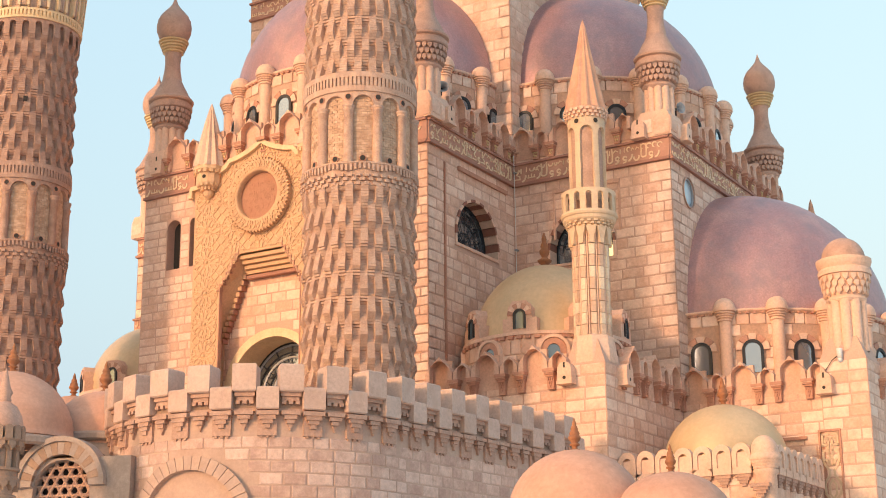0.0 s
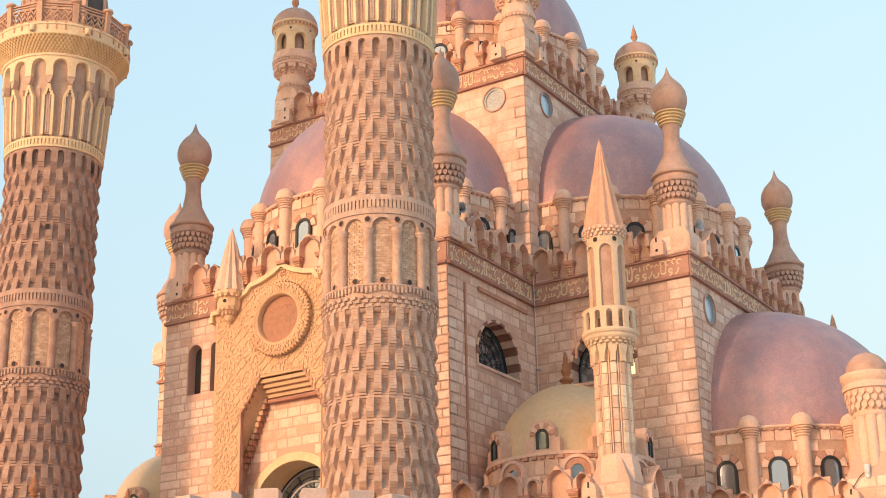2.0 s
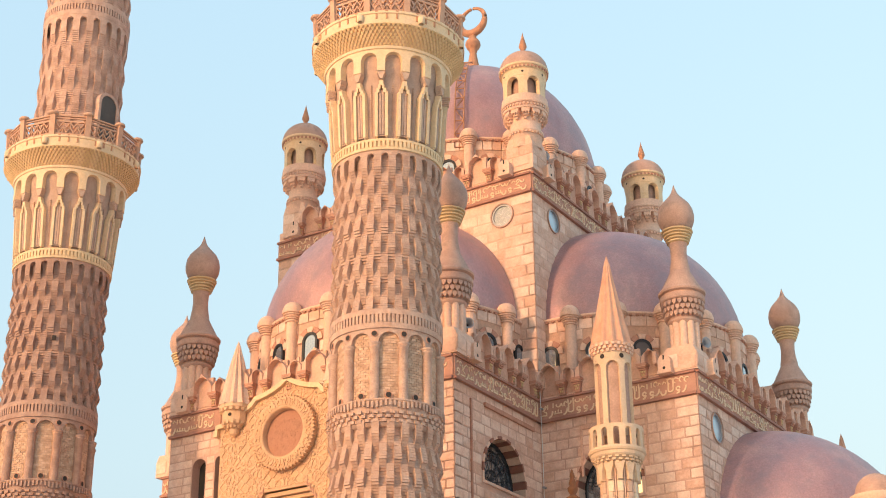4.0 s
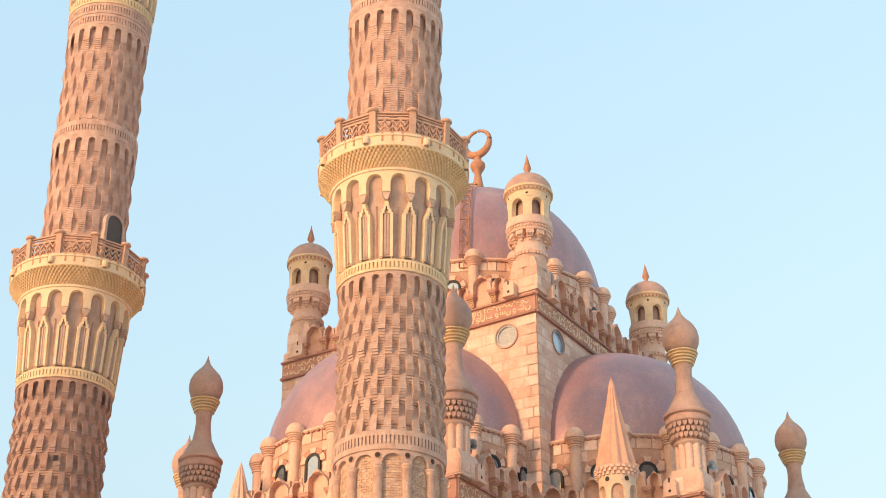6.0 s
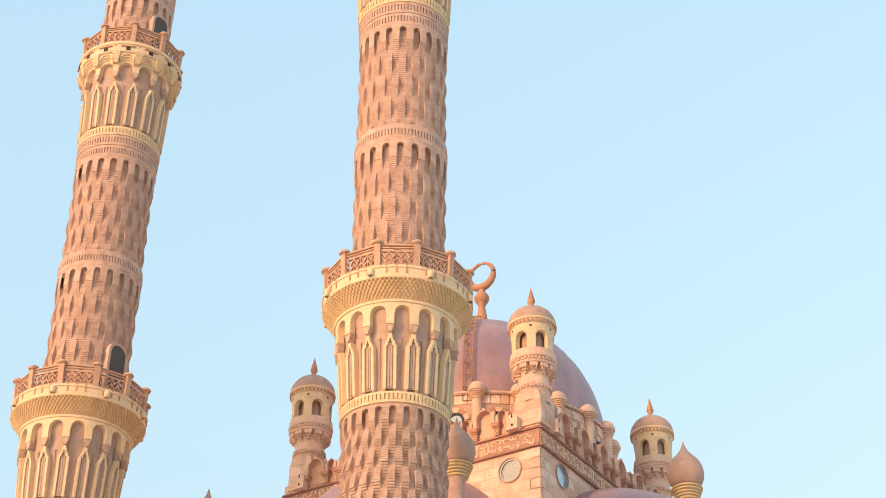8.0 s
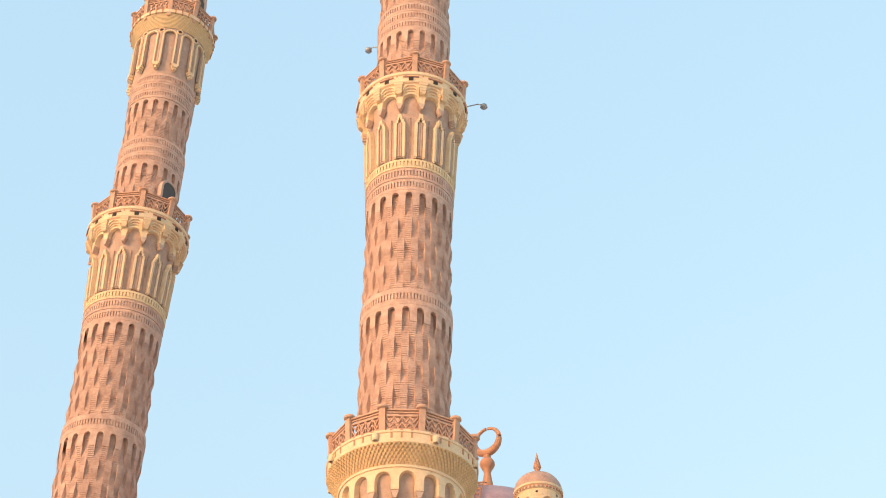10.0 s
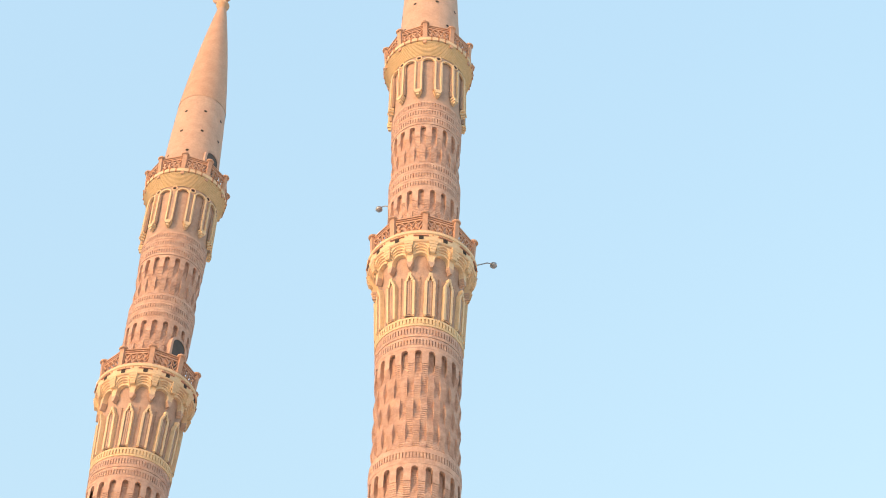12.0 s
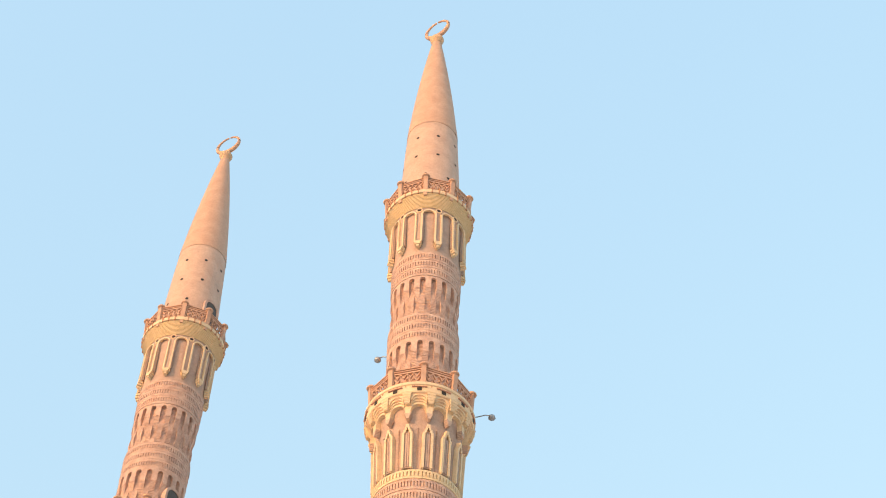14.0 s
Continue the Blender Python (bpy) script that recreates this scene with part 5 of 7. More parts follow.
part("parapet", Geo().box(L, R, V1, V1 + 0.5, TBAND0, TBAND1 + 0.44).box(R - 0.5, R, V1 + 0.5, V2, TBAND0, TBAND1 + 0.44).box(L, L + 0.5, V1 + 0.5, V2, TBAND0, TBAND1 + 0.44), PLAIN, tower)
inscription(tower, 2 * HALF, TBAND0, TBAND1, 28, face_b(L, V1))
inscription(tower, V2 - V1, TBAND0, TBAND1, 29, face_a(R, V1))
cresting(tower, 2 * HALF - 2.4, TBAND1 + 0.42, face_b(L + 1.2, V1))
cresting(tower, V2 - V1 - 2.4, TBAND1 + 0.42, face_a(R, V1 + 1.2))
for m in (face_b(L + 1.0, V1 - 0.16) @ pose(0, 0, TBAND1 + 0.05), face_b(R - 1.0, V1 - 0.16) @ pose(0, 0, TBAND1 + 0.05), face_a(R + 0.16, V1 + 0.95) @ pose(0, 0, TBAND1 + 0.05)):
    scroll(tower, m)
roof(tower, L, R, V1, V2, TBAND1)

def corner_pier(parent, u, v, z1, w, seed):
    """A square stone pier at a block's corner, rising through the cresting with a chamfered head."""
    c = w / 2
    pier = Geo().box(u - w + 0.05, u + 0.05, v - 0.05, v + w - 0.05, 3.0, z1)
    cu, cv, e = u - c + 0.05, v + c - 0.05, c - 0.3
    base = [(cu + a * c, cv + b * c, z1) for a, b in ((-1, -1), (1, -1), (1, 1), (-1, 1))]
    head = [(cu + a * e, cv + b * c * 0.98, z1 + 0.75) for a, b in ((-1, -0.75), (1, -0.75), (1, 0.75), (-1, 0.75))]
    pier.add(base + head, [(0, 1, 5, 4), (1, 2, 6, 5), (2, 3, 7, 6), (3, 0, 4, 7), (4, 5, 6, 7)])
    p = part("corner_pier", pier, MORTAR, parent)
    for m, k in ((face_b(u - w + 0.05, v - 0.052), 0), (face_a(u + 0.052, v - 0.05), 1)):
        f = part("pier_face", Geo().box(0, w, 0.0, 0.04, 3.0, z1), MORTAR, p, m=m)
        stone_face(f, w, 3.6, z1, seed=seed + k, singles=60)


# lower blocks in the corners
LOW = 10.42
low = thing("lower_block", "low pink sandstone block with trefoil cresting", "mosque building")
wall(low, face_b(R, V0), HALF, 0, LOW, [], seed=31, zs=4.0)
wall(low, face_a(FAR, V0), V1 - V0, 0, LOW, [], seed=32, zs=4.0)
cresting(low, HALF - 1.1, LOW + 0.15, face_b(R, V0), n=3, short=False)
cresting(low, V1 - V0 - 1.1, LOW + 0.15, face_a(FAR, V0 + 1.1), n=3, short=False)
scroll(low, face_b(FAR - 1.15, V0 - 0.16) @ pose(0, 0, LOW - 0.2))
scroll(low, face_a(FAR + 0.16, V0 + 1.0) @ pose(0, 0, LOW - 0.2))
corner_pier(low, FAR, V0, 10.75, 1.35, 61)
roof(low, R, FAR, V0, V1, LOW)

low2 = thing("lower_block", "low pink sandstone block beneath the great mauve dome", "mosque building")
FAR2 = FAR + HALF
wall(low2, face_b(FAR, V1), HALF, 0, LOW, [], seed=33, zs=4.0)
wall(low2, face_a(FAR2, V1), V2 - V1, 0, LOW, [], seed=34, zs=4.0)
cresting(low2, HALF - 1.2, LOW + 0.15, face_b(FAR, V1), n=3, short=False)
cresting(low2, V2 - V1 - 1.2, LOW + 0.15, face_a(FAR2, V1 + 1.2), short=False)
scroll(low2, face_b(FAR2 - 1.25, V1 - 0.16) @ pose(0, 0, LOW - 0.2))
corner_pier(low2, FAR2, V1, 11.2, 1.5, 62)
roof(low2, FAR, FAR2, V1, V2, LOW)

low3 = thing("lower_block", "low pink sandstone block at the far corner", "mosque building")
wall(low3, face_b(L - HALF, V0), HALF, 0, LOW, [], seed=35, stones=False)
wall(low3, face_left(L - HALF, V1), V1 - V0, 0, LOW, [], stones=False)
roof(low3, L - HALF, L, V0, V1, LOW)

# ---- great domes ----
def mauve_dome(m, r, h, z0, zd, a0, a1, bays, label, sill=1.1, phase=0.0):
    top = thing("dome", label, "dome", m, group="mauve domes")
    part("shell", dome_shell(r, h, a0, a1), MAUVE, top, "weathered mauve metal shell", m=pose(0, 0, zd))
    drum(top, r + 0.12, z0, zd, a0, a1, bays, sill=sill, phase=phase)
    return top


front_dome = mauve_dome(pose(UC, V1, 0), 5.3, 5.3, 19.5, 22.9, 180, 360, 10, "weathered mauve half dome against the tower front", 1.32, 7.0)
side_dome = mauve_dome(pose(R, UC * 0 + (V1 + V2) / 2, 0), 5.35, 5.25, 19.5, 23.0, -90, 90, 10, "weathered mauve half dome against the tower side", 1.32, -7.0)
low_dome = mauve_dome(pose(FAR, (V1 + V2) / 2, 0), 5.25, 5.35, 9.9, 13.5, -90, 90, 10, "weathered mauve half dome low beside the wing", 1.45, -4.0)
top_dome = mauve_dome(pose(UC, (V1 + V2) / 2, 0), 5.4, 5.95, 28.9, 32.05, 0, 360, 20, "weathered mauve crowning dome with a crescent", 1.1, -8.0)
part("finial", Geo().lathe([(0.55, 37.9), (0.42, 38.05), (0.36, 38.3), (0.2, 39.2), (0.15, 39.5), (0.2, 39.56), (0.14, 39.62), (0.28, 39.72), (0.36, 39.9), (0.34, 40.05), (0.24, 40.2), (0.13, 40.28), (0.18, 40.36), (0.1, 40.44), (0.1, 40.62)], 20), TERRA, top_dome)
part("crescent", crescent(0.66, 0.16), TERRA, top_dome, "upright terracotta crescent", m=pose(0, 0, 40.56))

# ---- ochre domes over the corner blocks ----
def ochre_dome(m, r, h, zd, z0, label, n=8):
    top = thing("dome", label, "dome", m, group="matt gold domes")
    part("shell", dome_shell(r, h, 0, 360, 40, 14), OCHRE, top, "matt gold shell", m=pose(0, 0, zd))
    part("drum", Geo().lathe([(r + 0.25, z0), (r + 0.25, zd - 0.1), (r + 0.32, zd - 0.08), (r + 0.32, zd + 0.02), (r - 0.1, zd + 0.08)], 48, smooth=False), PLAIN, top, "low round stone drum")
    part("bead", dentils(60, r + 0.3, zd - 0.2, zd - 0.1, 0.05), ROSE, top, kind="stuff")
    stone_ring(top, r + 0.26, z0 + 0.5, zd - 0.22, 0, 360, n, 360 / n, 0.3, 0.6)
    o = Opening("arch", 0, 0.36, 0.12, 0.78)
    for i in range(n):
        gm = ring_place(i, n, r + 0.12, zd - 0.02)
        gm = gm @ Matrix.Diagonal((0.9, 1, 0.88, 1))
        gable = part("dormer", Geo().prism([(-0.62, 0), (0.62, 0), (0.62, 0.55), (0.45, 0.55), (0.42, 0.95), (0.25, 1.18), (-0.25, 1.18), (-0.42, 0.95), (-0.45, 0.55), (-0.62, 0.55)], -0.12, 0.8), MERLON, top, "stepped stone dormer", m=gm)
        w = part("window", Geo().strip(o.outline(-0.04), o.outline(0.05), -0.17, -0.1), IRON, gable, m=pose(0, 0, 0.05))
        part("pane", Geo().prism(list(reversed(o.outline(-0.03))), -0.135, -0.12), DORMERGLASS, w)
        for k in range(7):
            b = [180 - 180 * (k + q) / 7 for q in (0.03, 0.5, 0.97)]
            geo = Geo().strip([(0.24 * math.cos(radians(x)), 0.6 + 0.24 * math.sin(radians(x))) for x in b], [(0.44 * math.cos(radians(x)), 0.6 + 0.44 * math.sin(radians(x))) for x in b], -0.16, -0.08)
            part("voussoir", geo, (ROSE, PLAIN)[k % 2], w)
        a2 = Opening("arch", 0, 0.5, 0, 0.62)
        w = part("window", Geo().strip(a2.outline(-0.05), a2.outline(0.14), -0.08, 0.08), ROSE, top, m=ring_place(i + 0.5, n, r + 0.27, zd - 0.98))
        part("pane", Geo().prism(list(reversed(a2.outline(-0.04))), -0.03, 0.0), DORMERGLASS, w)
        part("hood", Geo().strip(a2.outline(0.15), a2.outline(0.25), -0.12, 0.08), PLAIN, w)
    p = [(0.5, 0), (0.3, 0.12), (0.16, 0.2), (0.3, 0.3), (0.34, 0.38), (0.2, 0.46), (0.12, 0.55), (0.22, 0.7), (0.24, 0.85), (0.15, 0.95), (0.18, 1.05), (0.10, 1.3), (0.12, 1.4), (0.04, 1.7), (0, 1.75)]
    part("finial", Geo().lathe([(q * 0.72, zd + h - 0.06 + z * 0.72) for q, z in p], 16), CARVED, top, "stepped terracotta finial")
    return top


ochre_dome(pose(R + 2.70, (V0 + V1) / 2, 0, 0, 0, 9), 2.42, 2.75, 12.05, 9.9, "matt gold dome with stone dormers on a round drum")
ochre_dome(pose(L - 1.9, (V0 + V1) / 2, 0, 0, 0, 8), 2.42, 2.75, 12.05, 9.9, "matt gold dome beyond the entrance block")

# ---- corner finials and turrets ----
FZ = 20.3
for (u, v) in ((L + 0.58, V0 + 0.5), (R - 0.4, V0 + 0.5), (FAR - 0.5, V1 + 0.5), (FAR - 0.75, V2 - 0.2), (LW + 0.28, V1 + 0.5)):
    bulb_finial(pose(u, v, FZ), "stone corner finial with gilt rings and onion bulb")
for (u, v) in ((R - 0.45, V1 + 0.5), (L + 0.8, V1 + 0.5), (R - 0.5, V2 - 0.5)):
    cupola(pose(u, v, 29.75) @ Matrix.Diagonal((1.07, 1.07, 1.045, 1)), "round stone corner turret with cream lantern and low dome")

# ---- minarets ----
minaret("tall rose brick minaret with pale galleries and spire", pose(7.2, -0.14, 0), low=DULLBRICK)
# the darker brick below this minaret's first gallery stands in for shade
minaret("tall rose brick minaret farther along the entrance front", pose(-7.2, 0.14, 0, 0, 0, 8), doors=((28.5, 1.62, 80), (45.05, 1.48, 80), (57.7, 1.42, 80)), low=SHADEBRICK)


# ---- golden portal on the entrance front ----
portal = thing("portal", "golden carved stone portal with strapwork, medallion and stepped opening", "portal", pose(-0.25, V0, 0))


def outline_strip(parent, pts, w, y0, y1, mat, name="moulding", label=""):
    """A moulding that follows a line of (x, z) points at even width."""
    inner, outer = [], []
    for i, p in enumerate(pts):
        a = Vector(pts[max(0, i - 1)])
        b = Vector(pts[min(len(pts) - 1, i + 1)])
        d = (b - a).normalized()
        nrm = Vector((-d.y, d.x))
        inner.append(tuple(Vector(p)))
        outer.append(tuple(Vector(p) + nrm * w))
    return part(name, Geo().strip(inner, outer, y0, y1), mat, parent, label)


cap_half = [(-3.05, 18.45), (-3.05, 18.72), (-2.55, 18.76), (-2.2, 18.9), (-2.05, 19.12), (-1.75, 19.18), (-1.5, 19.3), (-1.35, 19.48), (-1.0, 19.54), (-0.6, 19.66), (-0.25, 19.82), (0.0, 19.98)]
cap = cap_half + [(-x, z) for x, z in reversed(cap_half[:-1])]
# the flat golden field, left and right of the opening and above it
field = Geo()
for s in (-1, 1):
    field.box(min(s * 1.75, s * 3.0), max(s * 1.75, s * 3.0), -0.10, 0.02, 9.0, 14.9)
for k in range(7):
    xo = 0.95 + 0.13 * k
    for s in (-1, 1):
        xa = xo
        xb = xo + 0.13 if k < 6 else 1.75
        field.box(min(s * xa, s * xb), max(s * xa, s * xb), -0.10, 0.02, 16.1 - 0.2 * k, 18.5)
for s in (-1, 1):
    field.box(min(s * 1.75, s * 3.0), max(s * 1.75, s * 3.0), -0.10, 0.02, 14.9, 18.5)
field.box(-0.95, 0.95, -0.10, 0.02, 16.1, 18.5)
field_ob = part("carved_field", weld(field), GOLDEN, portal, "golden stone field carved with star strapwork")
tymp = Geo()
n = len(cap)
tymp.strip([(x, 18.45) for x, z in cap], cap, -0.10, 0.02)
part("carved_field", tymp, GOLDEN, portal)
outline_strip(portal, list(reversed(cap)), -0.17, -0.26, 0.02, CREAM, "cap_moulding", "pale stepped moulding over the portal")


CREAMGOLD = material("pale_golden_strapwork", [(0.65, 0.42, 0.255), (0.75, 0.515, 0.33)], scale=3, grain=20)


SIZE = 1.12


def rosette_bars(size):
    """Interlaced twelve-pointed star as straps (from, to, half width), with links to the next stars."""
    r = size * 0.5
    bars = []

    def at(k, q):
        return (q * r * math.cos(radians(15 * k)), q * r * math.sin(radians(15 * k)))

    for i in range(12):
        bars.append((at(2 * i, 1.0), at(2 * i + 1, 0.62), 0.019))
        bars.append((at(2 * i, 1.0), at(2 * i - 1, 0.62), 0.019))
        bars.append((at(2 * i + 1, 0.62), at(2 * i + 2, 0.26), 0.015))
        bars.append((at(2 * i + 1, 0.62), at(2 * i, 0.26), 0.015))
        bars.append((at(2 * i, 0.26), at(2 * i + 2, 0.26), 0.015))
        bars.append((at(2 * i + 1, 0.62), at(2 * i + 1, 1.12), 0.015))
        bars.append((at(2 * i, 1.0), at(2 * i + 2, 1.0), 0.015))
    for sx in (-1, 1):
        for sz in (-1, 1):
            c = (sx * size / 2, sz * size / 2)
            for k in (3, 9, 15, 21):
                p = at(k, 1.0)
                if p[0] * sx > 0 and p[1] * sz > 0:
                    bars.append((p, c, 0.019))
            bars.append(((sx * size / 2, sz * size * 0.18), (sx * size * 0.18, sz * size / 2), 0.015))
    return bars


def strap_mesh(bars, stud=True):
    geo = Geo()
    for p, q, w in bars:
        p, q = Vector(p), Vector(q)
        d = (q - p).normalized()
        nn = Vector((-d.y, d.x)) * w
        geo.prism([tuple(p - nn), tuple(q - nn), tuple(q + nn), tuple(p + nn)], -0.03, 0.01)
    if stud:
        geo.lathe([(0.06, 0.0), (0.055, 0.045), (0.0, 0.06)], 8, m=pose(0, 0, 0, 90))
    return geo.mesh("rosette", CREAMGOLD)


def in_opening(x, z):
    return abs(x) < 1.82 and z < 16.16 - 0.2 * max(0, min(6, (abs(x) - 0.85) / 0.13))


def on_field(x, z):
    """Whether a point lies on the carved field, clear of the opening, the medallion and the cap."""
    if in_opening(x, z) or abs(x) > 2.99 or math.hypot(x, z - 18.05) < 1.28:
        return False
    top = 18.45
    for (xa, za), (xb, zb) in zip(cap_half, cap_half[1:]):
        if xa <= -abs(x) <= xb and xb > xa:
            top = za + (zb - za) * (-abs(x) - xa) / (xb - xa)
    return z < top - 0.02


BARS = rosette_bars(SIZE)
ROS = strap_mesh(BARS)
for i in range(-2, 3):
    for j in range(10):
        x, z = i * 1.19, 19.36 - SIZE * j
        kept = []
        for p, q, w in BARS:
            p, q = Vector(p), Vector(q)
            for k in range(4):
                a, b = p.lerp(q, k / 4), p.lerp(q, (k + 1) / 4)
                if on_field(x + a.x, z + a.y) and on_field(x + b.x, z + b.y):
                    kept.append((a, b, w))
        if kept:
            me = ROS if len(kept) == 4 * len(BARS) else strap_mesh(kept, on_field(x, z))
            part("rosette", me, None, field_ob, m=pose(x, -0.10, z))
# medallion
med = part("medallion", Geo().lathe([(0.86, 0.0), (0.86, 0.26), (0.91, 0.32), (1.0, 0.29), (1.2, 0.27), (1.27, 0.29), (1.31, 0.22), (1.31, 0.0)], 56, m=pose(0, -0.1, 18.05, 90)), GOLDEN, portal, "carved round medallion frame")
beads = Geo()
for i in range(20):                                     # pointed leaves, tendrils between them and a toothed rim
    m = pose(0, -0.385, 18.05, 0, 18 * i, 0)
    beads.prism([(0.95, -0.07), (1.03, -0.115), (1.13, -0.07), (1.21, 0.0), (1.13, 0.07), (1.03, 0.115), (0.95, 0.07)], -0.035, 0.02, m=m)
    beads.prism([(0.97, -0.012), (1.18, 0.0), (0.97, 0.012)], -0.06, -0.03, m=m)
    m = pose(0, -0.385, 18.05, 0, 18 * i + 9, 0)
    for c in (-0.075, 0.075):
        beads.prism([(1.12, c - 0.03), (1.19, c - 0.045), (1.25, c), (1.19, c + 0.045), (1.12, c + 0.03)], -0.03, 0.02, m=m)
    beads.prism([(0.97, 0.0), (1.04, -0.04), (1.10, 0.0), (1.04, 0.04)], -0.03, 0.02, m=m)
for i in range(60):
    beads.prism([(1.26, -0.045), (1.36, -0.02), (1.36, 0.02), (1.26, 0.045)], 0.02, 0.16, m=pose(0, -0.385, 18.05, 0, 6 * i, 0))
part("leaf_carving", beads, GOLDEN, med, kind="stuff")
part("disc", Geo().lathe([(0.0, 0.06), (0.87, 0.06)], 48, m=pose(0, -0.1, 18.05, 90)), DISC, med, "red stone disc with faint lettering")
for k in range(2):
    part("lettering", strokes(1.35, 0.62, 70 + k), DISC, med, "faint worn lettering", m=pose(-0.62, -0.163, 17.48 + 0.55 * k) @ Matrix.Diagonal((1, 0.18, 1, 1)))
# stepped edges, soffits and beams of the opening
for s in (-1, 1):
    steps = part("step_edge", Geo().box(min(s * 1.725, s * 1.765), max(s * 1.725, s * 1.765), -0.125, 0.02, 9.0, 14.92), BANDFIELD, portal)
    for k in range(7):
        xa = 0.95 + 0.13 * k
        z = 16.1 - 0.2 * k
        part("step", Geo().box(min(s * (xa - 0.02), s * (xa + 0.15)), max(s * (xa - 0.02), s * (xa + 0.15)), -0.14, 0.04, z - 0.035, z + 0.02), BANDFIELD, steps)
        part("step", Geo().box(min(s * (xa - 0.02), s * (xa + 0.02)), max(s * (xa - 0.02), s * (xa + 0.02)), -0.14, 0.04, z - 0.02, z + 0.19), BANDFIELD, steps)
    pts = [(s * 1.78, 0.0, 14.9), (s * 0.95, 0.0, 16.14), (s * 1.06, 0.55, 15.75), (s * 2.15, 0.55, 13.55), (s * 1.78, 0.0, 9.0), (s * 2.2, 0.55, 9.0), (s * 1.06, 0.8, 15.75), (s * 2.15, 0.8, 13.55), (s * 2.2, 0.8, 9.0)]
    part("soffit", Geo().add(pts, [(0, 1, 2, 3), (0, 3, 5, 4), (2, 6, 7, 3), (3, 7, 8, 5)]), GOLDEN, portal, "smooth golden sloping soffit")
    inner = part("step_edge", Geo().box(min(s * 2.09, s * 2.16), max(s * 2.09, s * 2.16), 0.50, 0.62, 12.6, 13.55), BANDFIELD, portal)
    for k in range(13):
        xa = 1.06 + 0.086 * k
        z = 15.75 - 0.2 * k
        part("step", Geo().box(min(s * (xa - 0.07), s * (xa + 0.11)), max(s * (xa - 0.07), s * (xa + 0.085)), 0.50, 0.75, z - 0.197, z - 0.04), GOLDEN, inner)
        part("step", Geo().box(min(s * (xa - 0.085), s * (xa - 0.05)), max(s * (xa - 0.085), s * (xa - 0.05)), 0.48, 0.75, z - 0.21, z - 0.03), BANDRED, inner)
for k in range(4):
    part("beam", Geo().box(-1.0, 1.0, 0.02 + 0.14 * k, 0.75, 15.93 - 0.15 * k, 16.06 - 0.15 * k), GOLDEN, portal, "golden ceiling beam")
part("beam", Geo().box(-1.05, 1.05, 0.5, 0.74, 15.33, 15.45), BANDRED, portal)
part("ceiling", Geo().box(-1.2, 1.2, 0.0, 0.9, 16.1, 16.2), GOLDEN, portal)
# back wall with a round arch
ao = Opening("arch", 2.5, 4.1, 9.0, 13.48)
bwall = part("back_wall", wall_skin(5.0, 9.0, 16.2, [ao], 0.3), MORTAR, portal, "pale stone wall inside the portal", m=pose(-2.5, 0.76, 0))
stone_face(bwall, 5.0, 9.0, 16.2, [ao], seed=41)
inn = Opening("arch", 2.5, 3.5, 9.0, 13.18)
part("arch", Geo().strip(inn.outline(0, 24), ao.outline(0, 24), -0.1, 1.1), CREAM, bwall, "deep pale round arch")
window(bwall, Opening("arch", 2.5, 3.54, 9.0, 13.18), 1.1, "scroll")
fan = Geo()
for q in (0.45, 0.72, 0.98):
    fan.lathe([(q * 1.7 - 0.05, -0.02), (q * 1.7, 0.03), (q * 1.7 + 0.05, -0.02)], 32, 0, 180, m=pose(2.5, 1.06, 11.43, 90))
part("tracery", fan, GREY, bwall)
# ribbed cones on brackets at the portal's shoulders
for s in (-1, 1):
    c = part("ribbed_cone", Geo().lathe([(0.60, 19.42), (0.56, 19.55), (0.42, 20.25), (0.24, 21.1), (0.07, 21.75), (0.0, 21.95)], 48, smooth=False, wave=lambda a, r: r * (1 + 0.09 * math.cos(12 * a))), PLAIN, portal, "ribbed stone cone", m=pose(s * 2.3, -0.2, 0))
    br = Geo().lathe([(0.0, 18.3), (0.16, 18.4), (0.2, 18.5), (0.2, 18.6), (0.42, 18.78), (0.46, 18.85), (0.46, 19.2), (0.6, 19.3), (0.6, 19.42), (0.3, 19.45)], 12, smooth=False)
    b = part("bracket", br, CREAMGOLD, c)
    cells = Geo()
    honeycomb(cells, 0.2, 0.45, 18.58, 18.85, 2, 14)
    honeycomb(cells, 0.46, 0.58, 19.18, 19.36, 1, 16)
    part("honeycomb", cells, CREAMGOLD, c, kind="stuff")
    part("drain_hole", EYELET, None, b, m=ring_place(0, 1, 0.465, 19.02, -75) @ pose(0, 0, 0, 90))

# ---- slender corner minaret ----
sm = thing("small_minaret", "slender fluted stone minaret with balcony and ribbed cone", "minaret", pose(FAR - 0.62, V0 + 0.62, 0) @ Matrix.Diagonal((0.97, 0.97, 1, 1)))
part("base", Geo().lathe([(0.74, 10.8), (0.74, 11.0), (0.66, 11.5), (0.66, 11.62), (0.6, 11.66)], 8, smooth=False, m=pose(0, 0, 0, 0, 0, 22.5)), PLAIN, sm)
part("shaft", Geo().lathe([(0.50, 11.5), (0.50, 15.1)], 24), BRICK, sm, "fluted stone shaft")
FLUTESTONE = material("cream_and_pink_flute_stone", [(0.59, 0.395, 0.285), (0.67, 0.485, 0.355), (0.76, 0.62, 0.46)], scale=3, grain=16, per_piece=0.5, stain=((0.52, 0.34, 0.25), 2.2, 0.56, 0.74), speck=0.3)
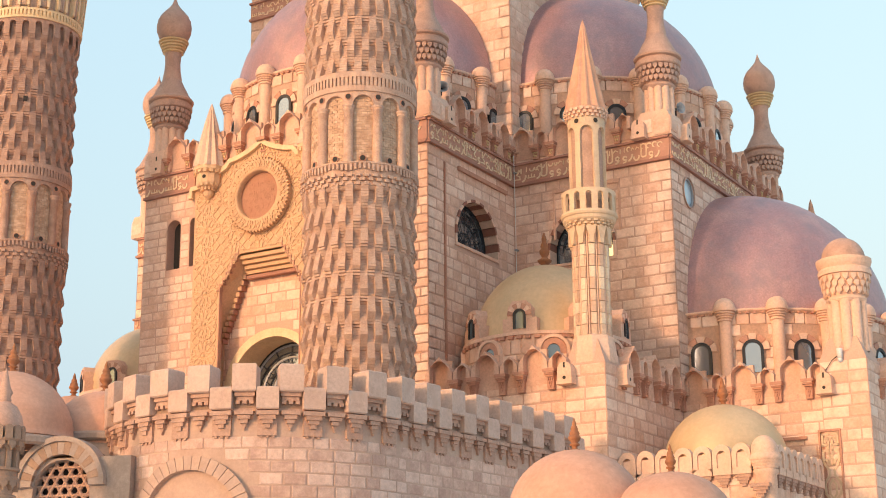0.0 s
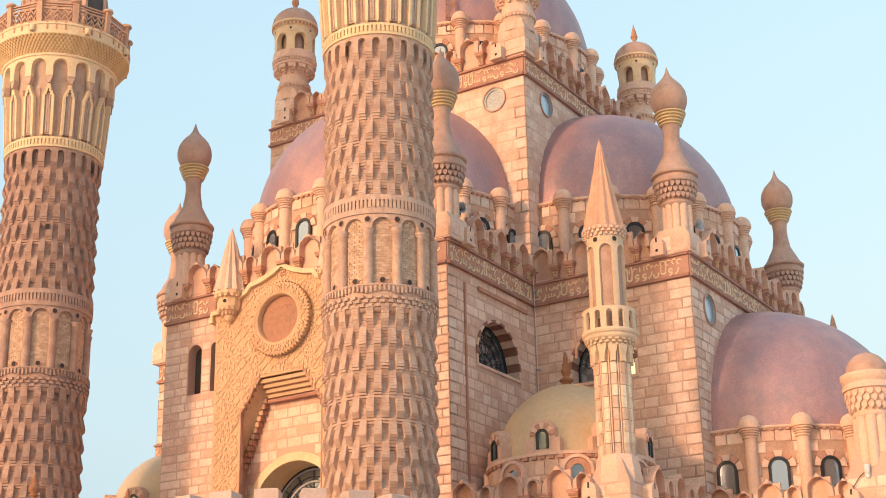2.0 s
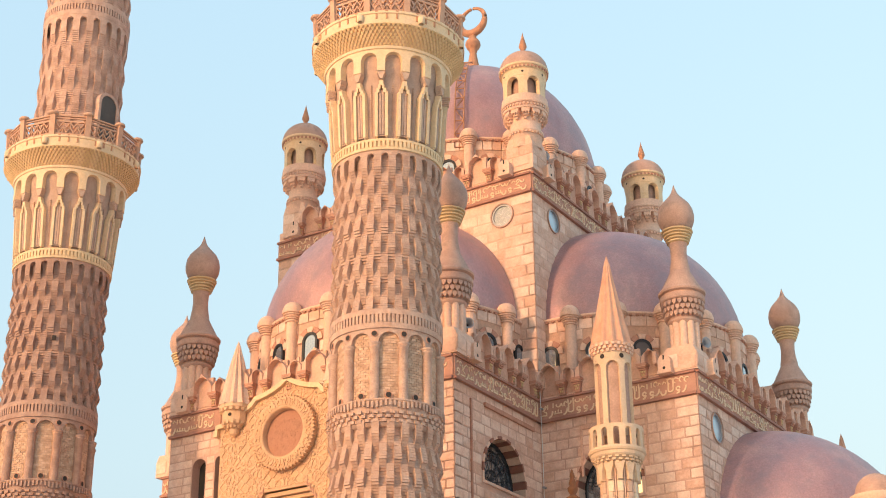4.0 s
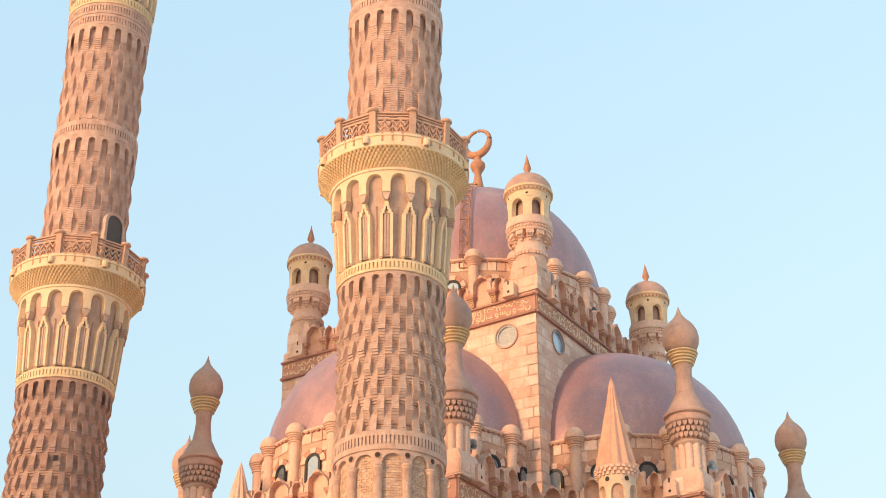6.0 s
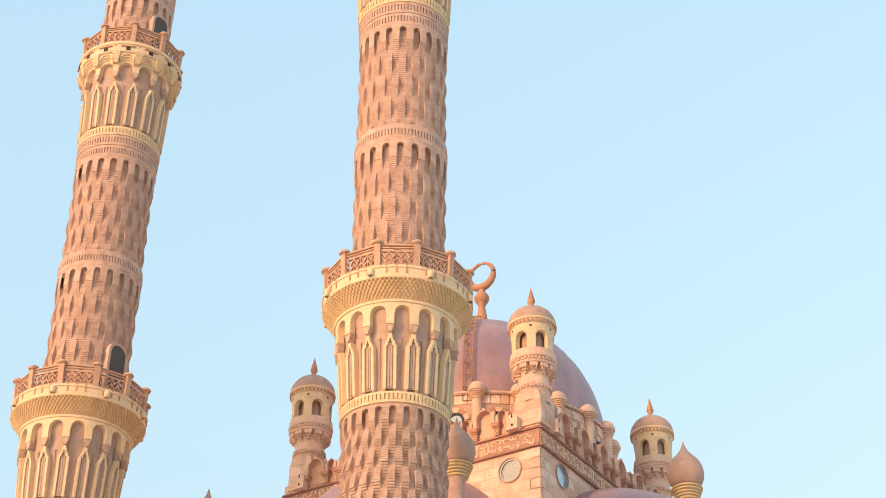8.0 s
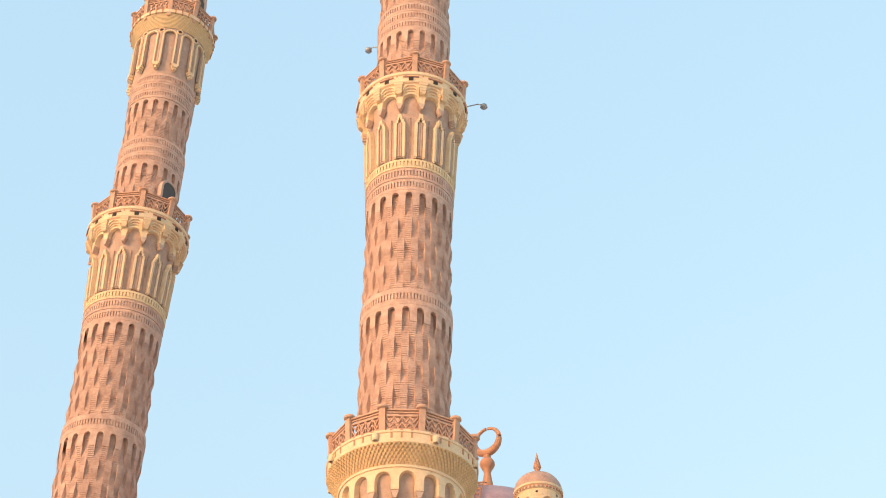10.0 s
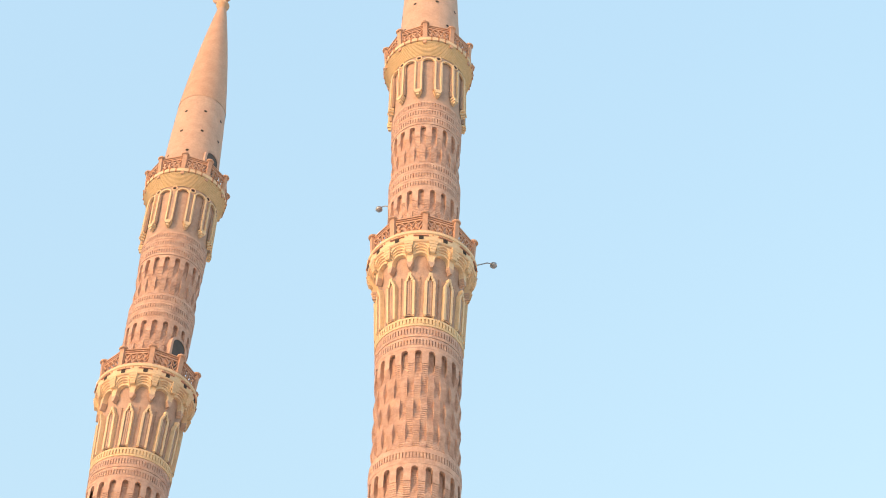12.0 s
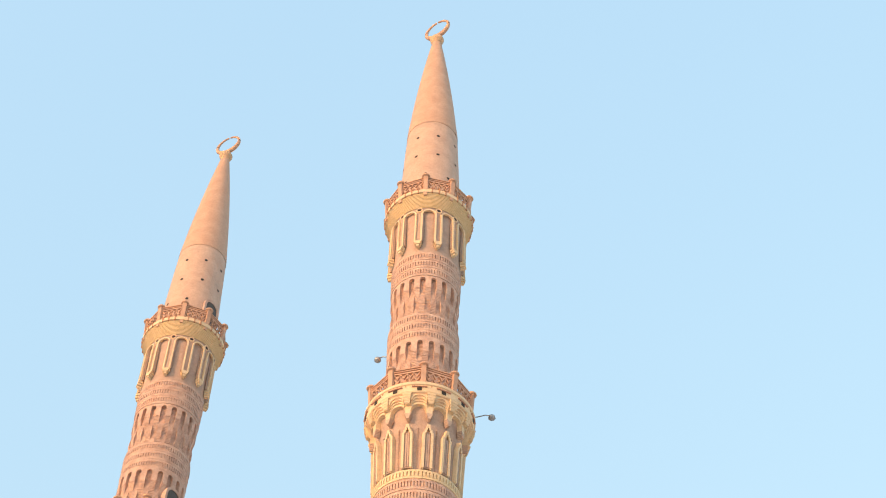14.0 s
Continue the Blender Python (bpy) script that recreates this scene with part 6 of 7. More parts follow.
flute = Geo().prism([(-0.098, 0.0), (0.098, 0.0), (0.098, 0.345), (-0.098, 0.345)], -0.055, 0.06).prism([(-0.07, 0.002), (0.07, 0.002), (0.07, 0.343), (-0.07, 0.343)], -0.08, -0.05).mesh("flute_stone", FLUTESTONE)
ribm = Geo().lathe([(0.026, 11.6), (0.026, 14.9)], 8).mesh("rib", PLAIN)
for i in range(12):
    part("rib", ribm, None, sm, m=ring_place(i + 0.5, 12, 0.545, 0))
    for k in range(9):
        part("flute_stone", flute, None, sm, m=ring_place(i, 12, 0.515, 11.62 + 0.36 * k))
cap_geo = Geo().lathe([(0.56, 14.9), (0.62, 15.04), (0.70, 15.16), (0.80, 15.24)], 32)
honeycomb(cap_geo, 0.62, 0.76, 15.0, 15.24, 3, 22)
part("stalactite_collar", cap_geo, PALESTONE, sm, kind="stuff")
for i in range(12):
    part("capital", Geo().prism([(-0.07, 14.5), (0.07, 14.5), (0.09, 14.75), (0.15, 14.95), (0.15, 15.03), (-0.15, 15.03), (-0.15, 14.95), (-0.09, 14.75)], -0.08, 0.12, m=ring_place(i, 12, 0.6, 0) @ pose(0, 0, 0)), PALESTONE, sm)
part("balcony_floor", Geo().lathe([(0.4, 15.2), (0.80, 15.22), (0.84, 15.27), (0.85, 15.36), (0.89, 15.39), (0.91, 15.45), (0.89, 15.52), (0.4, 15.54)], 40, smooth=False), PALESTONE, sm)
arcade_ring("parapet", sm, 14, 0.87, 15.52, 16.2, PALESTONE, 0.5, 0.1, 0.5, "cream parapet of small arches")
part("upper_shaft", Geo().lathe([(0.50, 15.5), (0.50, 18.7)], 32), CORBELROSE, sm)
arcade_ring("arcade", sm, 6, 0.60, 15.9, 18.42, PALESTONE, 0.70, 0.1, -64.6 / 60, "tall blind arches")
part("ring", Geo().lathe([(0.5, 18.4), (0.605, 18.4), (0.61, 18.64), (0.5, 18.66)], 32, smooth=False), PALESTONE, sm)
for i in range(6):
    part("roundel_hole", EYELET, None, sm, m=ring_place(i + 0.5, 6, 0.618, 18.47, -64.6) @ pose(0, 0, 0, 90) @ Matrix.Scale(1.15, 4))
cg = Geo().lathe([(0.58, 18.6), (0.66, 18.84), (0.72, 18.92)], 32)
honeycomb(cg, 0.61, 0.70, 18.6, 18.9, 3, 24)
part("corbel_ring", cg, PLAIN, sm, kind="stuff")
part("ribbed_cone", Geo().lathe([(0.68, 18.9), (0.63, 19.05), (0.43, 20.0), (0.21, 21.1), (0.08, 21.85), (0.0, 22.12)], 60, smooth=False, wave=lambda a, r: r * (1 + 0.07 * math.cos(12 * a))), CONE, sm, "ribbed salmon stone cone")

# its twin on the block behind the great dome
low4 = thing("lower_block", "low pink sandstone block behind the side wing", "mosque building")
wall(low4, face_a(FAR, V2), V1 - V0, 0, LOW, [], stones=False)
wall(low4, face_back(FAR, V1 + V2 - V0), HALF, 0, LOW, [], stones=False)
roof(low4, R, FAR, V2, V1 + V2 - V0, LOW)
part("corner_pier", Geo().box(FAR - 1.3, FAR + 0.05, V1 + V2 - V0 - 1.3, V1 + V2 - V0 + 0.05, 3.0, 10.82), PLAIN, low4)
copy_thing(sm, SITE @ pose(FAR - 0.62, V1 + V2 - V0 - 0.62, 0))

# ---- ball-capped corner turret on the low block ----
tt = thing("corner_turret", "thick stone turret with clustered shafts and ball cap", "turret", pose(FAR2 - 0.62, V1 + 0.62, 0) @ Matrix.Diagonal((0.93, 0.93, 1, 1)))
sh = Geo().lathe([(0.5, 11.4), (0.5, 13.3)], 16)
part("core", sh, PLAIN, tt)
fm2 = Geo().lathe([(0.19, 11.5), (0.19, 13.2)], 12).mesh("engaged_shaft", PLAIN)
for i in range(9):
    part("engaged_shaft", fm2, None, tt, m=pose(0.48 * math.cos(radians(40 * i)), 0.48 * math.sin(radians(40 * i)), 0))
cg = Geo().lathe([(0.6, 13.1), (0.68, 13.16), (0.68, 13.24), (0.62, 13.28), (0.82, 13.95), (0.86, 14.0)], 28)
collar = part("honeycomb_collar", cg, PLAIN, tt, "honeycomb collar of small stone cells")
cell_collar(collar, CELL_PALE, 0.68, 0.82, 13.34, 13.96, 3, 20)
part("ring", Geo().lathe([(0.7, 13.95), (0.90, 13.98), (0.90, 14.12), (0.84, 14.2), (0.90, 14.3), (0.94, 14.42), (0.94, 14.5), (0.72, 14.56)], 32, smooth=False), PLAIN, tt)
part("ball_cap", Geo().lathe([(0.74, 14.5)] + [(0.74 * math.cos(radians(9 * i)), 14.54 + 0.72 * math.sin(radians(9 * i))) for i in range(11)], 28), BULB, tt)

# ---- kiosk with a matt gold dome ----
KU, KV, KZ = FAR + 4.5, 5.6, 7.3
ki = thing("kiosk_block", "small stone block with tab cresting in front of the low block", "mosque building")
wall(ki, face_b(FAR, KV), 4.5, 0, KZ, [], seed=51, zs=5.0, singles=60)
wall(ki, face_a(KU, KV), V1 - KV, 0, KZ, [], seed=52, zs=5.0, singles=60)
roof(ki, FAR, KU, KV, V1, KZ)
tab_o = [(-0.33, 0)] + [(0.33 * math.cos(radians(180 - 15 * i)), 0.5 + 0.33 * math.sin(radians(180 - 15 * i))) for i in range(13)] + [(0.33, 0)]
tab_i = [(-0.17, 0.1)] + [(0.17 * math.cos(radians(180 - 15 * i)), 0.46 + 0.17 * math.sin(radians(180 - 15 * i))) for i in range(13)] + [(0.17, 0.1)]
tg = Geo().strip(tab_i, tab_o, -0.2, 0.05)
tg.box(-0.3, 0.3, -0.145, 0.05, 0.0, 0.55)
tg.box(-0.33, 0.33, -0.2, 0.05, -0.12, 0.1)
tab = tg.mesh("merlon", PLAIN)
vc = Geo()
for k in range(4):
    vc.box(-0.28 + 0.065 * k, 0.28 - 0.065 * k, -0.16 + 0.03 * k, 0.05, -0.22 - 0.09 * k, -0.12 - 0.09 * k)
vcm = vc.mesh("corbel", CORBELROSE)
slot = Geo().box(-0.05, 0.05, -0.13, 0.05, -0.1, 0.32).mesh("slot", DARK)
for i in range(7):
    for mm in (face_b(FAR + 0.35 + 0.585 * i, KV), face_a(KU, KV + 0.85 + 0.585 * i)):
        mm = mm @ Matrix.Diagonal((0.84, 1, 0.92, 1))
        part("merlon", tab, None, ki, m=mm @ pose(0, 0, (KZ + 0.02) / 0.92))
        part("corbel", vcm, None, ki, m=mm @ pose(0, 0, (KZ + 0.02) / 0.92))
        part("slot", slot, None, ki, m=mm @ pose(0.35, 0, (KZ + 0.05) / 0.92))
post = Geo().lathe([(0.36, 5.0), (0.36, 7.15), (0.42, 7.2), (0.42, 7.3)], 20)
for i in range(4):
    post.lathe([(0.38 + 0.04 * i, 7.3 + 0.08 * i), (0.42 + 0.04 * i, 7.34 + 0.08 * i), (0.42 + 0.04 * i, 7.38 + 0.08 * i)], 24)
post.lathe([(0.54, 7.62), (0.54, 7.7), (0.46, 7.74)] + [(0.46 * math.cos(radians(10 * i)), 7.78 + 0.50 * math.sin(radians(10 * i))) for i in range(10)], 24)
part("corner_post", post, PLAIN, ki, "round corner post with ball cap", m=pose(KU - 0.05, KV + 0.1, 0) @ Matrix.Diagonal((0.86, 0.86, 1, 1)))
part("corbel", vcm, None, ki, m=face_b(KU - 0.05, KV - 0.3) @ pose(0, 0, 7.0))
kd = thing("dome", "small matt gold dome with a carved spike", "dome", pose(FAR + 2.42, 8.05, 0), group="matt gold domes")
part("shell", dome_shell(1.85, 1.75, 0, 360, 40, 14), OCHRE, kd, m=pose(0, 0, 7.92))
part("drum", Geo().lathe([(1.9, 7.2), (1.9, 7.9), (1.8, 7.96)], 40, smooth=False), PLAIN, kd)
small_spike(kd, 9.62, 0.76)

# carved panel and ledge on the low block's wall
cpn = thing("carved_panel", "tall stone panel carved with an angular knot", "panel", pose(FAR + 4.5, V1 - 0.04, 0))
part("frame", Geo().strip([(0.03, 6.3), (0.03, 9.0), (0.62, 9.0), (0.62, 6.3)], [(-0.03, 6.3), (-0.03, 9.07), (0.68, 9.07), (0.68, 6.3)], -0.07, 0.1), ROSE, cpn)
part("field", Geo().box(0.02, 0.63, 0.005, 0.05, 6.3, 9.02), ROSE, cpn)
knot = Geo()


def strap(line, w=0.035):
    """A flat raised band along a line of (x, z) points."""
    for p, q in zip(line, line[1:]):
        p, q = Vector(p), Vector(q)
        d = (q - p).normalized()
        nn = Vector((-d.y, d.x)) * w
        p, q = p - d * w, q + d * w
        knot.prism([tuple(p - nn), tuple(q - nn), tuple(q + nn), tuple(p + nn)], -0.055, 0.01)


for s in (-1, 1):
    def side(*line):
        return [(0.325 + s * x, z) for x, z in line]
    strap(side((0.06, 8.58), (0.06, 8.78), (0.16, 8.78), (0.16, 8.68)))
    strap(side((0.0, 8.92), (0.24, 8.92), (0.24, 8.58), (0.06, 8.58), (0.06, 8.42)))
    strap(side((0.24, 8.42), (0.06, 8.42), (0.06, 8.3), (-0.06, 8.12), (-0.06, 7.98)))
    strap(side((0.24, 8.42), (0.24, 8.05), (0.08, 7.8), (0.08, 7.66), (0.24, 7.42), (0.24, 7.1)))
    strap(side((0.06, 7.98), (0.16, 8.14)))
    strap(side((0.24, 7.1), (0.07, 6.86), (-0.07, 6.66), (-0.24, 6.42)))
    strap(side((0.0, 7.52), (0.1, 7.36), (0.1, 7.08), (0.0, 6.95)), 0.028)
part("knot_relief", knot, PALESTONE, cpn)
part("ledge", Geo().box(2.9, 4.1, -0.12, 0.05, 8.82, 8.92), ROSE, low2, m=face_b(FAR, V1))

# ---- rounded forecourt wall ----
AC, AR = (7.4, -4.4), 4.05
S_LEFT, S_ARC = 7.0, math.pi * AR
END = (12.25, 3.6)
S_RIGHT = math.hypot(END[0] - AC[0] - AR, END[1] - AC[1])
TILT_R = math.degrees(math.atan2(END[1] - AC[1], END[0] - AC[0] - AR))


def along(s):
    """A pose on the wall's outer line, x along it and -y outward."""
    if s < S_LEFT:
        return pose(AC[0] - AR, AC[1] + S_LEFT - s, 0, 0, 0, -90)
    if s < S_LEFT + S_ARC:
        a = 180 + math.degrees((s - S_LEFT) / AR)
        return pose(AC[0], AC[1], 0, 0, 0, a + 90) @ pose(0, -AR, 0)
    q = s - S_LEFT - S_ARC
    return pose(AC[0] + AR, AC[1], 0, 0, 0, TILT_R) @ pose(q, 0, 0)


def bent(geo):
    """Bends a flat build, x along the wall, round the forecourt's line."""
    geo.v = [tuple(along(x) @ Vector((0, y, z))) for x, y, z in geo.v]
    return geo


fc = thing("forecourt_wall", "rounded pink sandstone forecourt wall with stepped battlements", "wall")
S_END = S_LEFT + S_ARC + S_RIGHT
CZ = 7.80
body = Geo()
k = 90
prof = [(0.0, 0.0), (0.0, CZ), (0.6, CZ), (0.6, 0.0)]
pts = [(S_END * i / k, y, z) for i in range(k + 1) for y, z in prof]
fs = [(4 * i + j, 4 * i + 4 + j, 4 * i + 5 + j, 4 * i + 1 + j) for i in range(k) for j in range(3)]
body.add(pts, fs)
VOUSSGREY = material("grey_brown_voussoir", [(0.40, 0.275, 0.22), (0.49, 0.35, 0.285)], scale=3, grain=16)
# sandstone copies for the forecourt, darkened and greyed for weaker sun low down
FORESTONE = material("shade_toned_forecourt_stone", [(0.455, 0.298, 0.242), (0.565, 0.388, 0.318), (0.655, 0.477, 0.402)], scale=2.6, grain=11, bump=0.35, per_piece=0.35, stain=((0.42, 0.28, 0.22), 1.5, 0.55, 0.72), speck=0.38)
FORERUBBLE = material("joined_forecourt_stone", [(0.455, 0.298, 0.242), (0.565, 0.388, 0.318), (0.655, 0.477, 0.402)], scale=2.6, grain=11, bump=0.35, per_piece=0.35, per_island=True, stain=((0.42, 0.28, 0.22), 1.5, 0.55, 0.72), speck=0.38)
FORESTONES = [unit_stone(k).mesh("stone", FORESTONE) for k in range(6)]
FOREJOINT = material("forecourt_rose_joint", [(0.44, 0.297, 0.233), (0.535, 0.377, 0.298)], scale=1.5, grain=14)
fw = part("wall", bent(body), FOREJOINT, fc, "squared sandstone wall, curved in plan")
part("string_course", bent(Geo().add([(S_END * i / k, y, z) for i in range(k + 1) for y, z in ((-0.05, CZ - 0.05), (-0.05, CZ + 0.02), (0.3, CZ + 0.02))], [(3 * i + j, 3 * i + 3 + j, 3 * i + 4 + j, 3 * i + 1 + j) for i in range(k) for j in range(2)])), CORBELROSE, fc)
# dark parapet stone stands for the shade between the battlement blocks
part("parapet", bent(Geo().add([(S_END * i / k, y, z) for i in range(k + 1) for y, z in ((0.0, CZ), (0.0, CZ + 0.48), (0.35, CZ + 0.48), (0.35, CZ))], [(4 * i + j, 4 * i + 4 + j, 4 * i + 5 + j, 4 * i + 1 + j) for i in range(k) for j in range(3)])), SHADETAN, fc)


def soft_box(x0, x1, y0, y1, z0, z1, c=0.03):
    geo = Geo()
    pts = []
    for z, q in ((z0, c), (z0 + c, 0), (z1 - c, 0), (z1, c)):
        pts += [(x0 + q, y0 + q, z), (x1 - q, y0 + q, z), (x1 - q, y1 - q, z), (x0 + q, y1 - q, z)]
    fs = [(3, 2, 1, 0), (12, 13, 14, 15)]
    for j in range(3):
        fs += [(4 * j + i, 4 * j + (i + 1) % 4, 4 * j + 4 + (i + 1) % 4, 4 * j + 4 + i) for i in range(4)]
    return geo.add(pts, fs)


PITCH = 1.06
hi = soft_box(-0.285, 0.285, -0.22, 0.36, 0.40, 1.06).mesh("battlement_block", BATTLE)
lo = soft_box(-0.265, 0.265, -0.20, 0.30, -0.02, 0.52).mesh("battlement_block", BATTLE)
und = Geo().box(-0.24, 0.24, -0.12, 0.1, 0.30, 0.40).box(-0.2, 0.2, -0.07, 0.1, 0.20, 0.30)
for q in (-0.16, 0.0, 0.16):
    und.box(q - 0.05, q + 0.05, -0.1, 0.1, 0.12, 0.2)
um = und.mesh("corbel", CORBELROSE)
big = Geo()
for q, w, z in ((0, 0.26, -0.05), (1, 0.19, -0.15), (2, 0.13, -0.25), (3, 0.07, -0.35)):
    big.box(-w, w, -0.19 + 0.025 * q, 0.05, z - 0.10, z)
big.box(-0.225, 0.225, -0.065, 0.05, -0.62, -0.16)
for q in (-0.14, 0.0, 0.14):
    big.box(q - 0.035, q + 0.035, -0.05, 0.05, -0.67, -0.60)
bgm = big.mesh("corbel", CORBELROSE)
sml = Geo()
for q, w, z in ((0, 0.22, -0.05), (1, 0.15, -0.15), (2, 0.09, -0.25)):
    sml.box(-w, w, -0.17 + 0.025 * q, 0.05, z - 0.09, z)
sml.prism([(0, -0.50), (0.06, -0.34), (-0.06, -0.34)], -0.07, 0.05)
slm = sml.mesh("corbel", CORBELROSE)
nb = int(S_END / PITCH)
for i in range(nb):
    s = PITCH * (i + 0.5)
    m = along(s) @ pose(0, 0, CZ)
    part("battlement_block", hi, None, fc, "raised battlement block", m=m)
    part("corbel", um, None, fc, m=m)
    part("corbel", slm, None, fc, m=m)
    m = along(s + PITCH / 2) @ pose(0, 0, CZ)
    part("battlement_block", lo, None, fc, m=m)
    part("corbel", bgm, None, fc, m=m)
# blind arch in the curved wall
ARCH_S = S_LEFT + AR * radians(100)
rnd = random.Random(77)
made = 0
course = 0.285
loose = Geo()
for row in range(11):
    zb = 7.18 - course * row
    za = zb - course
    s = S_LEFT + 0.5 + rnd.uniform(0, 0.5)
    while s < S_END - 0.3:
        w = rnd.uniform(0.36, 0.66)
        c, cz = s + w / 2, (za + zb) / 2
        if math.hypot(max(0, abs(c - ARCH_S) - w * 0.4), max(0, cz - 5.2)) > 1.62 or cz > 6.95:
            m = along(c) @ Matrix.LocRotScale((0, 0.011, cz), None, (w - 0.035, 0.04, course - 0.035))
            if made >= 300:
                me = STONES[rnd.randrange(6)]
                loose.add([v.co for v in me.vertices], [tuple(pl.vertices) for pl in me.polygons], m=m)
            if made < 300:
                part("stone", FORESTONES[rnd.randrange(6)], None, fw, m=m)
                made += 1
        s += w
if loose.v:
    part("stonework", loose, FORERUBBLE, fw, kind="stuff")
part("tympanum", bent(Geo().prism([(ARCH_S + x, 5.2 + z) for x, z in [(-1.24, -1.6)] + [(1.24, -1.6)] + arc(0, 0, 1.24, 0, 180, 16)], -0.005, 0.06)), FOREJOINT, fc)
for i in range(21):
    a0, a1 = 180 - 180 * i / 21 - 0.3, 180 - 180 * (i + 1) / 21 + 0.3
    geo = Geo().strip([(ARCH_S + 1.22 * math.cos(radians(a)), 5.2 + 1.22 * math.sin(radians(a))) for a in (a0, (a0 + a1) / 2, a1)],
                      [(ARCH_S + 1.55 * math.cos(radians(a)), 5.2 + 1.55 * math.sin(radians(a))) for a in (a0, (a0 + a1) / 2, a1)], -0.15, 0.1)
    part("voussoir", bent(geo), (VOUSSGREY, FOREJOINT)[i % 2], fc)
part("drain_hole", Geo().box(-0.12, 0.12, -0.03, 0.1, 5.45, 5.75), DARK, fc, m=along(ARCH_S + 0.05))
rnd = random.Random(78)
for row in range(3):
    for k in range(3):
        x = -0.72 + 0.72 * k
        if math.hypot(x, 0.25 + 0.4 * row) < 0.95 and not (k == 1 and row == 1):
            part("stone", FORESTONES[rnd.randrange(6)], None, fw, m=along(ARCH_S + x) @ Matrix.LocRotScale((0, -0.012, 5.3 + 0.4 * row), None, (0.66, 0.05, 0.36)))

# ---- pink plaster domes on the low roofs in front ----
def plaster_dome(u, v, z, r, h, label, spike=1.0, sink=0.0):
    d = thing("dome", label, "dome", pose(u, v, 0), group="pink plaster domes")
    part("shell", Geo().lathe([(r, z - h - sink)] + [(r * math.cos(radians(90 * i / 14)), z - h + h * math.sin(radians(90 * i / 14))) for i in range(15)], 48), PLASTER, d)
    part("ledge", Geo().lathe([(r - 0.1, z - h - 0.02), (r + 0.10, z - h - 0.04), (r + 0.13, z - h - 0.10), (r + 0.13, z - h - 0.22), (r + 0.04, z - h - 0.28)], 48, smooth=False), BAYPLASTER, d, "grey plaster ledge round the dome's foot")
    small_spike(d, z - 0.04, spike)
    return d


plaster_dome(19.02, -10.34, 5.77, 1.27, 1.2, "smooth pink plaster dome with rust-brown spike", 0.54, 0.55)
plaster_dome(20.86, -10.2, 5.24, 1.1, 0.9, "smaller pink plaster dome with rust-brown spike", 0.46, 0.35)
lr = thing("arcade_roof", "flat roof of a low stone arcade beneath pink domes", "arcade")
part("roof_slab", Geo().box(17.3, 22.4, -12.2, -8.6, 3.8, 4.05), PLAIN, lr)
part("wall", Geo().box(17.5, 22.2, -12.0, -8.8, 0.0, 3.8), STONEPLAIN, lr)

plaster_dome(2.65, -8.93, 9.25, 1.62, 1.75, "broad pink plaster dome beside the forecourt wall", 0.66)
plaster_dome(3.62, -6.6, 9.0, 1.35, 1.2, "pink plaster dome close behind the forecourt wall", 0.72, 0.6)
plaster_dome(-4.9, 0.9, 10.85, 1.6, 1.5, "distant pink plaster dome between minaret and wall", 0.7, 0.5)
bay = thing("lattice_bay", "weathered plaster bay with a lattice-filled round arch", "arcade", pose(4.68, -9.06, 0, 0, 0, 16))
bay_wall = Geo()
bo = Opening("arch", 2.6, 1.52, 3.0, 6.98)
part("wall", weld(wall_skin(4.4, 0.0, 6.9, [Opening("arch", 2.6, 1.52, 3.0, 6.86)], 0.5)), BAYPLASTER, bay, "weathered plaster, greyed and darkened for shade", m=pose(-2.6, 0, 0))
part("vault", Geo().lathe([(2.2, 5.4), (2.15, 6.6), (1.9, 7.3), (1.6, 7.7), (0.4, 7.9)], 40, m=pose(-0.6, 3.0, 0)), BAYPLASTER, bay)
part("roof_slab", Geo().box(-2.6, 1.8, 0.5, 4.5, 6.2, 6.9), BAYPLASTER, bay)
for i in range(17):
    a0, a1 = 180 - 180 * i / 17 - 0.2, 180 - 180 * (i + 1) / 17 + 0.2
    part("voussoir", Geo().strip([(0.76 * math.cos(radians(a)), 6.22 + 0.76 * math.sin(radians(a))) for a in (a0, (a0 + a1) / 2, a1)], [(1.07 * math.cos(radians(a)), 6.22 + 1.07 * math.sin(radians(a))) for a in (a0, (a0 + a1) / 2, a1)], -0.12, 0.3), (BAYPLASTER, SHADETAN)[i % 2], bay)
rim_i, rim_o = arc(0, 6.22, 1.075, 0, 180, 24), arc(0, 6.22, 1.2, 0, 180, 24)
part("hood_moulding", Geo().strip(rim_i, rim_o, -0.18, 0.3), BAYPLASTER, bay, "grey plaster hood over the arch")
part("backing", Geo().box(-0.9, 0.9, 0.34, 0.4, 3.0, 7.0), DARK, bay)
lat = Geo()
for i in range(-6, 7):
    for s in (-1, 1):
        x0 = i * 0.26
        pts = [(x0 + s * q, 5.0 + 1.73 * q) for q in (-1.6, 1.6)]
        steps = 40
        run = [(x0 + s * (-1.6 + 3.2 * k / steps), 5.0 + 1.73 * (-1.6 + 3.2 * k / steps)) for k in range(steps + 1)]
        run = [p for p in run if abs(p[0]) < 0.76 and 3.1 < p[1] < 6.22 + math.sqrt(max(0, 0.76 ** 2 - p[0] ** 2))]
        if len(run) > 1:
            lat.tube([(run[0][0], 0.2, run[0][1]), (run[-1][0], 0.2, run[-1][1])], 0.045, 4)
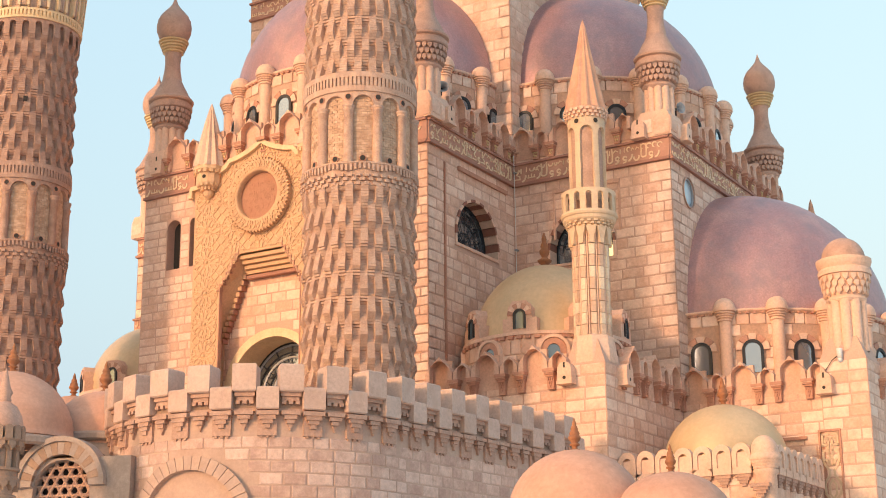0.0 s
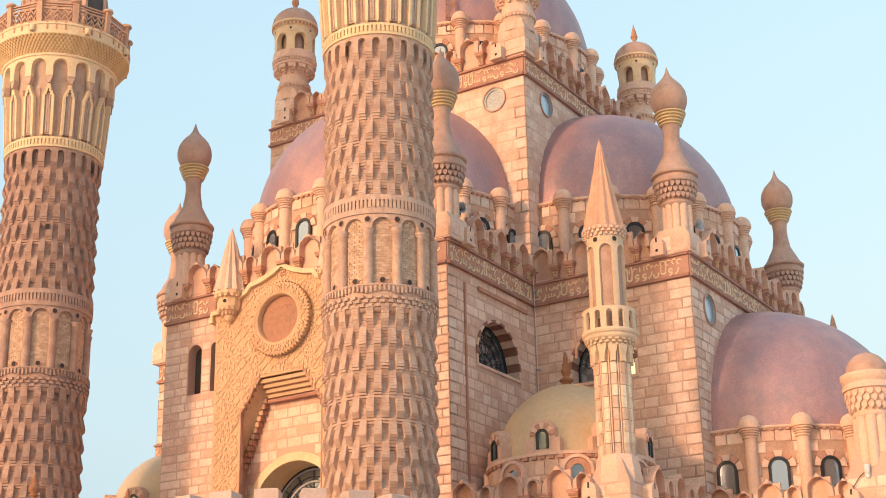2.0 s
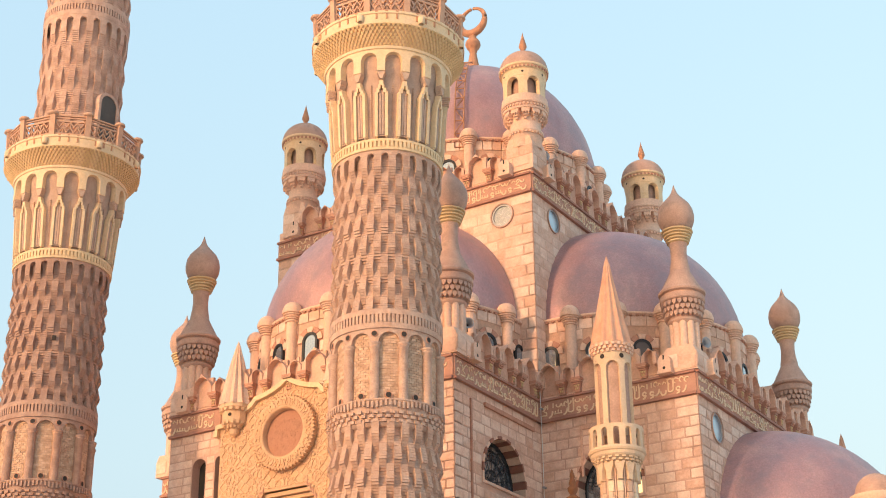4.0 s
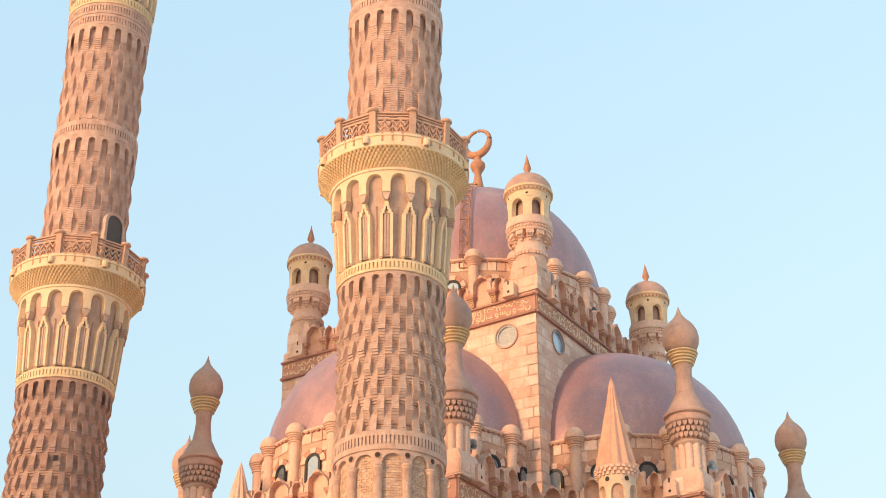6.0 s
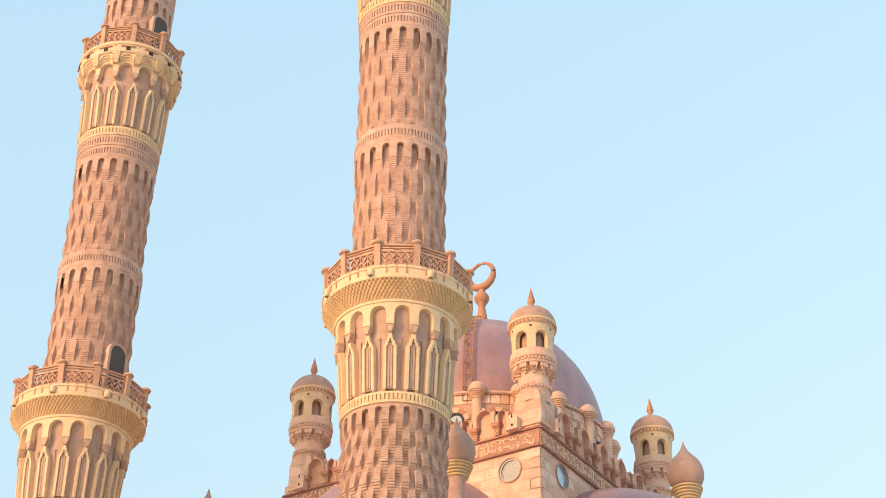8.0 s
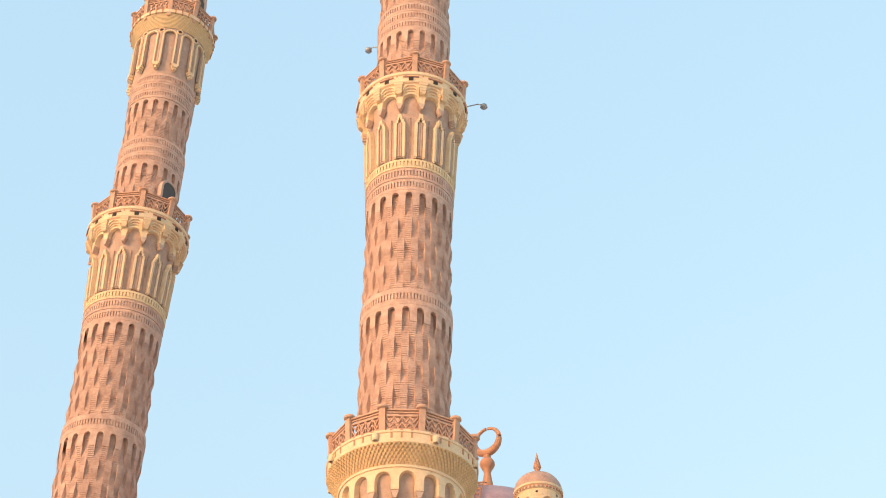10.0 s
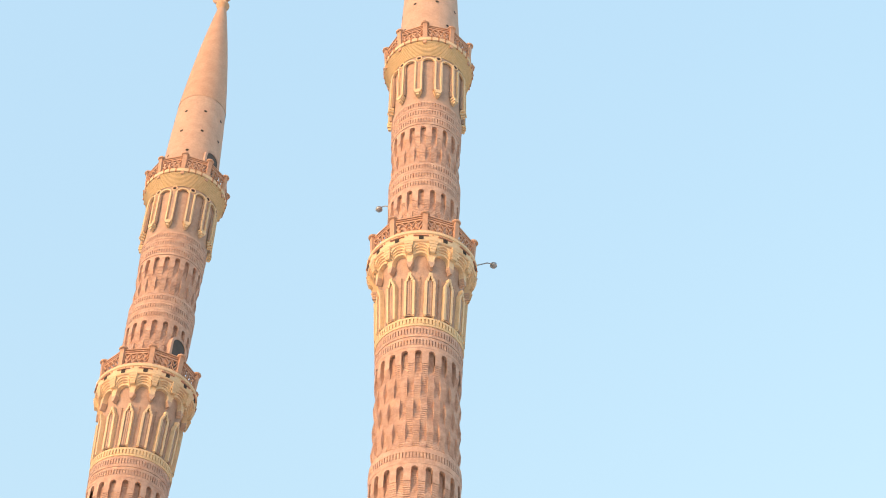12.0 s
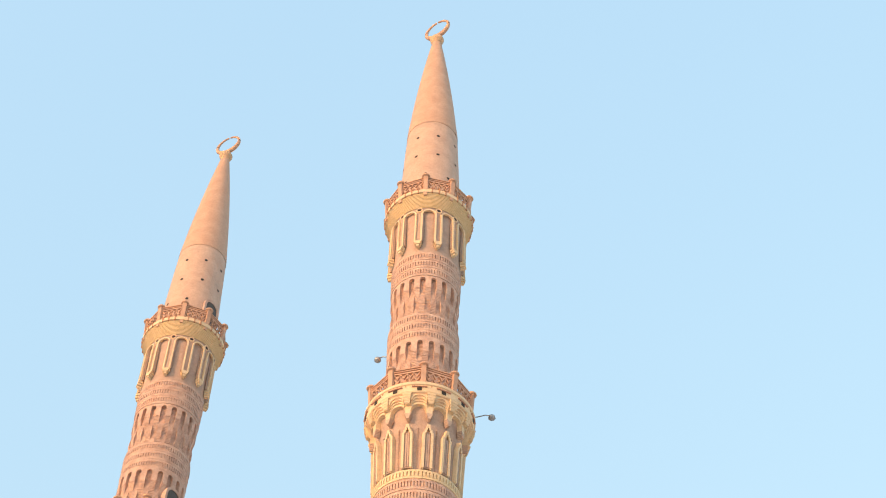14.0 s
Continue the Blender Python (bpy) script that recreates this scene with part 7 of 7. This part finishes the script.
for k in range(19):
    z = 3.1 + 0.225 * 1.0 * k * 1.0
    w = 0.76 if z < 6.22 else math.sqrt(max(0, 0.76 ** 2 - (z - 6.22) ** 2))
    if w > 0.1:
        lat.tube([(-w, 0.2, z), (w, 0.2, z)], 0.04, 4)
part("lattice", lat, CORBELROSE, bay, "tan triangle lattice")

lt = thing("garden_turret", "small round tan stone turret with tab crown and spike", "turret", pose(5.5, -11.8, 0))
part("shaft", Geo().lathe([(0.34, 0.0), (0.34, 5.55), (0.38, 5.6), (0.38, 5.68), (0.34, 5.7)], 24), SHADETAN, lt)
drop = Geo().prism([(0, -0.2), (0.05, -0.1), (0.09, -0.09), (0.09, 0.0), (-0.09, 0.0), (-0.09, -0.09), (-0.05, -0.1)], -0.08, 0.05).mesh("corbel", SHADETAN)
for i in range(12):
    part("corbel", drop, None, lt, m=ring_place(i, 12, 0.36, 5.98))
    part("corbel", drop, None, lt, m=ring_place(i + 0.5, 12, 0.42, 6.86))
part("ring", Geo().lathe([(0.3, 5.96), (0.44, 5.98), (0.45, 6.04), (0.40, 6.08), (0.40, 6.2), (0.45, 6.22), (0.45, 6.28), (0.3, 6.3)], 28, smooth=False), SHADETAN, lt)
arcade_ring("arcade", lt, 10, 0.42, 6.28, 6.84, SHADETAN, 0.62, 0.1)
part("core", Geo().lathe([(0.31, 5.6), (0.31, 7.2)], 16), INFILL, lt)
part("ring", Geo().lathe([(0.3, 6.82), (0.48, 6.86), (0.51, 6.92), (0.3, 6.98)], 28, smooth=False), SHADETAN, lt)
tabm = Geo().prism([(-0.085, 0), (0.085, 0), (0.085, 0.24)] + arc(0, 0.24, 0.085, 0, 180, 6)[1:], -0.035, 0.05).mesh("tab", SHADETAN)
for i in range(14):
    part("tab", tabm, None, lt, m=ring_place(i, 14, 0.47, 6.9))
part("dome", Geo().lathe([(0.43, 7.1), (0.45, 7.24), (0.41, 7.47), (0.29, 7.68), (0.12, 7.80)], 24), BULB, lt)
part("spike", Geo().lathe([(0.12, 7.75), (0.16, 7.82), (0.13, 7.9), (0.18, 8.0), (0.13, 8.1), (0.1, 8.2), (0.03, 8.5), (0, 8.56)], 14), BULB, lt)

# ---- small fittings ----
def horn_speaker(m, label):
    t = thing("loudspeaker", label, "loudspeaker", m @ Matrix.Scale(0.75, 4))
    part("horn", Geo().lathe([(0.05, 0.0), (0.07, 0.12), (0.12, 0.24), (0.24, 0.36), (0.27, 0.37), (0.25, 0.34), (0.05, 0.1)], 20, m=pose(0, 0, 0, 90)), GREY, t)
    part("driver", Geo().lathe([(0.0, -0.16), (0.09, -0.15), (0.09, 0.0), (0.05, 0.02)], 14, m=pose(0, 0, 0, 90)), IRON, t)
    part("bracket", Geo().box(-0.02, 0.02, -0.05, 0.02, -0.3, 0.0), IRON, t)


horn_speaker(pose(R - 0.05, V0 + 1.0, 21.0, 0, 0, 40), "grey horn loudspeaker on the parapet")
horn_speaker(pose(FAR - 0.2, V1 + 1.2, 21.0, 0, 0, 65), "grey horn loudspeaker beside the corner finial")
horn_speaker(pose(R - 0.2, V1 + 1.3, 30.2, 0, 0, 60), "grey horn loudspeaker on the tower parapet")
cc = thing("wall_camera", "white security camera with hanging cable on the turret pier", "camera", pose(FAR2 - 0.75, V1 - 0.12, 11.25))
part("housing", Geo().lathe([(0.0, -0.02), (0.09, 0.0), (0.09, 0.3), (0.0, 0.32)], 14), PALE, cc)
part("arm", Geo().box(-0.03, 0.03, -0.02, 0.15, 0.12, 0.18), PALE, cc)
part("lens_ball", Geo().lathe([(0.0, -0.14), (0.06, -0.12), (0.09, -0.06), (0.06, 0.0)], 14), PALE, cc)
part("cable", Geo().tube([(-0.05, 0.0, 0.1), (-0.25, -0.02, -0.05), (-0.5, -0.03, -0.38), (-0.62, -0.04, -0.6)], 0.015, 5), IRON, cc)
# ladder on the crowning dome
la = thing("roof_ladder", "rusty curved steel ladder up the crowning dome", "ladder", pose(UC, (V1 + V2) / 2, 0, 0, 0, -66))
arcpts = [(5.51 * math.cos(radians(a)), 0, 32.05 + 6.06 * math.sin(radians(a))) for a in range(-4, 72, 6)]
for s in (-0.19, 0.19):
    part("rail", Geo().tube([(p[0] + 0.05, s, p[2]) for p in arcpts], 0.03, 6), LADDER, la)
for i in range(len(arcpts) - 1):
    a, b = Vector(arcpts[i]), Vector(arcpts[i + 1])
    side = 0.19 if i % 2 else -0.19
    part("rung", Geo().tube([(a.x + 0.06, -0.19, a.z), (a.x + 0.06, 0.19, a.z)], 0.03, 5), LADDER, la)
    part("brace", Geo().tube([(a.x + 0.07, -side, a.z), (b.x + 0.07, side, b.z)], 0.022, 5), LADDER, la)
# flood lamps on arms at the second gallery
for a, z, r, q in ((34, 45.4, 2.0, 2.85), (194, 49.2, 1.4, 2.0)):
    fl = thing("flood_lamp", "small grey floodlight on an arm over the gallery", "lamp", pose(7.2, -0.14, z, 0, 0, a))
    part("arm", Geo().tube([(r, 0, -0.1), (q - 0.25, 0, 0.12), (q - 0.05, 0, 0.08)], 0.025, 6), GREY, fl)
    part("head", Geo().lathe([(0.05, 0.1), (0.13, 0.06), (0.15, -0.04), (0.1, -0.1), (0.0, -0.12)], 14, m=pose(q, 0, 0)), GREY, fl)
# thin downlead cable in the corner between entrance block and side wing
dl = thing("downlead_cable", "thin pale conductor cable hanging down the inner corner", "cable", pose(R + 0.14, V1 - 0.16, 0))
part("cable", Geo().tube([(0, -0.05, 20.6), (0.0, -0.02, 19.7), (0.01, 0.0, 17.5), (0.0, 0.0, 12.0)], 0.014, 5), PALE, dl)
for z in (19.3, 16.4, 13.8):
    part("clip", Geo().box(-0.05, 0.05, -0.03, 0.12, z, z + 0.05), GREY, dl)
